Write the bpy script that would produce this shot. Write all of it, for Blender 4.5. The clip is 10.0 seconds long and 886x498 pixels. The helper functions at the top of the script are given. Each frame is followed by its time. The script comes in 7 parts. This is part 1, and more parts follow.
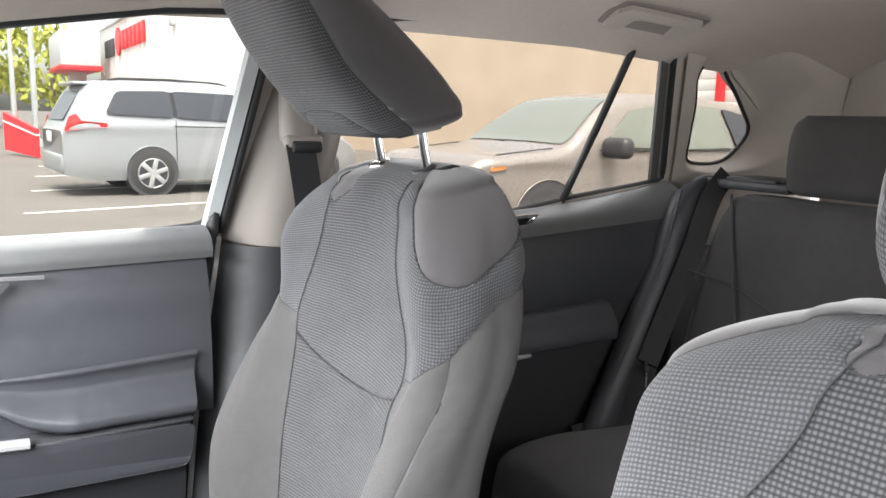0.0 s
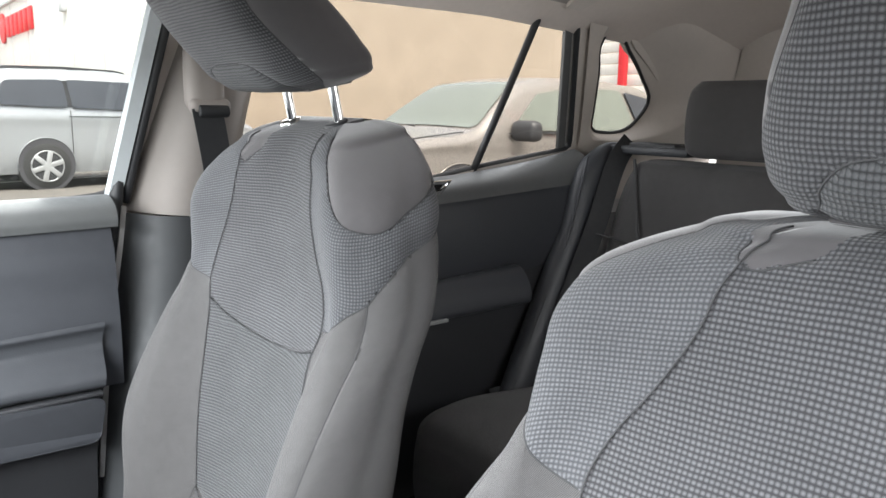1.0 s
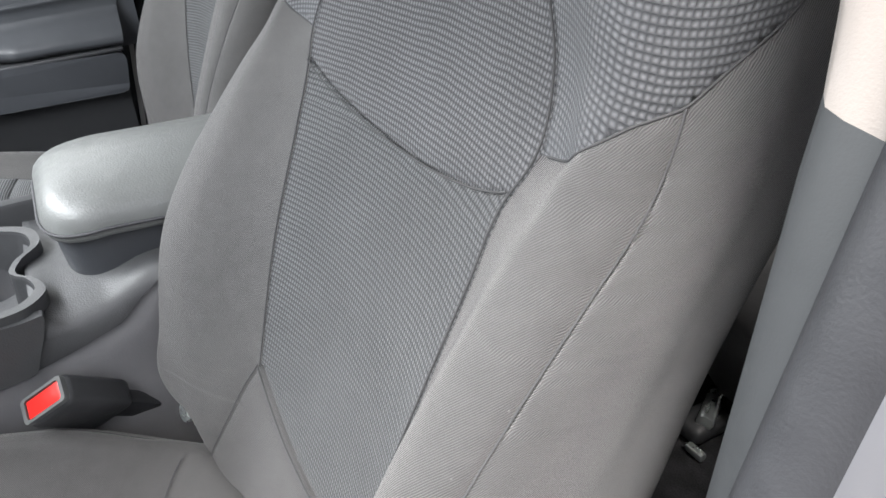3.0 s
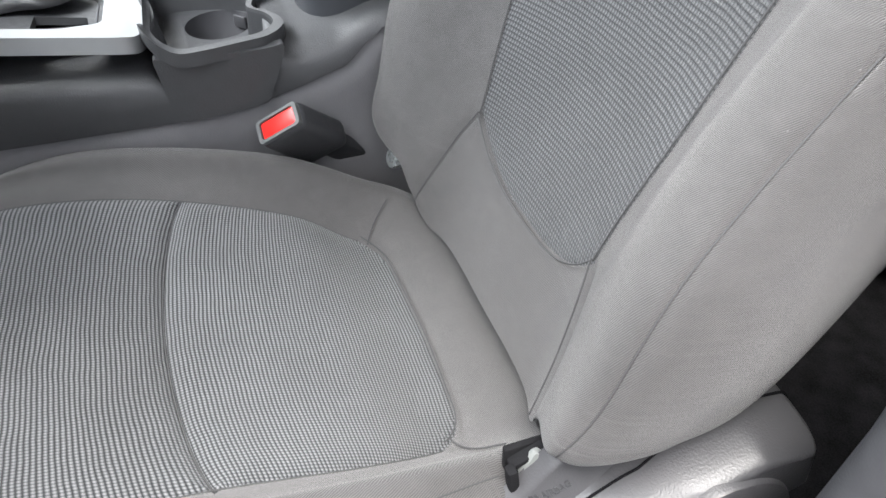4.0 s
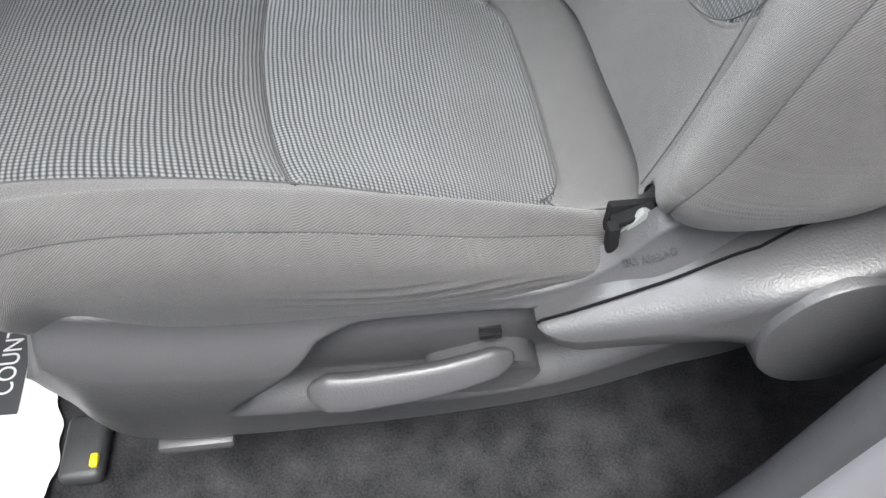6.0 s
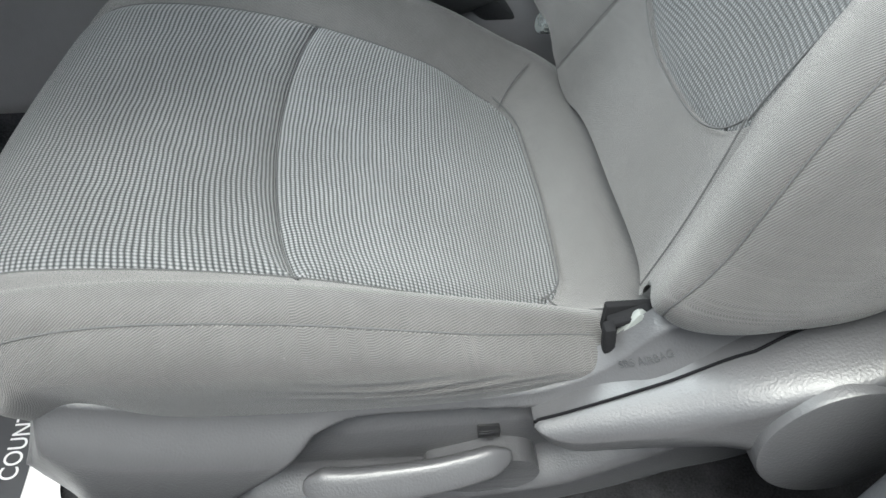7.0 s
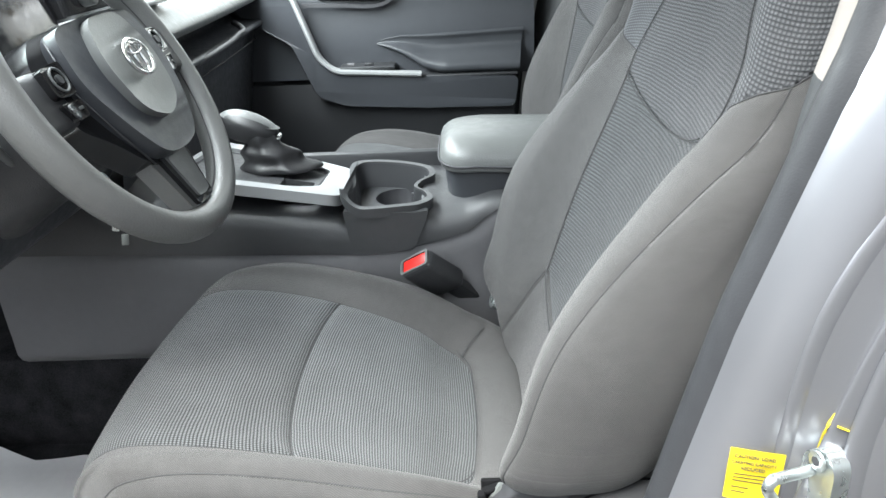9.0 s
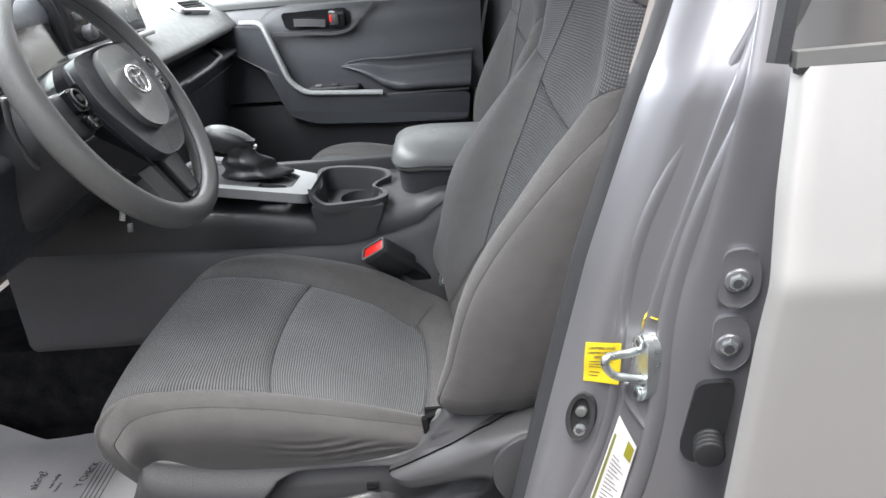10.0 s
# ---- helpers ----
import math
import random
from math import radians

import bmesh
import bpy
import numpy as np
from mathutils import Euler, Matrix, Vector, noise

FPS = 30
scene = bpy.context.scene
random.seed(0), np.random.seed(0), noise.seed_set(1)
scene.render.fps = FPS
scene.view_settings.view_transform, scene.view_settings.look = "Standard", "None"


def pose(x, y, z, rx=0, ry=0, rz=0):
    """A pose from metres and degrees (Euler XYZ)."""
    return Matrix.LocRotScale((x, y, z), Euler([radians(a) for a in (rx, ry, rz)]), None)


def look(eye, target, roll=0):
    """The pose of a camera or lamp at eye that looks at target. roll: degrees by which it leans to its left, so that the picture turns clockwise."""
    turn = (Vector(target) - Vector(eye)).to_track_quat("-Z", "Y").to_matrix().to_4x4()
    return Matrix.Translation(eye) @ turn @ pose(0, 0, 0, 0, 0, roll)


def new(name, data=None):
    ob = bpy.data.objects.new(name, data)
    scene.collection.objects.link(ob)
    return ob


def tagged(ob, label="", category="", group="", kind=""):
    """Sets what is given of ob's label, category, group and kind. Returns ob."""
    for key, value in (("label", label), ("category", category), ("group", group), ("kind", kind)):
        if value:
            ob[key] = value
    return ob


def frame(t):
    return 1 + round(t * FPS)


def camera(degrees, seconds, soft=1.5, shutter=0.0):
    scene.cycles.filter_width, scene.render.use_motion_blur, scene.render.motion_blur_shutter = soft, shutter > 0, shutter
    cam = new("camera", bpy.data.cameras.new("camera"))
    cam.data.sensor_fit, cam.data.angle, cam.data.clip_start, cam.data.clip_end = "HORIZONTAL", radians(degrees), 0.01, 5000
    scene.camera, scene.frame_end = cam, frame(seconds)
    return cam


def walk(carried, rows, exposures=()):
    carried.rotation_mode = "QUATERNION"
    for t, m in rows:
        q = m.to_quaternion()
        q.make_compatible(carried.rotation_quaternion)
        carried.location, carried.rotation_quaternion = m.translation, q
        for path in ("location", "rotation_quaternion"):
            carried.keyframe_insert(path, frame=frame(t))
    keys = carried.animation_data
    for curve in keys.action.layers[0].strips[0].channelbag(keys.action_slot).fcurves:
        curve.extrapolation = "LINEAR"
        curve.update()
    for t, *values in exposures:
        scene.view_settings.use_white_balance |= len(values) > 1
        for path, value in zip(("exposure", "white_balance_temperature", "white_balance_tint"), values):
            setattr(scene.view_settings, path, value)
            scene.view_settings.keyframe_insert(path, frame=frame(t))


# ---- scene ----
cam = camera(60.5, 10.0)
PATH = [
    (0, (-0.485, 0.042, 1.333), (1.193, -0.993, 0.995), 1.5),
    (0.5, (-0.48, 0.052, 1.316), (1.14, -1.07, 0.976), 1.4),
    (1, (-0.498, 0.051, 1.291), (1.048, -1.167, 0.93), 0.9),
    (1.5, (-0.679, -0.025, 1.32), (0.819, -1.291, 0.929), -0.1),
    (2, (-0.788, -0.071, 1.314), (0.743, -1.24, 0.777), -1.6),
    (2.5, (-0.792, -0.121, 1.253), (0.778, -1.103, 0.497), -1.8),
    (3, (-0.796, -0.109, 1.197), (0.76, -0.865, 0.193), -4.3),
    (3.2, (-0.8, -0.079, 1.189), (0.717, -0.787, 0.095), -4.4),
    (4.3, (-0.833, 0.057, 1.117), (0.609, -0.326, -0.215), -0.4),
    (4.5, (-0.835, 0.066, 1.104), (0.573, -0.276, -0.274), 0.5),
    (5, (-0.831, 0.074, 1.062), (0.467, -0.203, -0.433), 1.9),
    (5.2, (-0.829, 0.067, 1.052), (0.435, -0.178, -0.478), 1.7),
    (6.3, (-0.849, 0.045, 1.035), (0.455, -0.106, -0.475), 0.5),
    (6.5, (-0.848, 0.043, 1.034), (0.485, -0.104, -0.449), 0.4),
    (7, (-0.851, 0.032, 1.046), (0.61, -0.096, -0.313), 0.4),
    (7.5, (-0.863, 0.0, 1.097), (0.725, -0.096, -0.114), 0.5),
    (8, (-0.918, -0.059, 1.141), (0.776, -0.065, 0.078), -1.6),
    (8.5, (-1.03, -0.063, 1.187), (0.747, -0.031, 0.269), -1.8),
    (9, (-1.13, -0.088, 1.212), (0.699, -0.025, 0.406), -2.7),
    (9.5, (-1.21, -0.138, 1.232), (0.638, -0.09, 0.468), -3.4),
    (10, (-1.324, -0.136, 1.232), (0.528, -0.123, 0.476), -4.1),
]
walk(cam, [(t, look(eye, target, roll)) for t, eye, target, roll in PATH], exposures=[(0, 2.68, 6600, 12), (0.5, 2.65, 6450, 10), (1.0, 2.6, 6450, 10), (1.5, 2.9, 6500, 20), (2.0, 2.5, 6600, 21), (2.5, 2.0, 6500, 12), (3.0, 2.0, 6450, 10), (4.5, 2.2, 6350, 10), (6.5, 1.98, 6300, 6), (7.5, 2.25, 6250, 0), (8.5, 2.25, 6200, 1), (9.5, 1.75, 6350, 8), (10, 1.45, 6400, 10)])

# ---- light ----
world = bpy.data.worlds.new("sky")
scene.world = world
world.use_nodes = True
wn = world.node_tree.nodes
wn.clear()
w_out, w_bg, w_sky = wn.new("ShaderNodeOutputWorld"), wn.new("ShaderNodeBackground"), wn.new("ShaderNodeTexSky")
w_sky.sky_type, w_sky.sun_disc = "NISHITA", False
w_sky.sun_elevation, w_sky.sun_rotation = radians(66), radians(286)
w_sky.air_density, w_sky.dust_density, w_sky.ozone_density = 1.0, 4.0, 0.6
w_hue = wn.new("ShaderNodeHueSaturation")
w_hue.inputs["Saturation"].default_value = 0.35
w_bg.inputs["Strength"].default_value = 0.125
world.node_tree.links.new(w_sky.outputs[0], w_hue.inputs["Color"])
world.node_tree.links.new(w_hue.outputs[0], w_bg.inputs["Color"])
world.node_tree.links.new(w_bg.outputs[0], w_out.inputs["Surface"])
sun = new("sun", bpy.data.lights.new("sun", "SUN"))
sun.data.energy, sun.data.angle, sun.data.color = 1.75, radians(34), (1.0, 0.96, 0.9)
sun.matrix_world = look((-3.4, 1.0, 8.0), (0, 0, 0))
# the sky's light through the windscreen
pane_light = new("windscreen_daylight", bpy.data.lights.new("windscreen_daylight", "AREA"))
pane_light.data.shape, pane_light.data.size, pane_light.data.size_y = "RECTANGLE", 1.15, 0.75
pane_light.data.energy, pane_light.data.color = 18, (0.95, 0.98, 1.0)
pane_light.matrix_world = look((0, .66, 1.45), (0, .72, .70))
# and through the front passenger window
side_light = new("side_window_daylight", bpy.data.lights.new("side_window_daylight", "AREA"))
side_light.data.shape, side_light.data.size, side_light.data.size_y = "RECTANGLE", .62, 0.24
side_light.data.energy, side_light.data.color = 0.7, (0.97, 0.98, 1.0)
side_light.matrix_world = look((.815, .12, 1.27), (-.1, .12, .80))

# and through the rear passenger window
rear_light = new("rear_window_daylight", bpy.data.lights.new("rear_window_daylight", "AREA"))
rear_light.data.shape, rear_light.data.size, rear_light.data.size_y = "RECTANGLE", .70, 0.26
rear_light.data.energy, rear_light.data.color = 0.24, (0.96, 0.98, 1.0)
rear_light.matrix_world = look((.775, -.88, 1.33), (0, -.95, 1.30))
# and through the driver side's rear quarter window
quarter_light = new("quarter_window_daylight", bpy.data.lights.new("quarter_window_daylight", "AREA"))
quarter_light.data.shape, quarter_light.data.size, quarter_light.data.size_y = "RECTANGLE", .22, 0.20
quarter_light.data.energy, quarter_light.data.color = 0.35, (0.96, 0.98, 1.0)
quarter_light.matrix_world = look((-.70, -1.49, 1.37), (.7, -1.52, 1.34))
# and through the driver side's rear window
left_light = new("rear_left_window_daylight", bpy.data.lights.new("rear_left_window_daylight", "AREA"))
left_light.data.shape, left_light.data.size, left_light.data.size_y = "RECTANGLE", .70, 0.26
left_light.data.energy, left_light.data.color = 0.45, (0.96, 0.98, 1.0)
left_light.matrix_world = look((-.70, -.95, 1.33), (.1, -1.35, .95))
# ---- materials ----
def links_of(m):
    return m.node_tree.nodes, m.node_tree.links


def mat(name, color, rough=0.6, metal=0.0, grain=0.0, grain_size=900.0, mottle=0.12, mottle_size=6.0, sheen=0.0, coat=0.0, spec=0.5, uv=False, rvar=0.08):
    """A painted, moulded or cloth surface: two scales of colour variation and a fine relief."""
    m = bpy.data.materials.new(name)
    m.use_nodes = True
    n, l = links_of(m)
    p = n["Principled BSDF"]
    p.inputs["Roughness"].default_value, p.inputs["Metallic"].default_value = rough, metal
    p.inputs["Sheen Weight"].default_value, p.inputs["Coat Weight"].default_value = sheen, coat
    p.inputs["Specular IOR Level"].default_value = spec
    tc = n.new("ShaderNodeTexCoord")
    src = tc.outputs["UV" if uv else "Object"]
    big, small = n.new("ShaderNodeTexNoise"), n.new("ShaderNodeTexNoise")
    for t, s in ((big, mottle_size), (small, mottle_size * 14)):
        t.inputs["Scale"].default_value = s
        t.inputs["Detail"].default_value = 4.0
        l.new(src, t.inputs["Vector"])
    add = n.new("ShaderNodeMath")
    add.operation = "ADD"
    l.new(big.outputs["Fac"], add.inputs[0])
    l.new(small.outputs["Fac"], add.inputs[1])
    rng = n.new("ShaderNodeMapRange")
    rng.inputs["From Min"].default_value, rng.inputs["From Max"].default_value = 0.6, 1.4
    rng.inputs["To Min"].default_value, rng.inputs["To Max"].default_value = 1 - mottle, 1 + mottle
    l.new(add.outputs[0], rng.inputs["Value"])
    mul = n.new("ShaderNodeVectorMath")
    mul.operation = "SCALE"
    mul.inputs[0].default_value = color
    l.new(rng.outputs[0], mul.inputs["Scale"])
    l.new(mul.outputs[0], p.inputs["Base Color"])
    r2 = n.new("ShaderNodeMapRange")
    r2.inputs["From Min"].default_value, r2.inputs["From Max"].default_value = 0.3, 0.7
    r2.inputs["To Min"].default_value, r2.inputs["To Max"].default_value = max(rough - rvar, 0.02), min(rough + rvar, 1)
    l.new(small.outputs["Fac"], r2.inputs["Value"])
    l.new(r2.outputs[0], p.inputs["Roughness"])
    if grain:
        g, b = n.new("ShaderNodeTexNoise"), n.new("ShaderNodeBump")
        g.inputs["Scale"].default_value, g.inputs["Detail"].default_value = grain_size, 2.0
        b.inputs["Strength"].default_value, b.inputs["Distance"].default_value = grain, 0.001
        l.new(src, g.inputs["Vector"])
        l.new(g.outputs["Fac"], b.inputs["Height"])
        l.new(b.outputs[0], p.inputs["Normal"])
    return m


def math_node(n, l, op, a, b=None, c=None):
    k = n.new("ShaderNodeMath")
    k.operation = op
    for i, v in enumerate((a, b, c)):
        if v is None:
            continue
        if isinstance(v, (int, float)):
            k.inputs[i].default_value = v
        else:
            l.new(v, k.inputs[i])
    return k.outputs[0]


def lint(n, l, uv, base, amount=0.08):
    """Sparse pale specks of lint over a cloth colour."""
    vor = n.new("ShaderNodeTexVoronoi")
    vor.inputs["Scale"].default_value = 70.0
    l.new(uv, vor.inputs["Vector"])
    small = math_node(n, l, "LESS_THAN", vor.outputs["Distance"], 0.04)
    sep = n.new("ShaderNodeSeparateColor")
    l.new(vor.outputs["Color"], sep.inputs[0])
    few = math_node(n, l, "GREATER_THAN", sep.outputs[0], 0.90)
    fac = math_node(n, l, "MULTIPLY", math_node(n, l, "MULTIPLY", small, few), amount)
    mix = n.new("ShaderNodeMix")
    mix.data_type = "RGBA"
    mix.inputs["B"].default_value = (0.5, 0.5, 0.49, 1)
    l.new(fac, mix.inputs["Factor"])
    l.new(base, mix.inputs["A"])
    return mix.outputs["Result"]


def woven(name, thread, gap, pitch_u, pitch_v, depth=0.0012, rib=0.55, swap=False, fade=0.25, dots=(0.2, 0.8)):
    """Ribbed seat cloth: raised oval beads in rows, dark between; the UV map is in metres."""
    m = bpy.data.materials.new(name)
    m.use_nodes = True
    n, l = links_of(m)
    p = n["Principled BSDF"]
    p.inputs["Roughness"].default_value = 0.85
    p.inputs["Sheen Weight"].default_value = 0.15
    p.inputs["Specular IOR Level"].default_value = 0.25
    tc, sep = n.new("ShaderNodeTexCoord"), n.new("ShaderNodeSeparateXYZ")
    l.new(tc.outputs["UV"], sep.inputs[0])
    wob = n.new("ShaderNodeTexNoise")
    wob.inputs["Scale"].default_value, wob.inputs["Detail"].default_value = 18.0, 2.0
    l.new(tc.outputs["UV"], wob.inputs["Vector"])
    wv = math_node(n, l, "MULTIPLY", math_node(n, l, "SUBTRACT", wob.outputs["Fac"], 0.5), 0.004)
    u, v = (sep.outputs[1], sep.outputs[0]) if swap else (sep.outputs[0], sep.outputs[1])
    u, v = math_node(n, l, "ADD", u, wv), math_node(n, l, "ADD", v, wv)
    row = math_node(n, l, "DIVIDE", v, pitch_v)
    col = math_node(n, l, "DIVIDE", u, pitch_u)
    cu = math_node(n, l, "SUBTRACT", math_node(n, l, "FRACT", col), 0.5)
    cv = math_node(n, l, "SUBTRACT", math_node(n, l, "FRACT", row), 0.5)
    hu = math_node(n, l, "SUBTRACT", 1.0, math_node(n, l, "POWER", math_node(n, l, "MULTIPLY", math_node(n, l, "ABSOLUTE", cu), 2.0), 1.5))
    hv = math_node(n, l, "SUBTRACT", 1.0, math_node(n, l, "POWER", math_node(n, l, "MULTIPLY", math_node(n, l, "ABSOLUTE", cv), 2.0), 1.6))
    hu2 = math_node(n, l, "ADD", math_node(n, l, "MULTIPLY", hu, 1 - rib), rib)
    h = math_node(n, l, "MULTIPLY", hu2, hv)
    fib = n.new("ShaderNodeTexNoise")
    fib.inputs["Scale"].default_value, fib.inputs["Detail"].default_value = 2600.0, 2.0
    l.new(tc.outputs["UV"], fib.inputs["Vector"])
    big = n.new("ShaderNodeTexNoise")
    big.inputs["Scale"].default_value, big.inputs["Detail"].default_value = 9.0, 5.0
    l.new(tc.outputs["UV"], big.inputs["Vector"])
    hh = math_node(n, l, "ADD", h, math_node(n, l, "MULTIPLY", fib.outputs["Fac"], 0.25))
    bump = n.new("ShaderNodeBump")
    bump.inputs["Strength"].default_value, bump.inputs["Distance"].default_value = 0.9, depth
    l.new(hh, bump.inputs["Height"])
    l.new(bump.outputs[0], p.inputs["Normal"])
    mix = n.new("ShaderNodeMix")
    mix.data_type = "RGBA"
    mix.inputs["A"].default_value, mix.inputs["B"].default_value = (*gap, 1), (*thread, 1)
    ramp = n.new("ShaderNodeMapRange")
    ramp.inputs["From Min"].default_value, ramp.inputs["From Max"].default_value = dots
    l.new(hh, ramp.inputs["Value"])
    l.new(ramp.outputs[0], mix.inputs["Factor"])
    var = n.new("ShaderNodeMapRange")
    var.inputs["From Min"].default_value, var.inputs["From Max"].default_value = 0.3, 0.7
    var.inputs["To Min"].default_value, var.inputs["To Max"].default_value = 1 - fade * 0.5, 1 + fade * 0.5
    l.new(big.outputs["Fac"], var.inputs["Value"])
    sc = n.new("ShaderNodeVectorMath")
    sc.operation = "SCALE"
    l.new(mix.outputs["Result"], sc.inputs[0])
    l.new(var.outputs[0], sc.inputs["Scale"])
    l.new(lint(n, l, tc.outputs["UV"], sc.outputs[0]), p.inputs["Base Color"])
    return m


def twill(name, color, pitch=0.0015, depth=0.0006, sheen=0.2):
    """Fine diagonal twill cloth with rubbed, lighter patches; UV in metres."""
    m = bpy.data.materials.new(name)
    m.use_nodes = True
    n, l = links_of(m)
    p = n["Principled BSDF"]
    p.inputs["Roughness"].default_value, p.inputs["Sheen Weight"].default_value = 0.72, sheen
    p.inputs["Sheen Roughness"].default_value = 0.45
    p.inputs["Specular IOR Level"].default_value = 0.35
    tc, sep = n.new("ShaderNodeTexCoord"), n.new("ShaderNodeSeparateXYZ")
    l.new(tc.outputs["UV"], sep.inputs[0])
    d = math_node(n, l, "ADD", math_node(n, l, "MULTIPLY", sep.outputs[0], 1.0), math_node(n, l, "MULTIPLY", sep.outputs[1], 0.62))
    fr = math_node(n, l, "FRACT", math_node(n, l, "DIVIDE", d, pitch))
    tri = math_node(n, l, "ABSOLUTE", math_node(n, l, "SUBTRACT", fr, 0.5))
    fib, big, mid = n.new("ShaderNodeTexNoise"), n.new("ShaderNodeTexNoise"), n.new("ShaderNodeTexNoise")
    for t, s, dt in ((fib, 1800.0, 2.0), (big, 7.0, 6.0), (mid, 60.0, 4.0)):
        t.inputs["Scale"].default_value, t.inputs["Detail"].default_value = s, dt
        l.new(tc.outputs["UV"], t.inputs["Vector"])
    h = math_node(n, l, "ADD", math_node(n, l, "MULTIPLY", tri, 1.4), math_node(n, l, "MULTIPLY", fib.outputs["Fac"], 0.6))
    bump = n.new("ShaderNodeBump")
    bump.inputs["Strength"].default_value, bump.inputs["Distance"].default_value = 0.7, depth
    l.new(h, bump.inputs["Height"])
    l.new(bump.outputs[0], p.inputs["Normal"])
    a = math_node(n, l, "MULTIPLY", math_node(n, l, "SUBTRACT", big.outputs["Fac"], 0.5), 0.5)
    b = math_node(n, l, "MULTIPLY", math_node(n, l, "SUBTRACT", mid.outputs["Fac"], 0.5), 0.3)
    c = math_node(n, l, "MULTIPLY", math_node(n, l, "SUBTRACT", tri, 0.25), 1.75)
    val = math_node(n, l, "ADD", 1.0, math_node(n, l, "ADD", a, math_node(n, l, "ADD", b, c)))
    sc = n.new("ShaderNodeVectorMath")
    sc.operation = "SCALE"
    sc.inputs[0].default_value = color
    l.new(val, sc.inputs["Scale"])
    l.new(lint(n, l, tc.outputs["UV"], sc.outputs[0], 0.12), p.inputs["Base Color"])
    return m


def glass(name, tint=(0.95, 0.95, 0.92), keep=0.9):
    """A thin pane: mostly clear, with a reflection that grows towards grazing views."""
    m = bpy.data.materials.new(name)
    m.use_nodes = True
    n, l = links_of(m)
    n.clear()
    out, mix, tr, gl, lw = (n.new("ShaderNode" + k) for k in ("OutputMaterial", "MixShader", "BsdfTransparent", "BsdfGlossy", "LayerWeight"))
    tr.inputs["Color"].default_value = (*[c * keep for c in tint], 1)
    gl.inputs["Roughness"].default_value = 0.02
    lw.inputs["Blend"].default_value = 0.5
    k = math_node(n, l, "ADD", math_node(n, l, "MULTIPLY", math_node(n, l, "POWER", lw.outputs["Facing"], 5.0), 0.85), 0.035)
    l.new(k, mix.inputs[0])
    l.new(tr.outputs[0], mix.inputs[1])
    l.new(gl.outputs[0], mix.inputs[2])
    l.new(mix.outputs[0], out.inputs["Surface"])
    return m


RIB = woven("ribbed_mesh_cloth", (0.200, 0.205, 0.211), (0.024, 0.026, 0.028), 0.0027, 0.0033, depth=0.0009, rib=0.36, dots=(0.3, 1.05))
RIB_BACK = woven("ribbed_back_cloth", (0.146, 0.148, 0.155), (0.041, 0.041, 0.044), 0.0034, 0.0039, depth=0.0009, rib=0.28, dots=(0.3, 1.1))
RIB_FINE = woven("fine_ribbed_cloth", (0.100, 0.103, 0.107), (0.032, 0.033, 0.035), 0.0034, 0.0042, rib=0.3)
BEAD = woven("beaded_mesh_cloth", (0.160, 0.163, 0.172), (0.066, 0.068, 0.073), 0.0033, 0.0036, depth=0.0008, rib=0.2, dots=(0.3, 1.1))

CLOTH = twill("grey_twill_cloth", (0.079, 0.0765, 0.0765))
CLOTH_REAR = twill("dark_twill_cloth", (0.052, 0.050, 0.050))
CAPM = mat("smooth_charcoal_cloth", (0.092, 0.087, 0.090), rough=0.78, grain=0.2, grain_size=1500, mottle=0.12, sheen=0.5, spec=0.25)
SEAMM = mat("seam_thread", (0.06, 0.06, 0.062), rough=0.9)
PLASTIC = mat("grained_dark_plastic", (0.035, 0.036, 0.039), rough=0.5, grain=0.35, grain_size=700, mottle=0.1)
GREYPL = mat("grained_grey_plastic", (0.056, 0.056, 0.060), rough=0.38, grain=0.30, grain_size=620, mottle=0.05, rvar=0.025)
PALEPL = mat("pale_grey_plastic", (0.17, 0.18, 0.175), rough=0.45, mottle=0.06)
MOULD = mat("grey_moulding", (0.17, 0.175, 0.17), rough=0.4, mottle=0.06)
TRIMG = mat("fine_grained_grey_trim", (0.050, 0.053, 0.056), rough=0.6, grain=0.08, grain_size=900, mottle=0.06)
BOOTM = mat("black_soft_leather", (0.020, 0.020, 0.022), rough=0.42, grain=0.35, grain_size=700, mottle=0.15)
FELT_SHADE = mat("black_felt_and_shade", (0.010, 0.010, 0.011), rough=0.95, grain=0.5, grain_size=900, mottle=0.2, spec=0.1)
GAP_SHADE = mat("gap_shade_black", (0.006, 0.006, 0.007), rough=0.9, spec=0.05)
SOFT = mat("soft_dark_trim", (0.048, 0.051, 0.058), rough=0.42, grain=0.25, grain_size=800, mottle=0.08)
SIDE = mat("console_side_trim", (0.145, 0.144, 0.150), rough=0.6, grain=0.3, grain_size=600, mottle=0.1)
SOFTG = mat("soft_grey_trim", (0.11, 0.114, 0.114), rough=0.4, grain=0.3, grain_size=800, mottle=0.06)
LEATHER = mat("stitched_vinyl", (0.135, 0.137, 0.135), rough=0.38, grain=0.4, grain_size=500, mottle=0.06)
ARMV = mat("padded_armrest_vinyl", (0.048, 0.051, 0.057), rough=0.36, grain=0.3, grain_size=700, mottle=0.06)
VINYL = mat("pale_padded_vinyl", (0.15, 0.155, 0.153), rough=0.36, grain=0.4, grain_size=500, mottle=0.06)
SHELL = mat("grained_charcoal_plastic", (0.056, 0.057, 0.060), rough=0.42, grain=0.4, grain_size=650, mottle=0.1)
GLOSSB = mat("gloss_black", (0.012, 0.012, 0.013), rough=0.12, mottle=0.05)
SILVER = mat("satin_silver_trim", (0.40, 0.41, 0.415), rough=0.36, metal=0.35, mottle=0.03, rvar=0.02)
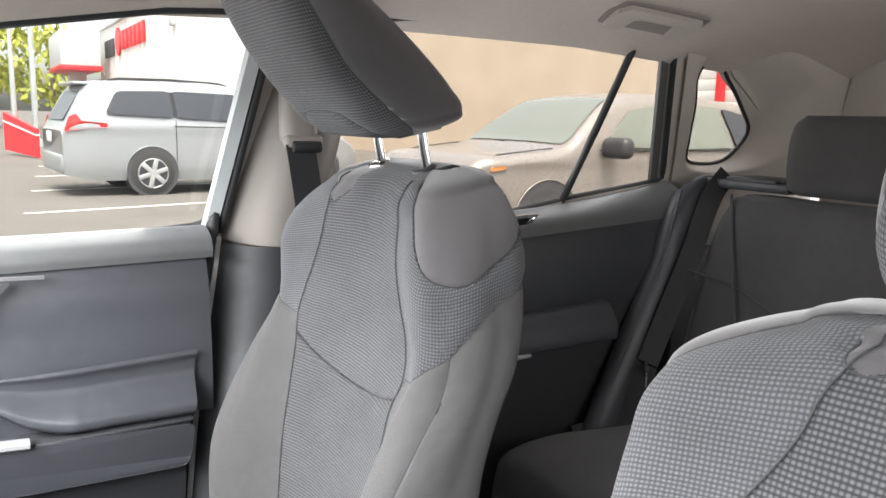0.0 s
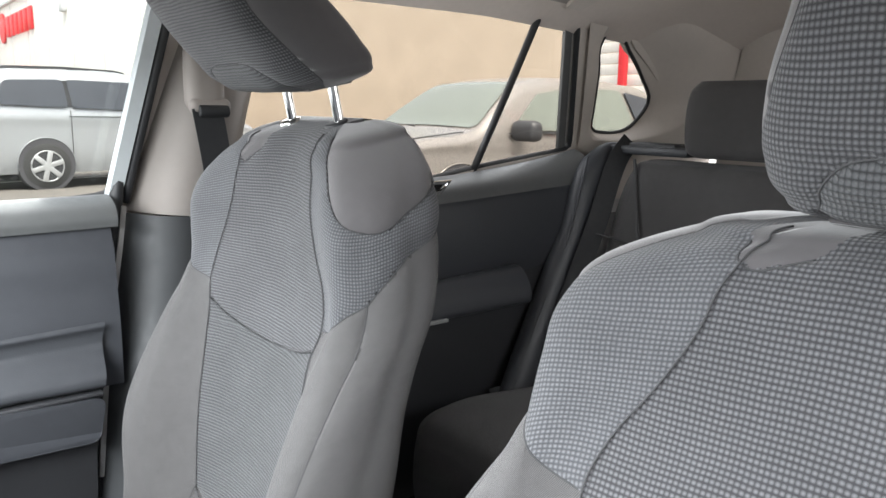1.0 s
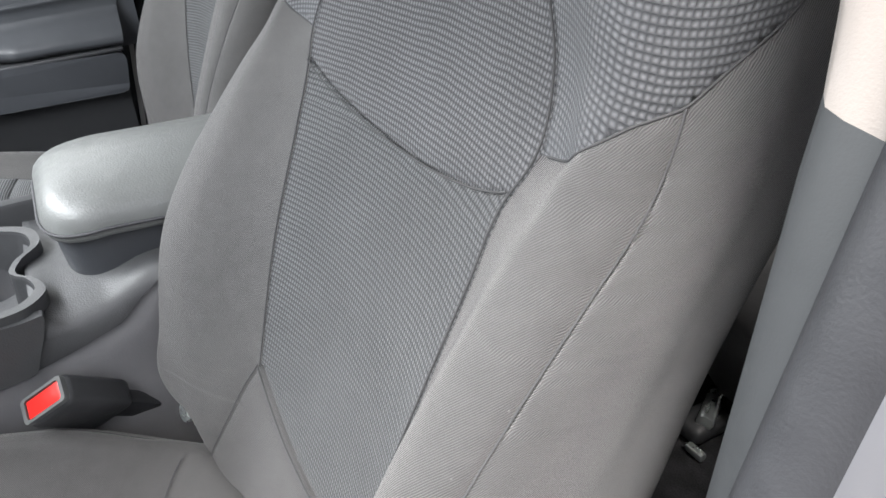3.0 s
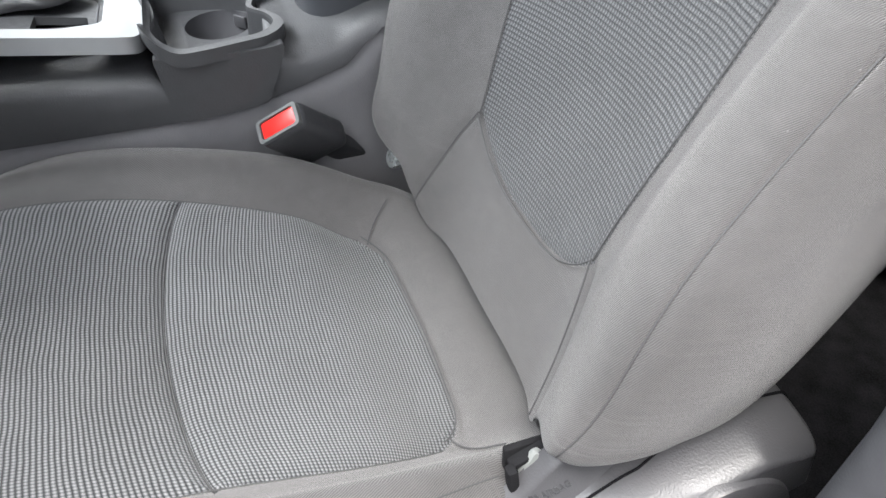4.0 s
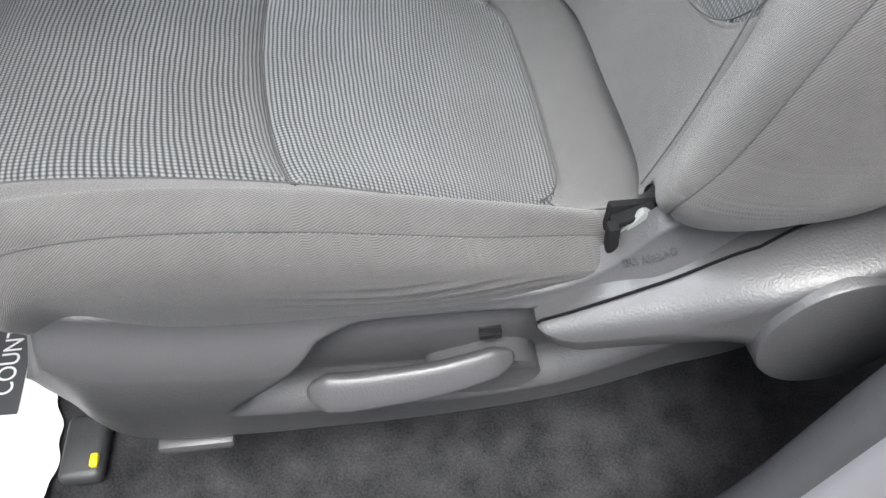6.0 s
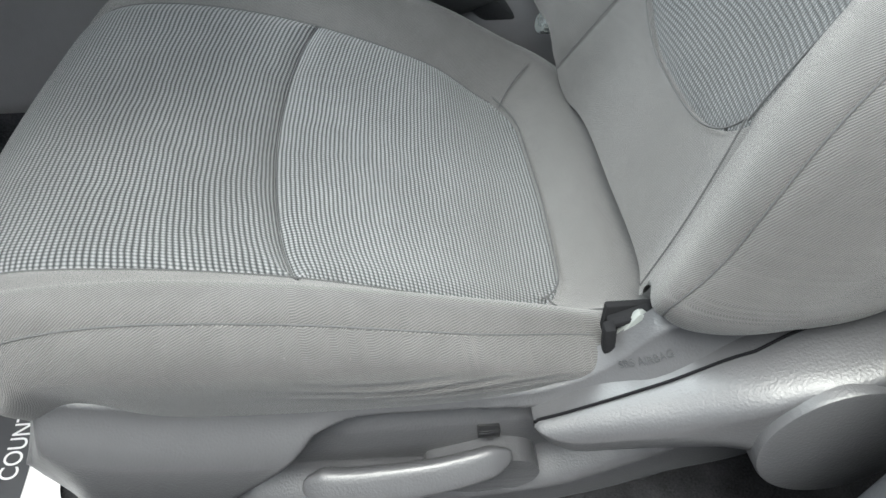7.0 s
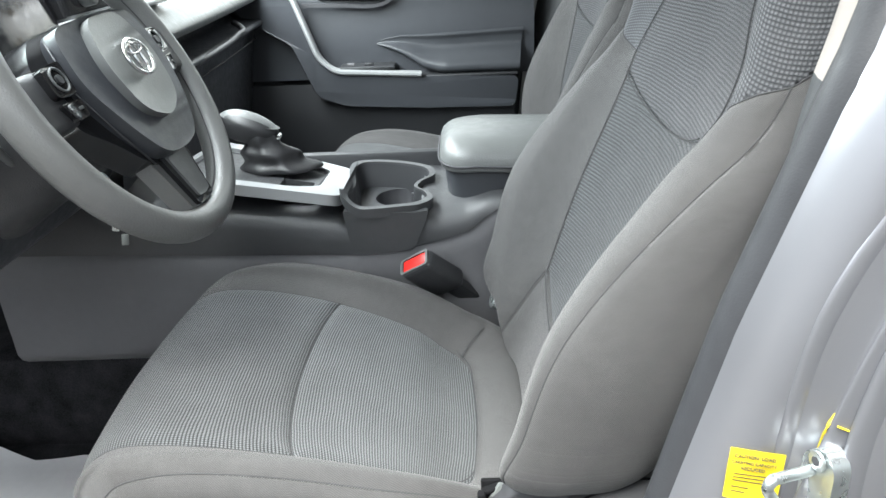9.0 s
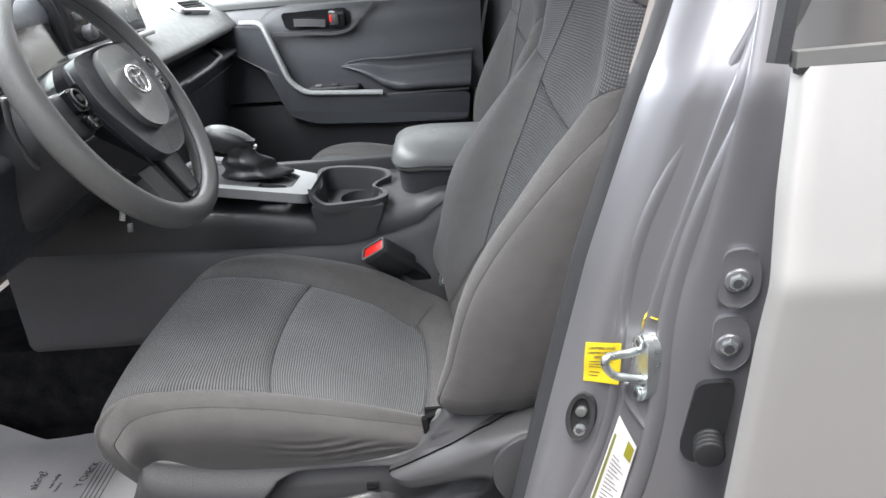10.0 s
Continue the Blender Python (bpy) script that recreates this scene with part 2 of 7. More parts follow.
CHROME = mat("chrome", (0.8, 0.8, 0.8), rough=0.08, metal=1.0, mottle=0.03)
STEEL = mat("zinc_plated_steel", (0.62, 0.66, 0.66), rough=0.3, metal=0.85, mottle=0.12)
WARMB = mat("warm_beige_trim", (0.28, 0.252, 0.232), rough=0.6, grain=0.25, grain_size=900, mottle=0.05)
BEIGE = mat("light_grey_beige_trim", (0.52, 0.475, 0.43), rough=0.6, grain=0.25, grain_size=900, mottle=0.05)
LINER = mat("headliner_cloth", (0.58, 0.52, 0.47), rough=0.95, grain=0.4, grain_size=1200, mottle=0.06)
RUBBER = mat("black_rubber", (0.022, 0.023, 0.025), rough=0.55, grain=0.2, grain_size=400)
GRUBBER = mat("grey_door_seal", (0.04, 0.041, 0.045), rough=0.5, grain=0.2, grain_size=600, spec=0.3)
PAINT = mat("silver_metallic_paint", (0.38, 0.375, 0.37), rough=0.46, metal=0.3, mottle=0.02, mottle_size=2.0, coat=0.08, rvar=0.01)
JAMBP = mat("silver_jamb_paint", (0.27, 0.27, 0.29), rough=0.35, metal=0.6, mottle=0.02, mottle_size=2.0, coat=0.3, rvar=0.01)
BELT = mat("seat_belt_webbing", (0.02, 0.021, 0.023), rough=0.7, grain=0.5, grain_size=700)
REDPL = mat("red_plastic", (0.75, 0.025, 0.02), rough=0.35, mottle=0.04)
YELLOW = mat("yellow_label", (0.72, 0.54, 0.02), rough=0.5, mottle=0.06)
WHITE = mat("white_paper", (0.70, 0.69, 0.70), rough=0.7, grain=0.15, grain_size=300, mottle=0.05)
INK = mat("dark_ink", (0.05, 0.05, 0.055), rough=0.7)
CARPET = mat("dark_carpet", (0.024, 0.024, 0.026), rough=1.0, grain=1.0, grain_size=380, mottle=0.75, mottle_size=34, spec=0.1)
ASPHALT = mat("worn_asphalt", (0.115, 0.105, 0.095), rough=0.9, grain=0.8, grain_size=60, mottle=0.22, mottle_size=0.6)
LINEW = mat("parking_line_paint", (0.62, 0.6, 0.55), rough=0.8, mottle=0.25, mottle_size=3)
WALLB = mat("painted_block", (0.44, 0.372, 0.295), rough=0.85, grain=1.0, grain_size=9, mottle=0.14, mottle_size=0.9)
WALLW = mat("white_wall_panel", (0.78, 0.77, 0.73), rough=0.7, mottle=0.05, mottle_size=0.4)
REDP = mat("red_sign_paint", (0.7, 0.03, 0.04), rough=0.45, mottle=0.06)
GREYW = mat("grey_cladding", (0.55, 0.56, 0.57), rough=0.5, mottle=0.05, mottle_size=0.6)
GREYW2 = mat("unseen_wall_grey", (0.18, 0.175, 0.17), rough=0.85, grain=0.5, grain_size=30, mottle=0.15, mottle_size=0.8)
LEAF = mat("spring_leaves", (0.30, 0.32, 0.05), rough=0.7, mottle=0.35, mottle_size=1.5)
BARK = mat("bark", (0.12, 0.09, 0.07), rough=0.95, grain=0.8, grain_size=20)
TYRE = mat("tyre_rubber", (0.03, 0.03, 0.03), rough=0.8)
VANP = mat("van_silver_paint", (0.33, 0.345, 0.36), rough=0.34, metal=0.3, coat=0.4, mottle=0.0)
CARP = mat("champagne_paint", (0.25, 0.232, 0.215), rough=0.3, metal=0.3, coat=0.5, mottle=0.0)
DGLASS = mat("dark_tinted_glass", (0.05, 0.055, 0.065), rough=0.22, mottle=0.05, spec=0.15)
CGLASS = mat("green_tinted_glass", (0.15, 0.17, 0.15), rough=0.06, mottle=0.05, spec=0.6)
LAMPR = mat("red_tail_lamp", (0.55, 0.02, 0.02), rough=0.15, coat=0.8)
AMBER = mat("amber_lamp", (0.5, 0.2, 0.06), rough=0.2, coat=0.6)
GLASS = glass("clear_side_glass", (0.95, 0.96, 0.93), 0.8)
GLASS_D = glass("privacy_glass", (0.98, 0.96, 0.92), 0.74)
GLASS_T = glass("screen_glass", (0.9, 0.95, 0.93), 0.85)

# ---- building helpers ----
def mesh_of(name, verts, faces, material, uvs=None, smooth=True):
    me = bpy.data.meshes.new(name)
    me.from_pydata([tuple(v) for v in verts], [], [tuple(int(i) for i in f) for f in faces])
    mats = material if isinstance(material, (list, tuple)) else [material]
    for m in mats:
        me.materials.append(m)
    if uvs is not None:
        lay = me.uv_layers.new(name="UVMap")
        idx = np.empty(len(me.loops), dtype=np.int64)
        me.loops.foreach_get("vertex_index", idx)
        lay.data.foreach_set("uv", np.asarray(uvs, dtype=np.float32)[idx].ravel())
    if smooth:
        me.polygons.foreach_set("use_smooth", np.ones(len(me.polygons), dtype=bool))
    me.validate()
    me.update()
    return me


def part(name, data, material=None, parent=None, label="", **tags):
    """One mesh object, under a thing or a part. data: a mesh or a bmesh."""
    if isinstance(data, bmesh.types.BMesh):
        me = bpy.data.meshes.new(name)
        bmesh.ops.recalc_face_normals(data, faces=data.faces)
        data.to_mesh(me)
        data.free()
        me.materials.append(material)
        me.polygons.foreach_set("use_smooth", np.ones(len(me.polygons), dtype=bool))
        me.set_sharp_from_angle(angle=radians(38))
    else:
        me = data
    ob = new(name, me)
    if parent is not None:
        ob.parent = parent
    return tagged(ob, label, **tags)


def thing(name, label, category, group="", kind="", at=(0, 0, 0)):
    ob = new(name)
    ob.location = at
    return tagged(ob, label, category, group, kind)


def rbox(c, s, r=0.01, seg=2, rot=None, taper=None):
    """A rounded block: centre, full sizes, edge radius; taper scales the top in x and y."""
    bm = bmesh.new()
    bmesh.ops.create_cube(bm, size=1)
    for v in bm.verts:
        k = taper if (taper and v.co.z > 0) else (1, 1)
        v.co = Vector((v.co.x * s[0] * k[0], v.co.y * s[1] * k[1], v.co.z * s[2]))
    r = min(r, 0.49 * min(s))
    if r > 0:
        bmesh.ops.bevel(bm, geom=bm.edges[:], offset=r, segments=seg, profile=0.5, affect="EDGES")
    m = Matrix.Translation(c)
    if rot:
        m = m @ Euler([radians(a) for a in rot]).to_matrix().to_4x4()
    bmesh.ops.transform(bm, matrix=m, verts=bm.verts)
    return bm


def cyl(a, b, r0, r1=None, n=20, bevel=0.0):
    """A rod or disc from a to b."""
    a, b = Vector(a), Vector(b)
    bm = bmesh.new()
    bmesh.ops.create_cone(bm, cap_ends=True, segments=n, radius1=r0, radius2=r0 if r1 is None else r1, depth=(b - a).length)
    if bevel:
        es = [e for e in bm.edges if len(e.link_faces) == 2 and any(len(f.verts) > 4 for f in e.link_faces)]
        bmesh.ops.bevel(bm, geom=es, offset=bevel, segments=2, profile=0.5, affect="EDGES")
    q = (b - a).to_track_quat("Z", "Y").to_matrix().to_4x4()
    bmesh.ops.transform(bm, matrix=Matrix.Translation((a + b) / 2) @ q, verts=bm.verts)
    return bm


def hermite(keys, vals, x):
    """Smooth curve through vals at keys (rows), sampled at x."""
    keys, vals, x = np.asarray(keys, float), np.asarray(vals, float), np.asarray(x, float)
    d = np.diff(vals, axis=0) / np.diff(keys).reshape(-1, *([1] * (vals.ndim - 1)))
    t = np.empty_like(vals)
    t[0], t[-1] = d[0], d[-1]
    h = np.diff(keys).reshape(-1, *([1] * (vals.ndim - 1)))
    t[1:-1] = (d[:-1] * h[1:] + d[1:] * h[:-1]) / (h[1:] + h[:-1])
    i = np.clip(np.searchsorted(keys, x, side="right") - 1, 0, len(keys) - 2)
    hh = (keys[i + 1] - keys[i])
    u = ((x - keys[i]) / hh).reshape(-1, *([1] * (vals.ndim - 1)))
    hh = hh.reshape(u.shape)
    return ((2 * u**3 - 3 * u**2 + 1) * vals[i] + (u**3 - 2 * u**2 + u) * hh * t[i] + (-2 * u**3 + 3 * u**2) * vals[i + 1] + (u**3 - u**2) * hh * t[i + 1])


def smooth_path(pts, n):
    """n points spread evenly along a smooth curve through pts."""
    p = np.asarray(pts, float)
    k = np.concatenate([[0], np.cumsum(np.linalg.norm(np.diff(p, axis=0), axis=1) + 1e-9)])
    return hermite(k, p, np.linspace(0, k[-1], n))


def sweep(pts, profile, closed=False, up=(0, 0, 1), caps=True, scale=None):
    """A bar of the given 2D profile along pts; up: the profile's second axis leans to it."""
    p = np.asarray(pts, float)
    n, k = len(p), len(profile)
    tan = (np.roll(p, -1, 0) - np.roll(p, 1, 0)) if closed else np.gradient(p, axis=0)
    tan /= np.linalg.norm(tan, axis=1)[:, None] + 1e-12
    upv = np.broadcast_to(np.asarray(up, float), p.shape)
    side = np.cross(tan, upv)
    bad = np.linalg.norm(side, axis=1) < 1e-4
    side[bad] = np.cross(tan[bad], [0.3, 1, 0.1])
    side /= np.linalg.norm(side, axis=1)[:, None]
    nrm = np.cross(side, tan)
    prof = np.asarray(profile, float)
    sc = np.ones(n) if scale is None else np.asarray(scale, float)
    v = p[:, None] + side[:, None] * prof[None, :, :1] * sc[:, None, None] + nrm[:, None] * prof[None, :, 1:] * sc[:, None, None]
    v = v.reshape(-1, 3)
    f = []
    for i in range(n if closed else n - 1):
        a, b = i * k, ((i + 1) % n) * k
        f += [(a + j, a + (j + 1) % k, b + (j + 1) % k, b + j) for j in range(k)]
    if caps and not closed:
        f += [tuple(range(k))[::-1], tuple(range((n - 1) * k, n * k))]
    return v, f


def ring(r, n=8, sy=1.0):
    return [(r * math.cos(2 * math.pi * i / n), r * sy * math.sin(2 * math.pi * i / n)) for i in range(n)]


def tube(name, pts, r, material, parent=None, n=8, closed=False, label="", sy=1.0, up=(0, 0, 1), **tags):
    v, f = sweep(pts, ring(r, n, sy), closed, up)
    return part(name, mesh_of(name, v, f, material), None, parent, label, **tags)


def bar(name, pts, profile, material, parent=None, closed=False, up=(0, 0, 1), label="", smooth=True, **tags):
    v, f = sweep(pts, profile, closed, up)
    bm = bmesh.new()
    vs = [bm.verts.new(q) for q in v]
    for q in f:
        bm.faces.new([vs[i] for i in q])
    return part(name, bm, material, parent, label, **tags)


def plate(loop, holes, to3d, thick, r=0.0, seg=2):
    """A sheet cut to a 2D outline with holes; to3d(a, b, depth) places it; thick: its depth."""
    from mathutils.geometry import tessellate_polygon
    loops = [loop, *holes]
    tris = tessellate_polygon([[Vector((a, b, 0)) for a, b in q] for q in loops])
    flat = [p for q in loops for p in q]
    bm = bmesh.new()
    front = [bm.verts.new(to3d(a, b, 0.0)) for a, b in flat]
    back = [bm.verts.new(to3d(a, b, thick)) for a, b in flat]
    for t in tris:
        try:
            bm.faces.new([front[i] for i in t])
            bm.faces.new([back[i] for i in reversed(t)])
        except ValueError:
            pass
    i0 = 0
    for q in loops:
        k = len(q)
        for j in range(k):
            a, b = i0 + j, i0 + (j + 1) % k
            try:
                bm.faces.new((front[a], front[b], back[b], back[a]))
            except ValueError:
                pass
        i0 += k
    if r:
        bm.normal_update()
        fs = set(front)
        es = [e for e in bm.edges if e.verts[0] in fs and e.verts[1] in fs and e.calc_face_angle(0) > 0.6]
        bmesh.ops.bevel(bm, geom=es, offset=r, segments=seg, profile=0.5, affect="EDGES", clamp_overlap=True)
    return bm


def rounded(loop, n=48):
    """A closed smooth outline of n points through the given corners."""
    p = list(loop)
    q = smooth_path(p[-2:] + p + p[:3], (len(p) + 5) * 40)
    seg = np.linalg.norm(np.diff(q, axis=0), axis=1)
    k = np.concatenate([[0], np.cumsum(seg)])
    d0 = np.argmin(np.linalg.norm(q[: len(q) // 2] - np.array(p[0]), axis=1))
    d1 = len(q) // 2 + np.argmin(np.linalg.norm(q[len(q) // 2:] - np.array(p[0]), axis=1))
    s = np.linspace(k[d0], k[d1], n, endpoint=False)
    return [tuple(np.array([np.interp(a, k, q[:, i]) for i in range(q.shape[1])])) for a in s]


def corners(loop, r, n=5):
    """An outline of straight sides with corners rounded by r."""
    out, m = [], len(loop)
    for i in range(m):
        a, b, c = (Vector(loop[(i + k) % m]) for k in (-1, 0, 1))
        d0, d1 = (a - b), (c - b)
        q = min(r, d0.length * 0.45, d1.length * 0.45)
        p0, p1 = b + d0.normalized() * q, b + d1.normalized() * q
        for j in range(n + 1):
            t = j / n
            out.append(tuple((1 - t) ** 2 * p0 + 2 * t * (1 - t) * b + t * t * p1))
    return out


def text_on(name, words, size, m, material, parent=None, depth=0.0004, label="", **tags):
    """Lettering in the built-in font as a thin mesh at the pose m."""
    cu = bpy.data.curves.new(name, "FONT")
    cu.body, cu.size, cu.extrude, cu.align_x, cu.align_y = words, size, depth, "CENTER", "CENTER"
    tmp = bpy.data.objects.new(name, cu)
    me = bpy.data.meshes.new_from_object(tmp)
    bpy.data.objects.remove(tmp)
    me.materials.clear()
    me.materials.append(material)
    ob = new(name, me)
    ob.matrix_world = m
    if parent is not None:
        ob.parent = parent
    return tagged(ob, label, **tags)


def inside(poly, a, b):
    """Which points (a, b) lie in the polygon."""
    a, b = np.asarray(a), np.asarray(b)
    res = np.zeros(a.shape, bool)
    for (x0, y0), (x1, y1) in zip(poly, poly[1:] + poly[:1]):
        hit = ((y0 > b) != (y1 > b)) & (a < (x1 - x0) * (b - y0) / (y1 - y0 + 1e-12) + x0)
        res ^= hit
    return res


def upholstered(owner, surface, s_vals, t_vals, seams, zone, zones, groove=0.0038, width=0.0048, stitch=(), shallow=(), follow=None):
    """A padded cover. surface(s, t) gives places; seams are lines in (s, t) that sink in and part the panels;
    zone(s, t) gives each face's panel; zones: (name, material, label) of the panels; follow: a line t(s), the first seam, that the rows bend to."""
    S, T = np.meshgrid(s_vals, t_vals, indexing="ij")
    ns, nt = S.shape
    S, T = S.copy(), T.copy()
    if follow is not None:
        goal = follow(s_vals)
        r0 = int(np.abs(t_vals - np.median(goal)).argmin())
        t0, ta, tb = t_vals[r0], t_vals[r0] - 1.6, t_vals[r0] + 1.6
        ease = np.clip(np.where(t_vals < t0, (t_vals - ta) / (t0 - ta), (tb - t_vals) / (tb - t0)), 0, 1)
        T += (goal - t0)[:, None] * ease[None]
    P = surface(S.ravel(), T.ravel()).reshape(ns, nt, 3)
    def depth_of(k):
        return .3 if k in shallow else 1.7 if follow is not None and k == 0 else 1.0
    lines = []
    for line in seams:
        q = np.asarray(line, float)
        k = np.concatenate([[0], np.cumsum(np.linalg.norm(np.diff(surface(q[:, 0], q[:, 1]), axis=0), axis=1))])
        x = np.linspace(0, k[-1], max(int(k[-1] / (0.0006 if follow is not None and not lines else 0.002)), 8))
        lines.append(np.stack([np.interp(x, k, q[:, 0]), np.interp(x, k, q[:, 1])], 1))
    du, dv = np.gradient(P, axis=0), np.gradient(P, axis=1)
    N = np.cross(du, dv)
    N /= np.linalg.norm(N, axis=2)[:, :, None] + 1e-12
    centre = P.reshape(-1, 3).mean(0)
    if ((P - centre) * N).sum() < 0:
        N = -N
    near_by = (0.5 * np.maximum(np.linalg.norm(du, axis=2), np.linalg.norm(dv, axis=2))).ravel()
    dist, deep = np.full(ns * nt, 9.0), np.ones(ns * nt)
    flatP = P.reshape(-1, 3)
    for n_line, ln in enumerate(lines):
        L = surface(ln[:, 0], ln[:, 1])
        lo, hi = L.min(0) - 0.04, L.max(0) + 0.04
        near = np.where(((flatP > lo) & (flatP < hi)).all(1))[0]
        for c in np.array_split(near, max(len(near) // 3000, 1)):
            if not len(c):
                continue
            D = np.linalg.norm(flatP[c][:, None] - L[None], axis=2)
            j = D.argmin(1)
            dm = D[np.arange(len(c)), j]
            on = dm < near_by[c] * (.3 if follow is not None and n_line == 0 else 1)
            snap, js = c[on], j[on]
            S.ravel()[snap], T.ravel()[snap] = ln[js, 0], ln[js, 1]
            dm = np.where(on, 0.0, dm)
            closer = dm < dist[c]
            deep[c[closer]] = depth_of(n_line)
            dist[c] = np.minimum(dist[c], dm)
    P = surface(S.ravel(), T.ravel()).reshape(ns, nt, 3)
    sink = (groove * deep * (.6 * np.exp(-dist / width) + .4 * np.exp(-((dist / (2.2 * width)) ** 2)))).reshape(ns, nt, 1)
    P = P - N * sink
    U = np.concatenate([np.zeros((1, nt)), np.cumsum(np.linalg.norm(np.diff(P, axis=0), axis=2), axis=0)])
    U -= U[ns // 2][None]
    V = np.concatenate([np.zeros((ns, 1)), np.cumsum(np.linalg.norm(np.diff(P, axis=1), axis=2), axis=1)], axis=1)
    mid = V[ns // 2]
    V = V - V[:, nt // 2][:, None] + mid[nt // 2]
    pad = np.concatenate([V[:1]] * 8 + [V] + [V[-1:]] * 8)
    V = np.stack([pad[i:i + 17].mean(0) for i in range(ns)])
    w = np.clip((np.abs(s_vals) - 1.0) / 1.2, 0, 1)[:, None]
    V = mid[None] * (1 - w) + V * w
    uv = np.stack([U.ravel(), V.ravel()], 1)
    ii, jj = np.meshgrid(np.arange(ns - 1), np.arange(nt - 1), indexing="ij")
    a = (ii * nt + jj).ravel()
    F = np.stack([a, a + nt, a + nt + 1, a + 1], 1)
    on = (dist == 0)[F]
    cut02, cut13 = on[:, 0] & on[:, 2], on[:, 1] & on[:, 3]
    cut13 &= ~cut02
    whole = ~(cut02 | cut13)
    T3 = np.concatenate([F[cut02][:, [0, 1, 2]], F[cut02][:, [0, 2, 3]], F[cut13][:, [0, 1, 3]], F[cut13][:, [1, 2, 3]]])
    sets = [(Q, zone(S.ravel()[Q].mean(1), T.ravel()[Q].mean(1))) for Q in (F[whole], T3) if len(Q)]
    verts = P.reshape(-1, 3)
    for i, (nm, m, lab) in enumerate(zones):
        sel = [q for Q, z in sets for q in Q[z == i].tolist()]
        if not sel:
            continue
        used = np.unique(np.concatenate([np.asarray(q) for q in sel]))
        place = np.full(len(verts), -1)
        place[used] = np.arange(len(used))
        faces = [tuple(dict.fromkeys(place[q].tolist())) for q in sel]
        faces = [q for q in faces if len(q) > 2]
        part(nm, mesh_of(nm, verts[used], faces, m, uv[used]), None, owner, lab)
    for k, ln in enumerate(lines):
        L = surface(ln[:, 0], ln[:, 1])
        e = 1e-3
        n1 = surface(ln[:, 0] + e, ln[:, 1]) - surface(ln[:, 0] - e, ln[:, 1])
        n2 = surface(ln[:, 0], ln[:, 1] + e) - surface(ln[:, 0], ln[:, 1] - e)
        nn = np.cross(n1, n2)
        nn /= np.linalg.norm(nn, axis=1)[:, None] + 1e-12
        if ((L - centre) * nn).sum() < 0:
            nn = -nn
        low = groove * depth_of(k)
        tube("seam", L - nn * (low * .93), 0.0007, SEAMM, owner, n=6)
        if k in stitch:
            st = bmesh.new()
            M = L + nn * (0.0005 - groove * 0.55)
            for i in range(2, len(M) - 4, 5):
                b = cyl(Vector(M[i]), Vector(M[i + 3]), 0.0006, n=5)
                tmp = bpy.data.meshes.new("t")
                b.to_mesh(tmp)
                b.free()
                st.from_mesh(tmp)
                bpy.data.meshes.remove(tmp)
            part("stitching", st, SEAMM, owner)


# ---- front seats ----
# backrest sections from low to high: centre, panel edge, bolster ridge, side seam, flank, back corner, back centre (half width, forward)
BACK = [
    (0.655, (0, -.150), (.100, -.148), (.160, -.128), (.195, -.135), (.205, -.175), (.180, -.225), (0, -.245)),
    (0.690, (0, -.164), (.104, -.160), (.170, -.126), (.213, -.117), (.226, -.170), (.195, -.240), (0, -.260)),
    (0.723, (0, -.178), (.107, -.171), (.177, -.128), (.224, -.112), (.240, -.178), (.203, -.255), (0, -.275)),
    (0.790, (0, -.206), (.112, -.191), (.185, -.138), (.236, -.128), (.252, -.200), (.212, -.280), (0, -.300)),
    (0.900, (0, -.250), (.131, -.231), (.194, -.170), (.243, -.166), (.258, -.240), (.222, -.320), (0, -.340)),
    (0.980, (0, -.283), (.141, -.266), (.198, -.220), (.241, -.226), (.255, -.290), (.222, -.350), (0, -.370)),
    (1.022, (0, -.300), (.146, -.284), (.202, -.250), (.238, -.266), (.253, -.318), (.221, -.375), (0, -.390)),
    (1.052, (0, -.316), (.158, -.298), (.204, -.275), (.234, -.298), (.247, -.345), (.217, -.400), (0, -.410)),
    (1.090, (0, -.331), (.149, -.314), (.201, -.296), (.227, -.322), (.239, -.370), (.211, -.420), (0, -.430)),
    (1.125, (0, -.343), (.128, -.325), (.196, -.303), (.221, -.330), (.232, -.378), (.204, -.435), (0, -.445)),
    (1.165, (0, -.356), (.109, -.338), (.187, -.312), (.215, -.338), (.225, -.385), (.196, -.450), (0, -.460)),
    (1.205, (0, -.370), (.101, -.353), (.162, -.338), (.193, -.358), (.202, -.405), (.175, -.460), (0, -.475)),
    (1.233, (0, -.388), (.090, -.369), (.134, -.372), (.154, -.390), (.160, -.425), (.142, -.465), (0, -.480)),
    (1.248, (0, -.410), (.078, -.398), (.110, -.403), (.124, -.414), (.126, -.436), (.115, -.460), (0, -.468)),
    (1.252, (0, -.430), (.060, -.425), (.085, -.425), (.095, -.430), (.096, -.440), (.090, -.450), (0, -.452)),
]
BACK_Z = np.array([r[0] for r in BACK])
BACK_P = np.array([r[1:] for r in BACK])


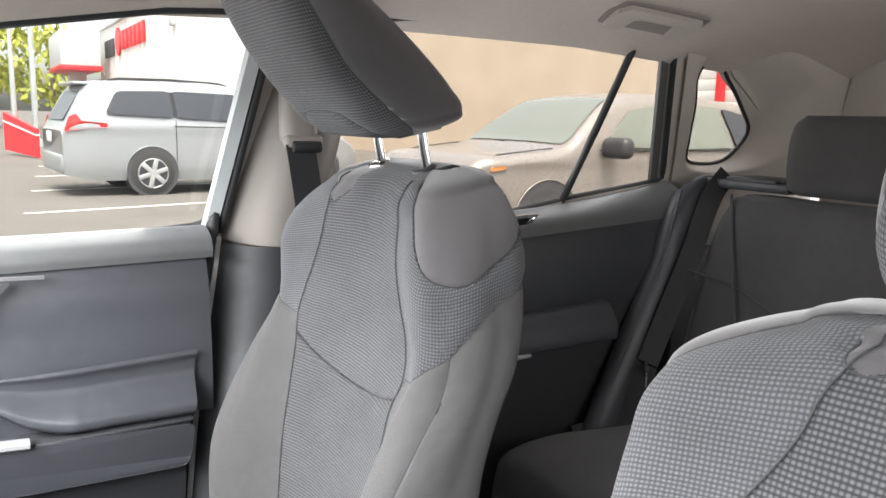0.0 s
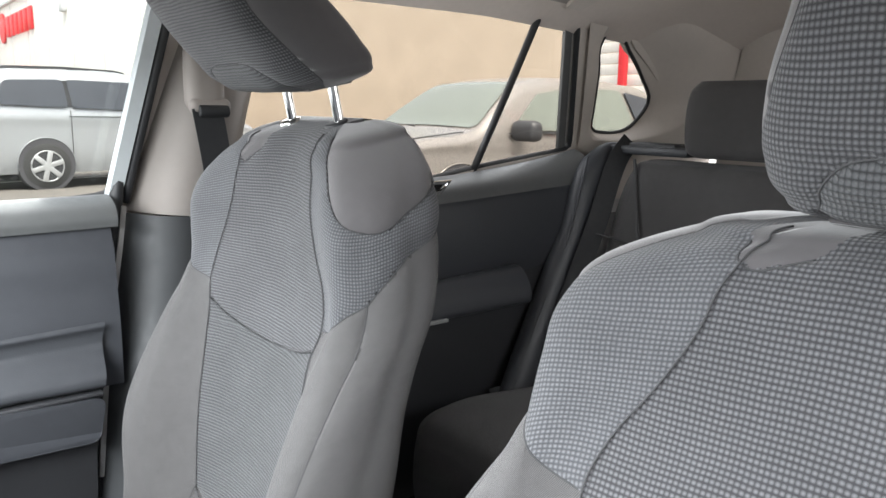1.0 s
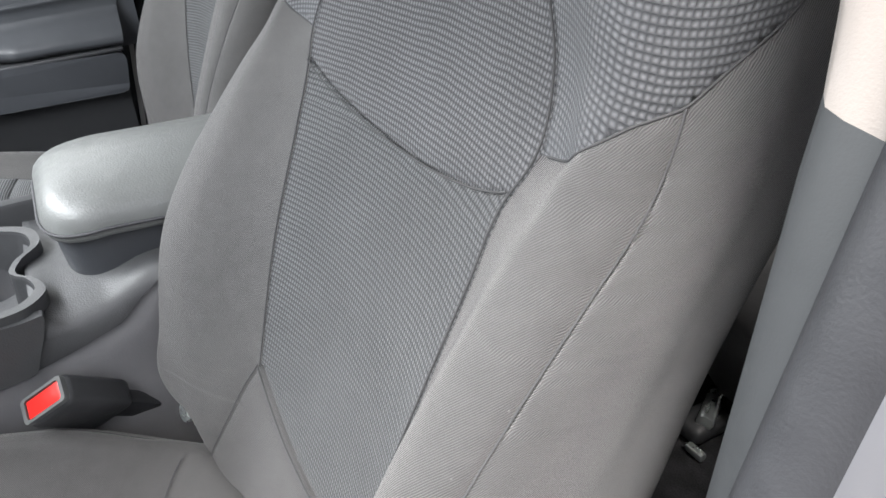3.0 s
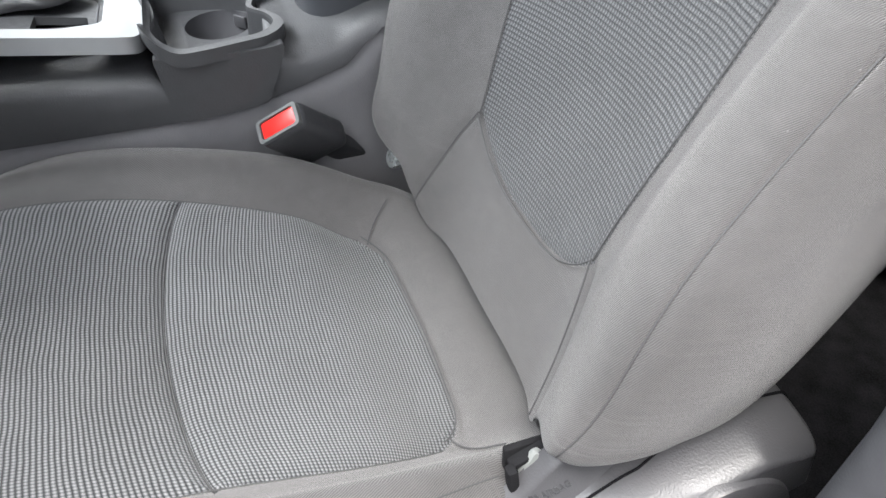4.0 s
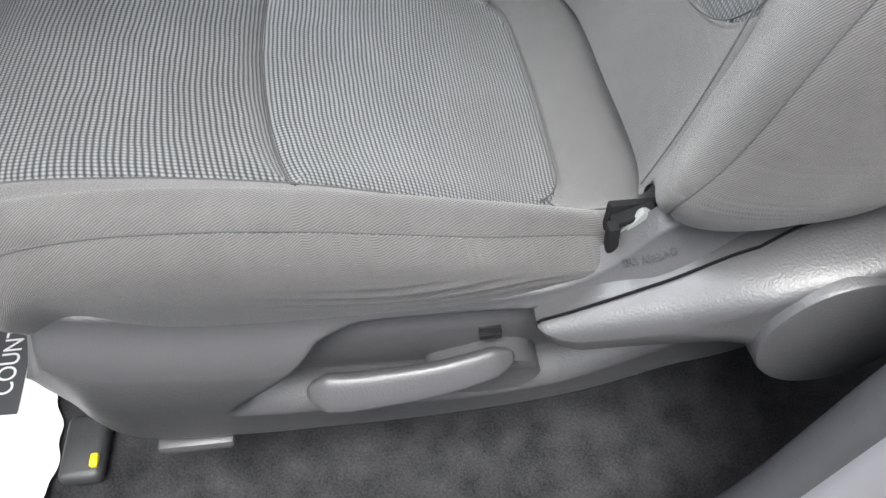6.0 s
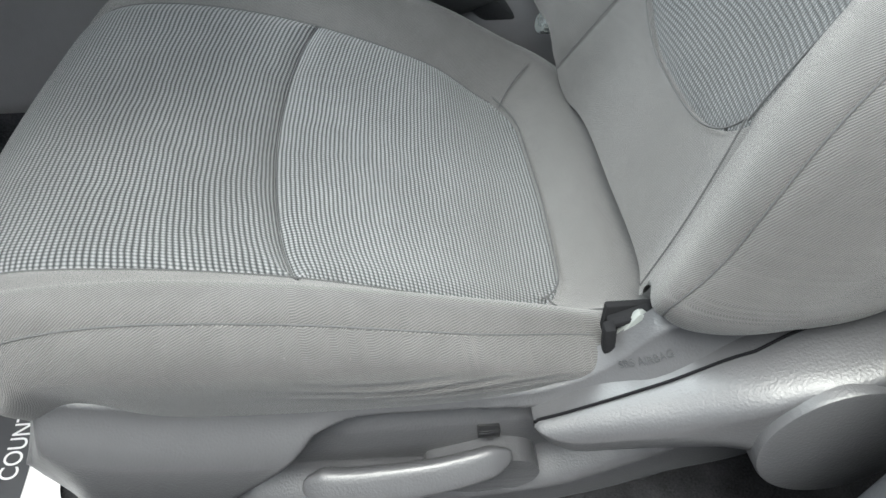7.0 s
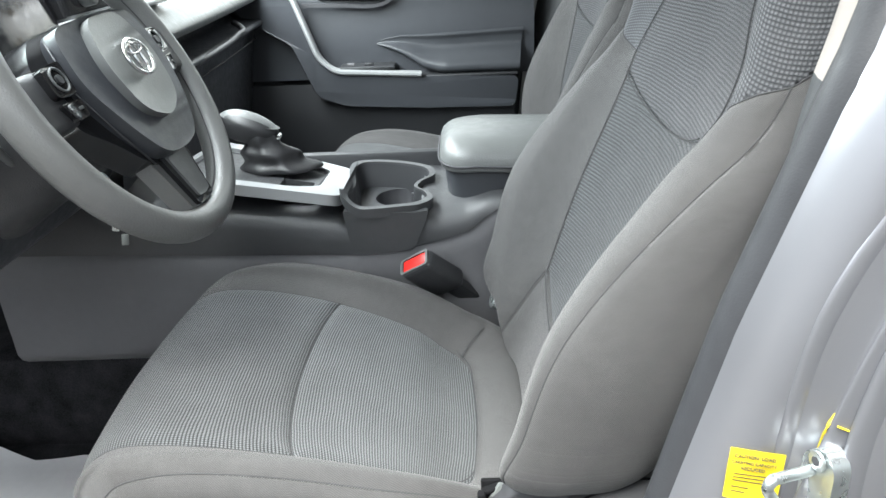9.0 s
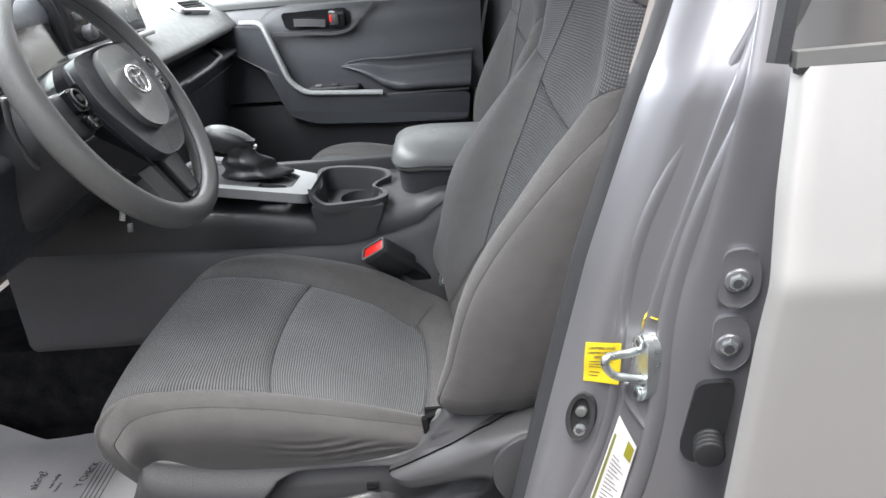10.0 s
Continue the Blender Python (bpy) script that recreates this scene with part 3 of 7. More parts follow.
def back_surface(s, z):
    s, z = np.asarray(s, float), np.asarray(z, float)
    sec = hermite(BACK_Z, BACK_P, z)                                   # n, 7, 2
    k = np.clip((np.abs(s) - 1.3) / 1.0, 0, 1)
    lift = 0.052 * k * k * (3 - 2 * k) * (1 - np.clip((z - .655) / .14, 0, 1)) ** 1.6
    full = np.concatenate([sec[:, :0:-1] * [-1, 1], sec], axis=1)      # n, 13, 2
    keys = np.arange(-6, 7)
    d = np.diff(full, axis=1)
    tan = np.concatenate([d[:, :1], (d[:, 1:] + d[:, :-1]) / 2, d[:, -1:]], axis=1)
    tan[:, 0, 1] = tan[:, -1, 1] = 0
    i = np.clip(np.floor(s).astype(int) + 6, 0, 11)
    u = (s - keys[i])[:, None]
    r = np.arange(len(s))
    a, b, ta, tb = full[r, i], full[r, i + 1], tan[r, i], tan[r, i + 1]
    q = (2 * u**3 - 3 * u**2 + 1) * a + (u**3 - 2 * u**2 + u) * ta + (-2 * u**3 + 3 * u**2) * b + (u**3 - u**2) * tb
    return np.stack([q[:, 0], q[:, 1], z + lift], 1)


def tilted(surface, degrees, pivot=(-.30, 1.05), up=0.0):
    """The same surface turned forward about a cross axis."""
    c, t = math.cos(radians(degrees)), math.sin(radians(degrees))

    def turned(s, z):
        p = surface(s, z)
        y, h = p[:, 1] - pivot[0], p[:, 2] + up - pivot[1]
        return np.stack([p[:, 0], pivot[0] + c * y + t * h, pivot[1] - t * y + c * h], 1)
    return turned


def squashed(surface, z0=1.182, k=.68):
    """The same backrest with a lower top."""
    def low(s, z):
        p = surface(s, z)
        return np.stack([p[:, 0], p[:, 1], np.where(p[:, 2] > z0, z0 + (p[:, 2] - z0) * k, p[:, 2])], 1)
    return low


def vee(s):
    return 1.030 - 0.025 * (1 - np.asarray(s) ** 2)


def insert_foot(s):
    return 0.745 + 0.042 * np.abs(np.asarray(s)) ** 3


def bolster_top(s):
    return np.interp(np.abs(s), [1, 1.5, 2.1, 2.5, 3, 3.4, 4, 5, 6], [1.052, 1.063, 1.075, 1.083, 1.089, 1.105, 1.125, 1.14, 1.14])


CAP = [(1.45, 1.246), (1.60, 1.230), (1.84, 1.213), (2.06, 1.196), (2.32, 1.179), (2.60, 1.169), (2.90, 1.163), (3.35, 1.158), (3.70, 1.160), (4.00, 1.166), (4.40, 1.175), (4.75, 1.188), (4.96, 1.208), (4.98, 1.246), (4.98, 1.252), (1.40, 1.252)]
CAP_IN = [(2.40, 1.249), (2.52, 1.237), (2.58, 1.220), (2.66, 1.201), (2.76, 1.184), (2.92, 1.170), *CAP[7:14], (4.98, 1.252), (2.35, 1.252)]
NECK = [(1.20, 1.236), (1.12, 1.226), (.90, 1.212), (.62, 1.228), (.5, 1.251), (1.28, 1.251)]


def dense(a, b, n):
    return np.linspace(a, b, n)


def back_zone(s, z):
    m = np.abs(s)
    out = np.full(s.shape, 4)                                          # rear cover
    out[(m < 3) & (z < bolster_top(s))] = np.where(s > 0, 2, 3)[(m < 3) & (z < bolster_top(s))]
    out[(m >= 3) & (m < 5) & (z < bolster_top(s))] = np.where(s > 0, 5, 6)[(m >= 3) & (m < 5) & (z < bolster_top(s))]
    up = (m >= 1) & (m < 5) & (z >= bolster_top(s))
    out[up] = np.where(s > 0, 7, 8)[up]
    out[(m < 1) & (z >= vee(s))] = 0
    out[(m < 1) & (z < vee(s)) & (z >= insert_foot(s))] = 1
    low = (z < 0.79) & (m < np.interp(z, [0.655, 0.726, 0.764, 0.789], [1.75, 1.36, 1.16, 1.0])) & ~((m < 1) & (z >= insert_foot(s)))
    out[low] = 9
    cap = np.where(s > 0, inside(CAP_IN, m, z), inside(CAP, m, z))
    out[cap] = np.where(s > 0, 10, 11)[cap]
    nk = inside(NECK, s, z)
    out[nk] = np.where(s > 0, 12, 13)[nk]
    return out


# cushion sections from the back to the front lip: centre, panel edge, ridge, side seam, flank, foot (half width, forward, up)
CUSH = [
    ((0, -.200, .600), (.115, -.200, .602), (.165, -.195, .612), (.180, -.190, .612), (.185, -.185, .600), (.180, -.18, .585)),
    ((0, -.145, .640), (.118, -.142, .648), (.165, -.138, .666), (.182, -.130, .666), (.188, -.125, .650), (.185, -.12, .625)),
    ((0, -.080, .640), (.132, -.074, .654), (.174, -.080, .694), (.192, -.084, .690), (.208, -.087, .674), (.196, -.09, .648)),
    ((0, -.010, .676), (.152, -.010, .690), (.190, -.010, .726), (.213, -.012, .721), (.226, -.015, .700), (.208, -.02, .650)),
    ((0, .090, .712), (.162, .090, .727), (.199, .090, .754), (.221, .088, .746), (.232, .085, .714), (.211, .08, .654)),
    ((0, .190, .737), (.168, .185, .747), (.203, .180, .766), (.225, .175, .757), (.235, .175, .724), (.213, .17, .662)),
    ((0, .268, .743), (.169, .262, .748), (.203, .250, .757), (.221, .237, .744), (.229, .228, .718), (.208, .222, .674)),
    ((0, .313, .720), (.167, .304, .720), (.196, .287, .722), (.213, .268, .714), (.225, .256, .694), (.214, .250, .668)),
    ((0, .330, .685), (.163, .318, .684), (.188, .300, .688), (.202, .280, .690), (.210, .266, .682), (.200, .258, .664)),
    ((0, .318, .640), (.158, .306, .642), (.180, .288, .650), (.192, .270, .656), (.198, .258, .656), (.190, .250, .650)),
    ((0, .290, .600), (.150, .282, .602), (.170, .268, .612), (.180, .255, .620), (.186, .245, .628), (.180, .240, .630)),
]
CUSH_P = np.array(CUSH)
CUSH_T = np.arange(len(CUSH), dtype=float)


def cushion_surface(s, t):
    s, t = np.asarray(s, float), np.asarray(t, float)
    sec = hermite(CUSH_T, CUSH_P, t)
    full = np.concatenate([sec[:, :0:-1] * [-1, 1, 1], sec], axis=1)
    d = np.diff(full, axis=1)
    tan = np.concatenate([d[:, :1], (d[:, 1:] + d[:, :-1]) / 2, d[:, -1:]], axis=1)
    i = np.clip(np.floor(s).astype(int) + 5, 0, 9)
    u = (s - (i - 5))[:, None]
    r = np.arange(len(s))
    a, b, ta, tb = full[r, i], full[r, i + 1], tan[r, i], tan[r, i + 1]
    return (2 * u**3 - 3 * u**2 + 1) * a + (u**3 - 2 * u**2 + u) * ta + (-2 * u**3 + 3 * u**2) * b + (u**3 - u**2) * tb


def creased(p, s):
    """Soft drag folds low on the cushion's flank, towards the back."""
    k = np.exp(-((np.abs(s) - 4.42) / .30) ** 2) * np.exp(-((p[:, 1] - .005) / .075) ** 2)
    d = .0021 * k * np.sin(2 * math.pi * (p[:, 2] * 78 - p[:, 1] * 4 + .5 * np.sin(p[:, 1] * 34)))
    return p + np.stack([np.sign(s) * d, 0 * d, .5 * d], 1)


def cush_cross(s):
    return 4.0 + 0.24 * (1 - np.asarray(s) ** 2)


def cush_rear(s):
    m = np.abs(s)
    return 1.80 + 0.30 * np.clip((m - 0.62) / 0.38, 0, 1) ** 3


def cushion_zone(s, t):
    m = np.abs(s)
    out = np.full(s.shape, 2)
    out[(m < 1) & (t > cush_rear(s)) & (t <= cush_cross(s))] = 0
    out[(m < 1) & (t > cush_cross(s)) & (t < 9.2)] = 1
    out[m >= 3] = np.where(s > 0, 3, 4)[m >= 3]
    return out


HEAD = [  # height, front, back, half width
    (1.252, -.385, -.450, .075), (1.258, -.362, -.466, .098), (1.272, -.343, -.470, .112), (1.300, -.325, -.452, .124), (1.350, -.298, -.412, .134),
    (1.400, -.277, -.368, .137), (1.440, -.265, -.333, .130), (1.468, -.263, -.306, .113), (1.482, -.270, -.292, .090),
]


# the driver's is set lower and flatter, with a narrower front
HEAD_LOW = [
    (1.252, -.395, -.445, .075), (1.256, -.370, -.468, .098), (1.268, -.350, -.482, .117), (1.290, -.337, -.490, .130), (1.326, -.323, -.465, .127),
    (1.376, -.306, -.415, .106), (1.426, -.290, -.365, .090), (1.466, -.280, -.335, .076), (1.482, -.284, -.315, .060),
]
FULL_FRONT, NARROW_FRONT = (.55, .86, .35, 1.0, .95, .22, .74), (.42, .72, .40, .95, 1.0, .34, .80)


def head_surface(s, z, rows=HEAD, shape=FULL_FRONT, aslant=0.0):
    s, z = np.asarray(s, float), np.asarray(z, float)
    h = hermite([r[0] for r in rows], np.array([r[1:] for r in rows]), z)
    f, b, w = h[:, 0], h[:, 1], h[:, 2]
    o = np.zeros_like(f)
    k = f - b
    sec = np.stack([np.stack([o, f + .004], 1), np.stack([w * shape[0], f + .003], 1), np.stack([w * shape[1], f - .012], 1), np.stack([w * shape[3], f - shape[2] * k - .008], 1), np.stack([w * shape[4], b + shape[5] * k], 1), np.stack([w * shape[6], b + .01 * k], 1), np.stack([o, b], 1)], 1)
    full = np.concatenate([sec[:, :0:-1] * [-1, 1], sec], axis=1)
    d = np.diff(full, axis=1)
    tan = np.concatenate([d[:, :1], (d[:, 1:] + d[:, :-1]) / 2, d[:, -1:]], axis=1)
    tan[:, 0, 1] = tan[:, -1, 1] = 0
    i = np.clip(np.floor(s).astype(int) + 6, 0, 11)
    u = (s - (i - 6))[:, None]
    r = np.arange(len(s))
    a, c, ta, tb = full[r, i], full[r, i + 1], tan[r, i], tan[r, i + 1]
    q = (2 * u**3 - 3 * u**2 + 1) * a + (u**3 - 2 * u**2 + u) * ta + (-2 * u**3 + 3 * u**2) * c + (u**3 - u**2) * tb
    return np.stack([q[:, 0] - aslant * (z - 1.206), q[:, 1], z], 1)


PAD = [(-1.55, 1.256), (-1.2, 1.272), (-.85, 1.287), (-.5, 1.292), (0, 1.293), (.5, 1.292), (.85, 1.287), (1.2, 1.272), (1.55, 1.256)]


def head_seam(z):
    return 2.10 + .55 * np.clip((1.345 - np.asarray(z)) / .08, 0, 1) ** 1.3


def head_zone(s, z):
    out = np.where(np.abs(s) < head_seam(z), 0, 1)
    out[inside(PAD + [(1.55, 1.24), (-1.55, 1.24)], s, z)] = 2
    return out


def seg_vals(counts, lo):
    """Column values with the given number of steps in each unit, mirrored."""
    pos = [0.0]
    for i, c in enumerate(counts):
        pos += list(i + (np.arange(c) + 1) / c)
    return np.array([-q for q in pos[:0:-1]] + pos)


def front_seat(name, label, x, y, head_up, upright=0.0, slide=0.0, low_head=0.0):
    shape = squashed(back_surface) if low_head else back_surface
    dip = .024 if low_head else 0.0
    seat = thing(name, label, "car seat", group="front seats", at=(x, y, 0))
    cols = seg_vals((42, 16, 18, 20, 16, 8), 0)
    rows = np.concatenate([np.linspace(0.655, 0.70, 10)[:-1], np.linspace(0.70, 1.14, 140)[:-1], np.linspace(1.14, 1.252, 64)])
    seams = []
    for g in (1, -1):
        seams.append([(g, v) for v in dense(float(insert_foot(1)), 1.246, 60)])
    seams.append([(v, float(vee(v))) for v in dense(-1, 1, 40)])
    seams.append([(v, float(insert_foot(v))) for v in dense(-1, 1, 40)])
    for g in (1, -1):
        seams.append([(g * v, float(bolster_top(v))) for v in dense(1, 5, 50)])
        seams.append([(g * a, b) for a, b in zip(np.interp(dense(0.789, 0.665, 20), [0.655, 0.726, 0.764, 0.789], [1.75, 1.36, 1.16, 1.0]), dense(0.789, 0.665, 20))])
        seams.append([(g * 3, v) for v in dense(0.68, 1.089, 50)])
    base = len(seams)
    for g in (1, -1):
        c = smooth_path(CAP_IN[:14] if g > 0 else CAP[:14], 90)
        seams.append([(g * a, b) for a, b in c])
        if g > 0:
            seams.append([(a, b) for a, b in smooth_path(NECK[:4], 24)])
    upholstered(seat, tilted(shape, upright), cols, rows, seams, back_zone, [
        ("backrest_panel", RIB_BACK, "grey ribbed mesh cloth centre panel"), ("lumbar_panel", RIB_FINE, "fine ribbed cloth lumbar panel"),
        ("bolster", CLOTH, "smooth grey twill bolster"), ("bolster", CLOTH, "smooth grey twill bolster"), ("rear_cover", CAPM, "smooth charcoal rear cover"),
        ("bolster_side", CLOTH, "grey twill bolster side"), ("bolster_side", CLOTH, "grey twill bolster side"),
        ("shoulder_panel", BEAD, "beaded mesh shoulder panel"), ("shoulder_panel", BEAD, "beaded mesh shoulder panel"), ("lower_panel", CLOTH, ""),
        ("shoulder_cap", CAPM, "smooth charcoal shoulder cap with stitched edge"), ("shoulder_cap", CAPM, "smooth charcoal shoulder cap with stitched edge"), ("neck_patch", CAPM, ""), ("neck_patch", CAPM, ""),
    ], groove=0.0032, stitch=(base + 2,), shallow=(0, 1))
    top = rbox((0, -.438, 1.2505 - dip), (.16, .022, .006), .002)
    bmesh.ops.transform(top, matrix=Matrix.Translation((0, -.30, 1.05)) @ Matrix.Rotation(radians(-upright), 4, "X") @ Matrix.Translation((0, .30, -1.05)), verts=top.verts)
    part("top_cover", top, CAPM, seat)
    # cushion
    ccols = seg_vals((42, 16, 10, 20, 24), 0)
    crows = np.concatenate([np.linspace(0, 2.2, 44)[:-1], np.linspace(2.2, 6.6, 140)[:-1], np.linspace(6.6, 10, 60)])
    cs = [[(v, float(cush_cross(v))) for v in dense(-1, 1, 40)], [(v, float(cush_rear(v))) for v in np.sign(dense(-1, 1, 61)) * np.abs(dense(-1, 1, 61)) ** 0.6]]
    for g in (1, -1):
        cs.append([(g, v) for v in dense(float(cush_rear(1)), 9.2, 60)])
        cs.append([(g * 3, v) for v in np.concatenate([dense(1.9, 6.5, 50), dense(6.55, 8.5, 20)])])
        cs.append([(g * a, b) for a, b in zip(dense(.93, 1.75, 14), dense(2.0, 1.55, 14))])
    upholstered(seat, lambda a, b: creased(cushion_surface(a, b), a) + [0, slide, 0], ccols, crows, cs, cushion_zone, [
        ("cushion_panel", RIB, "grey ribbed cloth seat panel"), ("thigh_panel", RIB, "grey ribbed cloth thigh panel"), ("cushion_bolster", CLOTH, "smooth grey twill cushion bolster"), ("cushion_side", CLOTH, ""), ("cushion_side", CLOTH, "")], groove=0.0042, shallow=(3, 4, 6, 7), follow=lambda a: cush_cross(np.clip(a, -1, 1)))
    # headrest
    hcols = seg_vals((16, 10, 8, 7, 7, 8), 0)
    hrows = np.concatenate([np.linspace(1.252, 1.275, 12)[:-1], np.linspace(1.275, 1.46, 50)[:-1], np.linspace(1.46, 1.482, 12)])
    hs = [[(g * float(head_seam(v)), v) for v in dense(1.258, 1.474, 40)] for g in (1, -1)] + [[tuple(q) for q in smooth_path(PAD, 50)]]
    rest = new("headrest")
    rest.parent = seat
    upholstered(rest, tilted((lambda a, b: head_surface(a, b, HEAD_LOW, NARROW_FRONT, low_head)) if low_head else head_surface, upright, up=head_up - .022 * (low_head > 0)), hcols, hrows, hs, head_zone, [("front_panel", RIB_BACK, "grey ribbed mesh headrest front"), ("side_panel", CAPM, "smooth charcoal headrest sides"), ("lower_pad", RIB_FINE, "")], groove=0.003)
    turn = Matrix.Translation((0, -.30, 1.05)) @ Matrix.Rotation(radians(-upright), 4, "X") @ Matrix.Translation((0, .30, -1.05))

    def put(bm):
        bmesh.ops.transform(bm, matrix=turn, verts=bm.verts)
        return bm
    drop = head_up - .022 * (low_head > 0)
    for nm, c, z in (("underside", (0, -.418, 1.2535), (.14, .06, .006)), ("crown", (0, -.281, 1.481), (.17, .018, .005))):
        part(nm, put(rbox((c[0], c[1] - .012 * (low_head > 0), c[2] + drop), z, .002)), CAPM, rest)
    for g in (1, -1):
        part("post", put(cyl((g * .060, -.424, 1.22 - dip), (g * .060, -.425, 1.275 + head_up), .0062, n=16)), CHROME, seat, "polished chrome headrest post")
        part("post_guide", put(cyl((g * .060, -.4220, 1.243 - dip), (g * .060, -.4200, 1.2545 - dip), .0165, .0145, n=20, bevel=.002)), PLASTIC if g < 0 else CHROME, seat)
    return seat


def seat_base(seat, g):
    """The moulded plastic side shield with lever, recliner handle and hinge cover on the flank at side g."""
    x = g * 0.206
    out = smooth_path([(.248, .690), (.254, .672), (.264, .638), (.262, .598), (.258, .568), (.249, .545), (.228, .527), (.160, .515), (.088, .513), (.006, .515), (-.079, .525), (-.118, .535), (-.156, .551), (-.196, .562), (-.233, .579), (-.28, .60), (-.285, .66), (-.27, .71), (-.23, .728), (-.17, .730), (-.133, .724), (-.117, .715), (-.106, .701), (-.091, .685), (-.077, .675), (-.058, .668), (-.027, .664), (.024, .662), (.075, .663), (.141, .669), (.202, .677), (.232, .683)], 160)
    poly = [tuple(p) for p in out]
    xs_ = np.linspace(-.285, .264, 210)
    top_b, low_b = [], []
    for q in xs_:
        hit = [z0 + (z1 - z0) * (q - y0) / (y1 - y0) for (y0, z0), (y1, z1) in zip(poly, poly[1:] + poly[:1]) if (y0 - q) * (y1 - q) < 0]
        top_b.append(max(hit) if hit else np.nan)
        low_b.append(min(hit) if hit else np.nan)
    ok = ~np.isnan(top_b)
    xs_, top_b, low_b = xs_[ok], np.array(top_b)[ok], np.array(low_b)[ok]

    def step(v):
        v = np.clip(v, 0, 1)
        return v * v * (3 - 2 * v)
    def off_at(q, z):
        zt, zb = np.interp(q, xs_, top_b), np.interp(q, xs_, low_b)
        w = (zt - z) / (zt - zb)
        o = .003 + .020 * step(w / .30) - .016 * step((w - .30) / .75)
        return o - .012 * step((.05 - w) / .05)
    kk = 84
    vv = []
    for q, zt, zb in zip(xs_, top_b, low_b):
        w = np.linspace(0, 1, kk)
        z = zt + (zb - zt) * w
        off = .003 + .020 * step(w / .30) - .016 * step((w - .30) / .75)          # rounded shoulder, tucked under
        off -= .012 * step((.05 - w) / .05) + .010 * step((w - .95) / .05)
        front = np.interp(z, [.555, .578, .594, .614, .640, .648], [.166, .151, .137, .116, .091, .070])
        floor = np.interp(q, [-.17, -.14, -.11, -.074, -.014, .046, .124, .164], [.607, .590, .574, .558, .549, .553, .557, .562])
        dip = step((front - q) / .018) * step((q + .185) / .05) * step((.650 - z) / .007) * step((z - floor) / .030)
        off = off - .024 * dip
        off -= .011 * step((q - .215) / .055) ** 2
        vv += [(x + g * o, q, zz) for o, zz in zip(off, z)]
    part("side_shield", mesh_of("side_shield", vv, [(i * kk + j, (i + 1) * kk + j, (i + 1) * kk + j + 1, i * kk + j + 1) for i in range(len(xs_) - 1) for j in range(kk - 1)], GREYPL), None, seat, "grained dark grey plastic side shield")
    part("shield_back", plate([(a_ * .97, .61 + (b_ - .61) * .55) for a_, b_ in poly], [], lambda a_, b_, d: (x - g * (.022 + d), a_, b_), .01), PLASTIC, seat)
    axis = smooth_path([(g * .2290, .0985, .6000), (g * .2325, .080, .6010), (g * .2340, .044, .6045), (g * .2330, .009, .6085), (g * .2290, -.020, .6125), (g * .2240, -.037, .6130)], 48)
    wide = [min(1, (i + .3) / 5) ** .5 * min(1, (47.3 - i) / 5) ** .5 * (1 - .28 * i / 47) for i in range(48)]
    bar_form = [(.0075 * math.copysign(abs(math.cos(a)) ** .55, math.cos(a)), .0135 * math.copysign(abs(math.sin(a)) ** .55, math.sin(a))) for a in np.linspace(0, 2 * math.pi, 32, endpoint=False)]
    lv, lf = sweep(axis, bar_form, up=(-g * .72, 0, 1), scale=wide)
    part("height_lever", mesh_of("height_lever", lv, lf, GREYPL), None, seat, "grey plastic seat height lever")
    part("lever_pivot", plate(corners([(.020, .588), (-.030, .606), (-.050, .599), (-.060, .586), (-.056, .569), (-.042, .559), (-.012, .557), (.018, .568)], .010, 5), [], lambda a, b, d: (g * (.2215 + .10 * (b - .59) - d), a, b), .03, .006, 4), GREYPL, seat)
    han = corners([(-0.0455, 0.6487), (-0.0670, 0.6576), (-0.0930, 0.6699), (-0.1250, 0.6854), (-0.1570, 0.7034), (-0.1900, 0.7185), (-0.2400, 0.7331), (-0.2850, 0.7297), (-0.2900, 0.6826), (-0.2150, 0.6479), (-0.1960, 0.6498), (-0.1780, 0.6519), (-0.1550, 0.6522), (-0.1030, 0.6408), (-0.0730, 0.6339), (-0.0585, 0.6370)], .006, 4)

    def seg_dist(a, b):
        best = np.full(np.shape(a), 9.0)
        for (y0, z0), (y1, z1) in zip(han, han[1:] + han[:1]):
            dy, dz = y1 - y0, z1 - z0
            k_ = np.clip(((a - y0) * dy + (b - z0) * dz) / (dy * dy + dz * dz + 1e-12), 0, 1)
            best = np.minimum(best, np.hypot(a - y0 - k_ * dy, b - z0 - k_ * dz))
        return best

    def rim_x(a, b):
        return .2300 + .25 * np.clip(-.05 - a, 0, .12) - .45 * (b - .64)
    cols = np.linspace(min(a for a, b in han) + .0004, max(a for a, b in han) - .0004, 120)
    hv, kh, top_line = [], 44, []
    for q in cols:
        zs = [z0 + (z1 - z0) * (q - y0) / (y1 - y0) for (y0, z0), (y1, z1) in zip(han, han[1:] + han[:1]) if (y0 - q) * (y1 - q) < 0]
        z = min(zs) + (max(zs) - min(zs)) * (.5 + .5 * np.cos(np.linspace(0, math.pi, kh)))
        crown = np.interp(q, [-.21, -.17, -.10, -.045], [.264, .262, .2475, .236])
        roll = np.clip(seg_dist(np.full(kh, q), z) / np.interp(q, [-.20, -.12], [.011, .020]), 0, 1)
        rim = rim_x(q, z)
        hx = rim + np.maximum(crown - rim, .002) * np.sqrt(1 - (1 - roll) ** 2)
        hv += [(g * (hx[0] - .022), q, z[0]), *((g * h, q, b) for h, b in zip(hx, z)), (g * (hx[-1] - .022), q, z[-1])]
        top_line.append((g * (max(rim[0], .206 + off_at(q, z[0] + .0015)) + .0004), q, z[0] + .0012))
    kh += 2
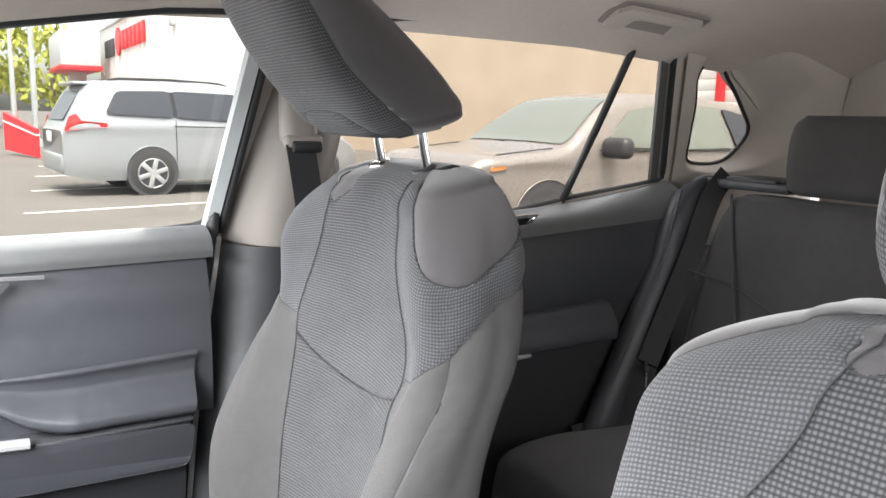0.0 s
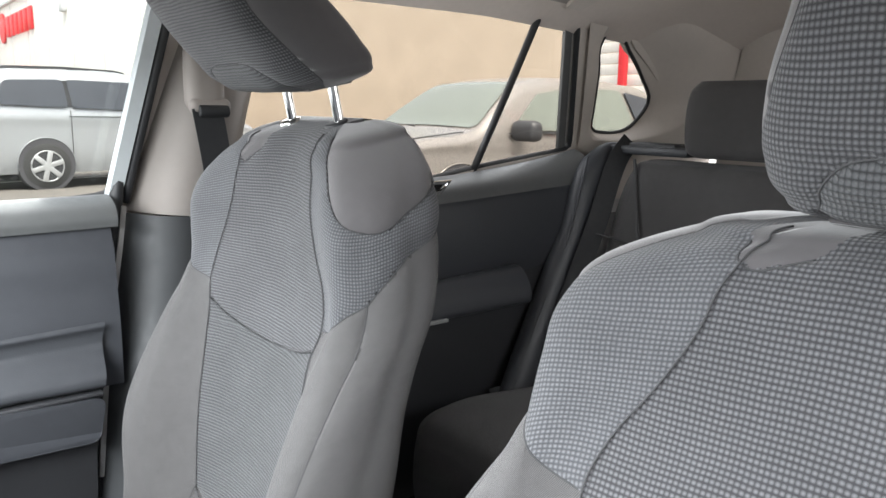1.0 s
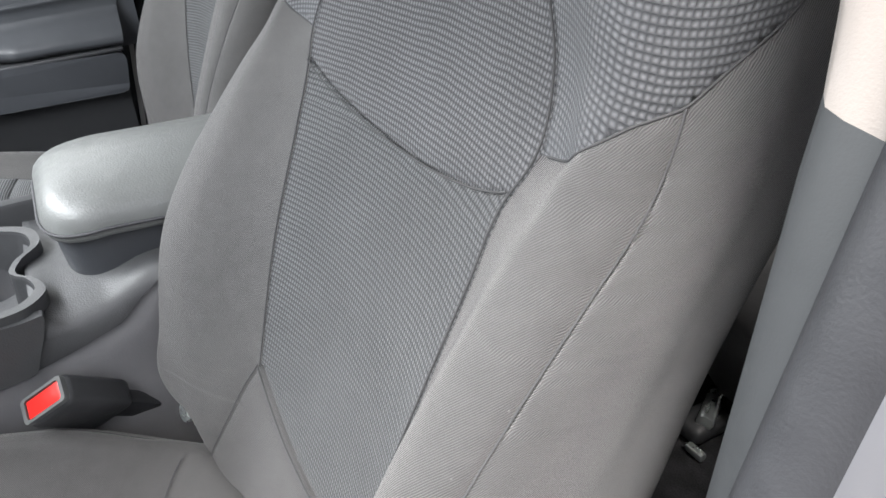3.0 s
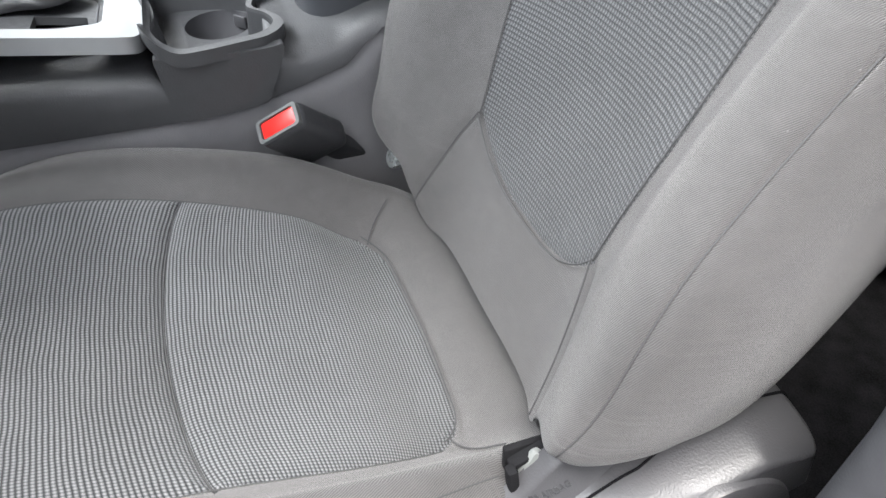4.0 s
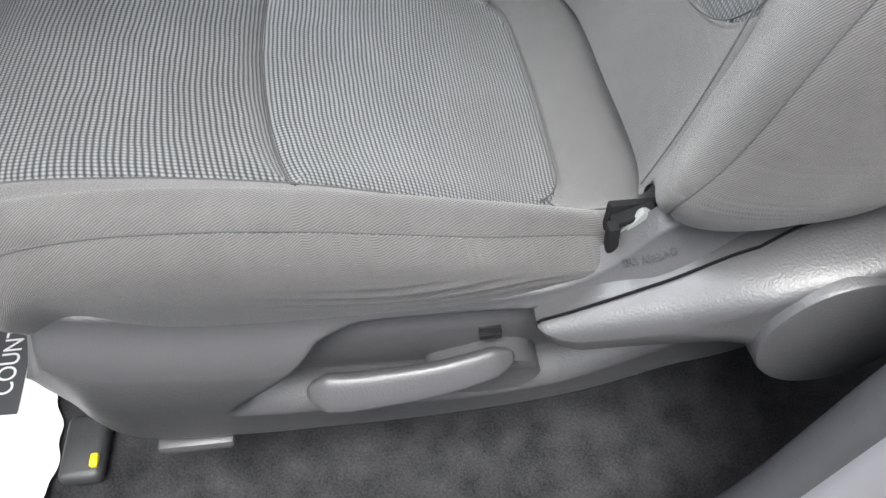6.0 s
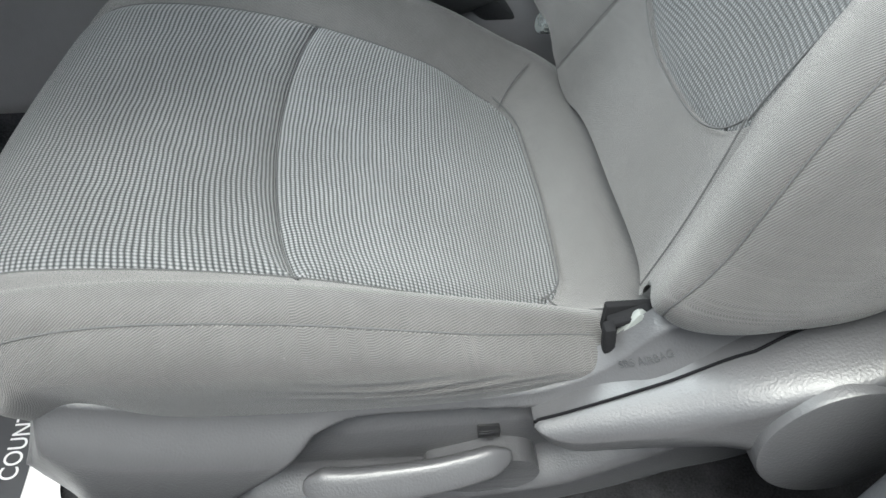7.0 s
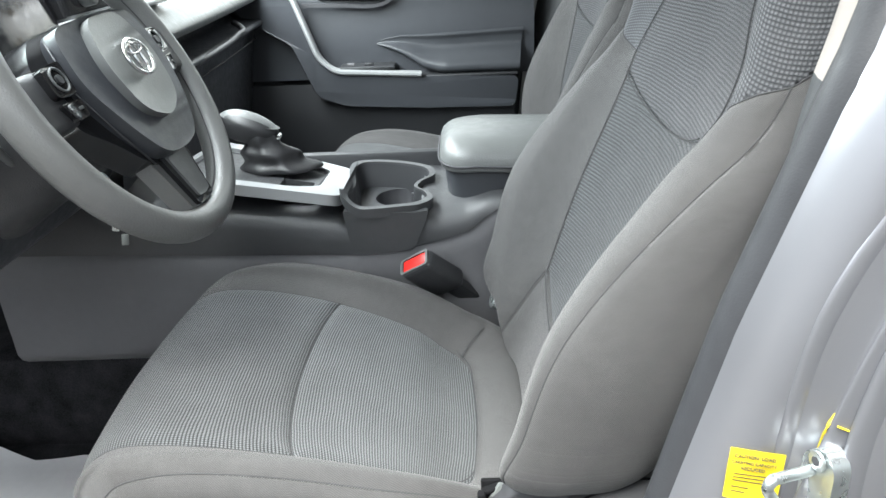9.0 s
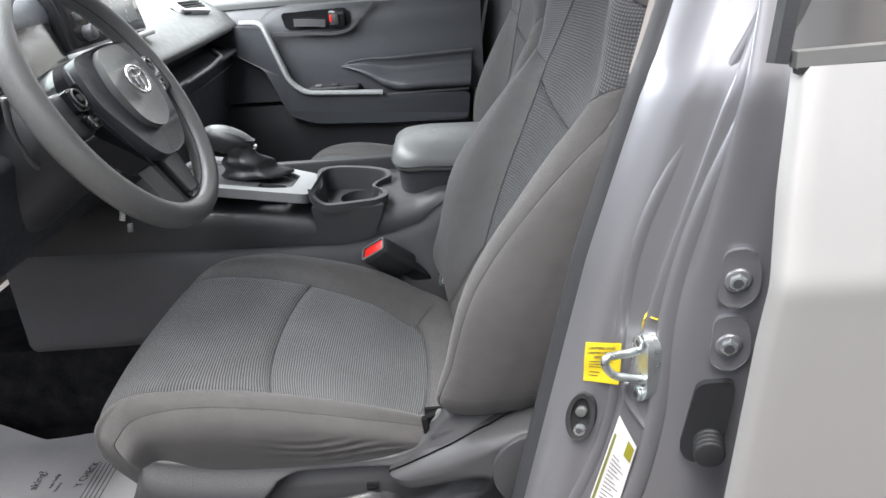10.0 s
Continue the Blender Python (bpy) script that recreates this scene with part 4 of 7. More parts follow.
    part("recline_handle", mesh_of("recline_handle", hv, [(i * kh + j, (i + 1) * kh + j, (i + 1) * kh + j + 1, i * kh + j + 1) for i in range(len(cols) - 1) for j in range(kh - 1)], GREYPL), None, seat, "grey plastic recline handle")
    # near-black tube laid on the surface draws the shaded gap over the handle
    gv, gf = sweep(np.array(top_line), [(.0010 * math.cos(a), .0010 * math.sin(a)) for a in np.linspace(0, 2 * math.pi, 8, endpoint=False)], up=(0, 0, 1))
    part("handle_gap_shade", mesh_of("handle_gap_shade", gv, gf, GAP_SHADE), None, seat, "dark line drawn for the shade above the handle")
    part("hinge_cover", cyl((g * .235, -.219, .668), (g * .2685, -.219, .668), .0515, .0500, n=64, bevel=.003), GREYPL, seat, "round grey plastic hinge cover")
    part("slot", rbox((g * .205, -.024, .6165), (.012, .015, .008), .001), GLOSSB, seat)
    part("hinge_bracket", rbox((g * .195, -.119, .6945), (.008, .032, .026), .004, rot=(28, 0, 0)), PALEPL, seat, "pale plastic hinge bracket")
    for c, q, r in (((g * .1985, -.0960, .684), (.010, .008, .042), (-6, 0, 0)), ((g * .192, -.108, .7045), (.010, .028, .005), (-22, 0, 0))):
        part("cushion_flap", rbox(c, q, .0029, rot=r), FELT_SHADE, seat, "black felt end of the cushion cover")
    # solid block in the flap's black stands for the shade behind the cushion
    part("hinge_gap_shade", rbox((g * .184, -.112, .686), (.006, .036, .044), .002), FELT_SHADE, seat, "black block for the shade behind the cushion")
    part("rail_foot", rbox((g * .208, .190, .512), (.018, .056, .012), .004), GREYPL, seat)
    d1 = Vector((0, -.028, .015)).normalized() if g < 0 else Vector((0, .028, -.015)).normalized()
    n1 = Vector((g, 0, 0))
    u1 = n1.cross(d1)
    m = Matrix(((d1.x, u1.x, n1.x, x + g * .0205), (d1.y, u1.y, n1.y, -.114), (d1.z, u1.z, n1.z, .6910), (0, 0, 0, 1)))
    w = text_on("lettering", "SRS AIRBAG", .0062, m, PLASTIC, seat, depth=.0005, label="raised airbag lettering")
    back = m.inverted()
    for q in w.data.vertices:
        p = m @ q.co
        q.co = back @ Vector((x + g * (off_at(p.y, p.z) + .0004 + .0006 * (q.co.z > 0)), p.y, p.z))


driver_seat = front_seat("driver_seat", "grey cloth driver seat with ribbed mesh panels, headrest lowered", -.36, 0.0, 0.0, low_head=.12)
seat_base(driver_seat, -1)
passenger_seat = front_seat("passenger_seat", "grey cloth front passenger seat with its headrest raised on chrome posts", .366, -.041, .045, upright=12.0, slide=-.05)
part("side_shield", rbox((-.236, .0, .60), (.02, .50, .10), .01), GREYPL, passenger_seat)
part("seat_rail", rbox((0, .03, .50), (.40, .50, .09), .02), PLASTIC, passenger_seat)
part("seat_rail", rbox((0, .03, .49), (.34, .44, .07), .02), PLASTIC, driver_seat)

# ---- car body: shell, doors, pillars ----
def side_x(z):
    return 0.815 - 0.32 * (z - 1.13) if z > 1.10 else 0.8246 + 0.06 * (1.10 - z)


WIN_FRONT = [(.62, 1.105), (.02, 1.125), (-.20, 1.134), (-.278, 1.142), (-.290, 1.150), (-.3535, 1.478), (-.345, 1.492), (-.21, 1.482), (0, 1.445), (.30, 1.345), (.55, 1.20)]
WIN_REAR = [(-.475, 1.118), (-.89, 1.131), (-1.10, 1.165), (-1.348, 1.197), (-1.364, 1.207), (-1.355, 1.24), (-1.276, 1.490), (-1.256, 1.505), (-.95, 1.511), (-.60, 1.503), (-.505, 1.494), (-.492, 1.48)]
WIN_QUARTER = rounded([(-1.414, 1.29), (-1.394, 1.38), (-1.372, 1.452), (-1.398, 1.490), (-1.48, 1.440), (-1.565, 1.376), (-1.620, 1.320), (-1.580, 1.258), (-1.476, 1.240), (-1.424, 1.252)], 40)
QUARTER_CUT = [(-1.49 + (a + 1.49) * (1.6 if a < -1.49 else 1.12), 1.368 + (b - 1.368) * 1.16) for a, b in WIN_QUARTER]
DOOR_GAP = [(.74, 1.07), (.75, .62), (.64, .42), (-.40, .42), (-.41, 1.04), (-.42, 1.20), (-.45, 1.47), (-.42, 1.50), (-.21, 1.484), (0, 1.447), (.30, 1.347), (.55, 1.20)]


def body_side(name, g, loop, holes, depth, material, label, extra=0.0):
    return part(name, plate(loop, holes, lambda a, b, d: (g * (side_x(b) + extra + d), a, b), depth), material, None, label, category="car body", kind="structure")


UPPER = [(.78, 1.06), (.78, 1.13), (.55, 1.30), (.30, 1.44), (0, 1.53), (-.4, 1.575), (-1.0, 1.59), (-1.5, 1.575), (-1.86, 1.50), (-1.98, 1.20), (-1.98, 1.06)]
body_side("wall_right", 1, UPPER, [WIN_FRONT, WIN_REAR, QUARTER_CUT], .02, BEIGE, "light grey-beige cabin side with three window openings")
UPPER_L = [(.78, .36), (.78, 1.13), (.55, 1.30), (.30, 1.44), (0, 1.53), (-.4, 1.575), (-1.0, 1.59), (-1.5, 1.575), (-1.86, 1.50), (-1.98, 1.20), (-1.98, .36)]
part("wall_left", plate(UPPER_L, [DOOR_GAP, [(-.56, 1.12), *WIN_REAR[1:9], (-.58, 1.50)], QUARTER_CUT], lambda a, b, d: (-(side_x(b) - .11 + d), a, b), .04), BEIGE, None, "cabin side with the open driver door gap", category="car body", kind="structure")
part("wall_lower_right", rbox((.86, -.6, .72), (.05, 2.7, .72), .01), PLASTIC, None, "dark lower cabin side", category="car body", kind="structure")
body_side("outer_skin_right", 1, [(1.1, .34)] + UPPER[1:10] + [(-1.98, .34)], [WIN_FRONT, WIN_REAR, QUARTER_CUT], .012, PAINT, "silver painted outer body side", .026)


def shade_loop(loop, g, off):
    return [(g * (side_x(b) + off), a, b) for a, b in loop]


def dense_loop(loop, n=120):
    p = np.array(loop + loop[:1], float)
    k = np.concatenate([[0], np.cumsum(np.linalg.norm(np.diff(p, axis=0), axis=1))])
    x = np.linspace(0, k[-1], n, endpoint=False)
    return [tuple(np.interp(x, k, p[:, i])[j] for i in range(p.shape[1])) for j in range(n)]


def window(name, loop, g, label, tint=GLASS_D, out=.030, bead=.0085):
    w = thing(name, label, "window", kind="structure")
    pane = plate(loop, [], lambda a, b, d: (g * (side_x(b) + out + d), a, b), .004)
    ob = part("pane", pane, tint, w)
    ob.visible_shadow = False
    tube("window_seal", dense_loop(shade_loop(loop, g, .010)), bead, RUBBER, w, closed=True, n=8)
    return w


window("window_1", WIN_FRONT, 1, "clear front passenger side window", GLASS)
w2 = window("window_2", WIN_REAR, 1, "clear rear passenger side window with a black divider bar")
tube("divider_bar", smooth_path([(side_x(1.16) + .010, -1.066, 1.155), (side_x(1.35) + .010, -1.118, 1.35), (side_x(1.506) + .010, -1.160, 1.515)], 20), .0105, RUBBER, w2, n=12, sy=.8)
bar("window_channel", [(side_x(1.2) + .014, -1.338, 1.2), (side_x(1.5) + .014, -1.246, 1.505)], [(-.012, -.004), (.012, -.004), (.012, .004), (-.012, .004)], SOFTG, w2, up=(1, 0, 0))
window("window_3", WIN_QUARTER, 1, "small rounded rear quarter window", out=.010, bead=.005)
window("window_4", WIN_QUARTER, -1, "small rounded rear quarter window", out=.010, bead=.005)

# dished trim that leads in to the quarter window
DISH = rounded([(-1.345, 1.455), (-1.375, 1.506), (-1.46, 1.526), (-1.58, 1.510), (-1.70, 1.462), (-1.80, 1.400), (-1.80, 1.318), (-1.70, 1.258), (-1.57, 1.226), (-1.46, 1.218), (-1.40, 1.228), (-1.385, 1.30), (-1.365, 1.38)], 40)


def edge_at(loop, c, th):
    """Where a ray from c at angle th leaves the outline."""
    q = np.asarray(loop, float) - np.asarray(c)
    d = np.array((math.cos(th), math.sin(th)))
    best = None
    for a, b in zip(q, np.roll(q, -1, 0)):
        e = b - a
        det = d[0] * -e[1] + e[0] * d[1]
        if abs(det) < 1e-12:
            continue
        r, u = (a[0] * -e[1] + e[0] * a[1]) / det, (d[0] * a[1] - d[1] * a[0]) / det
        if r > 0 and -1e-6 <= u <= 1 + 1e-6:
            best = r if best is None else max(best, r)
    return np.asarray(c) + d * best


def inboard(a):
    """How far the trim stands in from the body side: nothing at the door, more to the rear."""
    k = min(max((-1.38 - a) / .24, 0), 1)
    return .011 + .050 * k * k * (3 - 2 * k)


for g in (1, -1):
    dish = thing("c_pillar_trim", "light grey-beige dished trim round the quarter window", "trim", kind="structure")
    outer = [(-1.378, 1.190), (-1.362, 1.26), (-1.292, 1.50), (-1.272, 1.545), (-1.5, 1.56), (-1.86, 1.49), (-1.93, 1.215), (-1.65, 1.19)]
    vv, m, rows = [], 110, 26
    for k in range(m):
        th = 2 * math.pi * k / m
        e0, e1, e2 = (edge_at(q, (-1.475, 1.372), th) for q in (outer, DISH, WIN_QUARTER))
        for j in range(rows):
            t = j / (rows - 1)
            if t < .36:
                q = e0 + (e1 - e0) * t / .36
                deep = 0.0
            else:
                u = (t - .36) / .64
                q = e1 + (e2 - e1) * u
                deep = u * u * (3 - 2 * u) if u < .5 else 1 - .5 * (2 - 2 * u) ** 2
            vv.append((g * (side_x(q[1]) - inboard(q[0]) * (1 - deep) + .007 * deep), q[0], q[1]))
    part("panel", mesh_of("panel", vv, [(i * rows + j, ((i + 1) % m) * rows + j, ((i + 1) % m) * rows + j + 1, i * rows + j + 1) for i in range(m) for j in range(rows - 1)], BEIGE), None, dish, "smooth moulded panel with a dished recess")

# headliner and roof
def roof_z(x, y):
    return np.interp(y, [-2.0, -1.6, -1.0, -.4, .1, .45], [1.50, 1.565, 1.60, 1.60, 1.575, 1.52]) - 0.11 * (abs(x) / .71) ** 5.5


def roof_sheet(lift):
    xs, ys = np.linspace(-.72, .72, 37), np.linspace(-1.98, .45, 49)
    v = [(x, y, roof_z(x, y) + lift) for x in xs for y in ys]
    f = [(i * 49 + j, (i + 1) * 49 + j, (i + 1) * 49 + j + 1, i * 49 + j + 1) for i in range(36) for j in range(48)]
    return v, f


part("ceiling", mesh_of("ceiling", *roof_sheet(0), LINER), None, None, "grey cloth headliner", category="headliner", kind="structure")
part("roof_skin", mesh_of("roof_skin", *roof_sheet(.03), PAINT), None, None, "silver painted roof", category="car roof", kind="structure")

grab = thing("grab_handle", "light grey folding grab handle on the headliner", "grab handle")
def on_liner(drop):
    """A place under the headliner: a along the car, b from the window side inwards."""
    return lambda a, b, d: (.654 - .056 * b, a - .012 * b, float(roof_z(.654 - .056 * b, a)) - drop + d)


# darker plate, a little larger than the grip, painted as its soft shade
part("recess", plate(corners([(-.998, -.04), (-1.232, -.04), (-1.244, .5), (-1.232, 1.07), (-1.000, 1.07), (-.990, .5)], .02, 5), [], on_liner(.004), .004), WARMB, grab, "darker beige plate that draws the shade round the grip")
part("grip", plate(corners([(-1.010, -.02), (-1.052, -.02), (-1.058, .50), (-1.072, .60), (-1.160, .60), (-1.172, .50), (-1.178, -.02), (-1.222, -.02), (-1.230, .70), (-1.214, 1.02), (-1.018, 1.02), (-1.002, .70)], .016, 6), [], on_liner(.013), .009, .004, 4), BEIGE, grab)
for yy in (-1.031, -1.200):
    part("mount", rbox((.652, yy, float(roof_z(.652, yy)) - .006), (.016, .032, .012), .004, rot=(0, 35, 0)), BEIGE, grab)

# rear end: hatch frame with its window, floor, front closure
HATCH_WIN = [(-.42, 1.225), (.42, 1.225), (.36, 1.465), (-.36, 1.465)]
part("wall_back", plate([(-.80, .45), (.80, .45), (.74, 1.2), (.62, 1.52), (-.62, 1.52), (-.74, 1.2)], [HATCH_WIN], lambda a, b, d: (a, -1.95 + .30 * max(b - 1.1, 0) - d, b), .05), BEIGE, None, "light grey hatch trim round the rear window", category="hatch", kind="structure")
hw = thing("window_5", "rear hatch window", "window", kind="structure")
pane = part("pane", plate(HATCH_WIN, [], lambda a, b, d: (a, -1.975 + .30 * max(b - 1.1, 0) - d, b), .004), GLASS_D, hw)
pane.visible_shadow = False
tube("window_seal", dense_loop([(a, -1.95 + .30 * max(b - 1.1, 0), b) for a, b in HATCH_WIN]), .012, RUBBER, hw, closed=True)
part("floor", rbox((0, -.45, .395), (1.62, 3.1, .05), .01), CARPET, None, "dark carpeted car floor", category="carpet", kind="structure")
part("floor_tunnel", rbox((0, -.4, .50), (.22, 2.6, .20), .05), CARPET, None, "carpeted centre tunnel", category="carpet", kind="structure")
ws = thing("window_6", "sloping windscreen glass", "window", kind="structure")
pane = part("pane", plate([(-.68, .02), (.68, .02), (.58, .95), (-.58, .95)], [], lambda a, b, d: (a, 1.22 - .80 * b, 1.10 + .46 * b + d), .005), GLASS_T, ws)
pane.visible_shadow = False
part("wall_front", rbox((0, 1.18, .75), (1.64, .05, .72), .01), PLASTIC, None, "firewall closing the footwell", category="firewall", kind="structure")

# ---- front passenger door ----
def rpath(pts, n=40):
    return smooth_path(pts, n)


def side_loft(rows, ys, material, name, parent, label="", lean=0.0):
    """A trim panel as a sheet: rows of (x, z) from the top down, interpolated along y stations [(y, rows)]."""
    n = 44
    prof = np.array([smooth_path(r, n) for r in rows])
    yy = np.linspace(ys[0], ys[-1], 36)
    g = hermite(ys, prof, yy)
    v = [(g[i, j, 0], yy[i] + lean * (g[i, j, 1] - 1.12), g[i, j, 1]) for i in range(len(yy)) for j in range(n)]
    f = [(i * n + j, (i + 1) * n + j, (i + 1) * n + j + 1, i * n + j + 1) for i in range(len(yy) - 1) for j in range(n - 1)]
    return part(name, mesh_of(name, v, f, material), None, parent, label)


pdoor = thing("door_1", "closed front passenger door with dark trim, padded armrest and silver accent", "car door", kind="structure")
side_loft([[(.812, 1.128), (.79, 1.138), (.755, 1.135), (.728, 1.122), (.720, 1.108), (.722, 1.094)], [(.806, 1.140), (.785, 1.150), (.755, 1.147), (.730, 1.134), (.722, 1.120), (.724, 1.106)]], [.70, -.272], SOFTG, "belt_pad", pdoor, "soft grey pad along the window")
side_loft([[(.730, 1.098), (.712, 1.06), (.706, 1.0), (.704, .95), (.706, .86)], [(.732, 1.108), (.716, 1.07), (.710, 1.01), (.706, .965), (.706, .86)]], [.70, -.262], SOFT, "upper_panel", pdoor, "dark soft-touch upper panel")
# padded armrest: a tapering tip at the front, swelling to the rear
def arm_mesh(nv=36, nu=60):
    top = smooth_path([(.110, .9395), (.100, .946), (.068, .954), (-.02, .958), (-.13, .962), (-.236, .966)], nu)
    low = smooth_path([(.110, .9385), (.080, .928), (.036, .906), (.004, .884), (-.025, .8725), (-.12, .868), (-.222, .866)], nu)
    vv = []
    for i in range(nu):
        for j in range(nv):
            t = j / (nv - 1)
            e = .010 * max(0, (t - .85) / .15) ** 2 + .004 * max(0, (.1 - t) / .1) ** 2
            w = min(1, i / 30) ** .8
            k = min(max((t - .30) / .50, 0), 1)
            bul = (.010 * math.exp(-(t / .10) ** 2) + .004 + .038 * k * k * (3 - 2 * k)) * w
            q = top[i] * (1 - t) + low[i] * t
            vv.append((.703 - bul + e * 2.2 * w - .002, q[0], q[1]))
    return vv, [(i * nv + j, (i + 1) * nv + j, (i + 1) * nv + j + 1, i * nv + j + 1) for i in range(nu - 1) for j in range(nv - 1)]


part("armrest", mesh_of("armrest", *arm_mesh(), ARMV), None, pdoor, "padded dark vinyl armrest")
part("armrest_underside", rbox((.684, -.10, .866), (.05, .24, .006), .002), PLASTIC, pdoor)
# lower panel that swells out below the silver strip
low_out = corners([(.42, 1.062), (.338, 1.058), (.292, 1.050), (.238, .908), (.200, .879), (-.005, .867), (-.222, .860), (-.214, .786), (0, .790), (.19, .802), (.252, .826), (.30, .95), (.42, 1.02)], .016, 5)
part("lower_frame", plate(low_out, [], lambda a, b, d: (.655 + .25 * max(0, .86 - b) + .06 * max(0, a - .3) + d, a, b), .06, .012, 4), SOFT, pdoor, "swelling dark lower frame")
side_loft([[(.700, .85), (.702, .78), (.715, .70), (.735, .60), (.75, .45)], [(.70, .85), (.702, .78), (.715, .70), (.735, .60), (.75, .45)]], [.70, -.215], PLASTIC, "lower_panel", pdoor, "dark grained lower panel with pocket")
sil = np.array(corners([(.345, 1.068), (.292, 1.066), (.240, .916), (.205, .886), (-.008, .873)], .022, 8))[9:]
sil = [(.652 + .05 * max(0, b - 1.0), a, b) for a, b in [(.345, 1.068), (.325, 1.0675), *[tuple(q) for q in sil if q[0] > .012], (.004, .8735)]]
bar("silver_accent", sil, [(-.0062, -.010), (.0062, -.010), (.0062, .003), (.002, .008), (-.003, .008), (-.0062, .003)], SILVER, pdoor, up=(-1, 0, 0), label="satin silver accent strip")
bar("handle_strip", smooth_path([(.672, .300, 1.068), (.682, .272, 1.090), (.690, .240, 1.0975), (.700, .16, 1.099), (.703, .02, 1.099), (.706, -.03, 1.097)], 40), [(-.0022, -.003), (.0022, -.003), (.0022, .003), (-.0022, .003)], SIDE, pdoor, up=(-1, 0, 0), label="thin grey trim line")
bar("handle_bezel", smooth_path([(.686, .272, 1.034), (.690, .18, 1.030), (.692, .100, 1.0275), (.694, .076, 1.034), (.698, .050, 1.060), (.702, .016, 1.095)], 40), [(-.004, -.004), (.004, -.004), (.004, .005), (-.004, .005)], GREYPL, pdoor, up=(-1, 0, 0), label="raised bezel under the inner handle")
cup_l = corners([(.250, 1.082), (.080, 1.086), (.072, 1.052), (.092, 1.036), (.240, 1.041)], .012, 5)
part("handle_cup", plate(cup_l, [], lambda a, b, d: (.7035 + d, a, b), .004), GLOSSB, pdoor, "dark recessed handle cup")
bar("door_handle", smooth_path([(.690, .215, 1.058), (.684, .17, 1.056), (.684, .135, 1.052)], 16), [(-.009, -.004), (.009, -.004), (.009, .004), (-.009, .004)], GREYPL, pdoor, up=(-1, 0, 0), label="dark lever handle")
part("lock_housing", rbox((.690, .106, 1.061), (.014, .040, .042), .004), GLOSSB, pdoor)
part("lock_button", rbox((.681, .112, 1.060), (.006, .022, .026), .002), PLASTIC, pdoor)
part("lock_mark", rbox((.6775, .120, 1.064), (.002, .005, .018), .0005), REDPL, pdoor, "red lock mark")
part("switch_ledge", rbox((.678, .130, .892), (.05, .13, .009), .004), PLASTIC, pdoor)
part("window_switch", rbox((.664, .168, .900), (.012, .018, .006), .002), SIDE, pdoor)
part("window_switch", rbox((.664, .126, .900), (.012, .020, .006), .002), PLASTIC, pdoor)
tube("door_seal", rpath([(.75, -.205, .45), (.745, -.215, .70), (.742, -.240, .92), (.765, -.276, 1.10), (.78, -.286, 1.14), (.70, -.355, 1.475)], 50), .011, RUBBER, pdoor)
# frame colour paler than the body paint: outside sunlight is painted in
bar("window_frame", rpath([(.80, -.284, 1.135), (.69, -.348, 1.48)], 12), [(-.010, -.012), (.010, -.012), (.010, .012), (-.010, .012)], mat("sunlit_frame_paint", (.56, .60, .61), rough=.5, mottle=.03), pdoor, up=(1, 0, 0), label="silver window frame, sunlight put in its paler colour")
tube("frame_seal", rpath([(.792, -.303, 1.135), (.682, -.367, 1.48)], 12), .007, RUBBER, pdoor)
bar("jamb_strip", rpath([(.735, -.225, .70), (.735, -.250, .92), (.757, -.286, 1.10), (.77, -.294, 1.13)], 24), [(-.004, -.003), (.004, -.003), (.004, .003), (-.004, .003)], PAINT, pdoor, up=(1, 0, 0), label="pale painted door edge")
part("outer_panel", rbox((.885, .2, .72), (.04, .95, .80), .03), PAINT, pdoor)
part("inner_core", rbox((.80, .2, .76), (.12, .90, .66), .03), PLASTIC, pdoor)

# right centre pillar with belt
bpil = thing("b_pillar_right", "centre pillar with light grey-beige upper and dark lower trim", "pillar", kind="structure")
side_loft([[(.70, 1.50), (.715, 1.43), (.732, 1.30), (.752, 1.18), (.764, 1.118)], [(.67, 1.50), (.683, 1.43), (.70, 1.30), (.722, 1.18), (.735, 1.112)], [(.69, 1.50), (.708, 1.43), (.73, 1.30), (.75, 1.18), (.764, 1.108)]], [-.302, -.40, -.485], WARMB, "upper_trim", bpil, "light grey-beige upper trim", lean=-.185)
side_loft([[(.764, 1.118), (.760, 1.05), (.745, .95), (.725, .87), (.725, .70), (.75, .45)], [(.735, 1.112), (.728, 1.05), (.715, .95), (.69, .88), (.695, .70), (.72, .45)], [(.764, 1.108), (.76, 1.05), (.75, .95), (.735, .88), (.735, .70), (.75, .45)]], [-.285, -.38, -.485], TRIMG, "lower_trim", bpil, "dark grey lower trim", lean=-.185)
rb = thing("seat_belt_right", "black front seat belt hanging from a beige pillar loop", "seat belt")
part("loop_cover", rbox((.694, -.405, 1.335), (.045, .062, .11), .022, seg=6), WARMB, rb, "rounded beige loop cover")
part("loop", rbox((.680, -.408, 1.290), (.022, .066, .026), .0105, seg=4), WARMB, rb)
part("webbing_fold", cyl((.670, -.386, 1.283), (.670, -.434, 1.283), .0095, n=20, bevel=.003), BELT, rb, "black webbing folded through the loop")
bar("webbing", rpath([(.672, -.40, 1.29), (.675, -.415, 1.20), (.68, -.43, 1.0), (.69, -.45, .75)], 24), [(-.024, -.001), (.024, -.001), (.024, .001), (-.024, .001)], BELT, rb, up=(1, 0, 0))

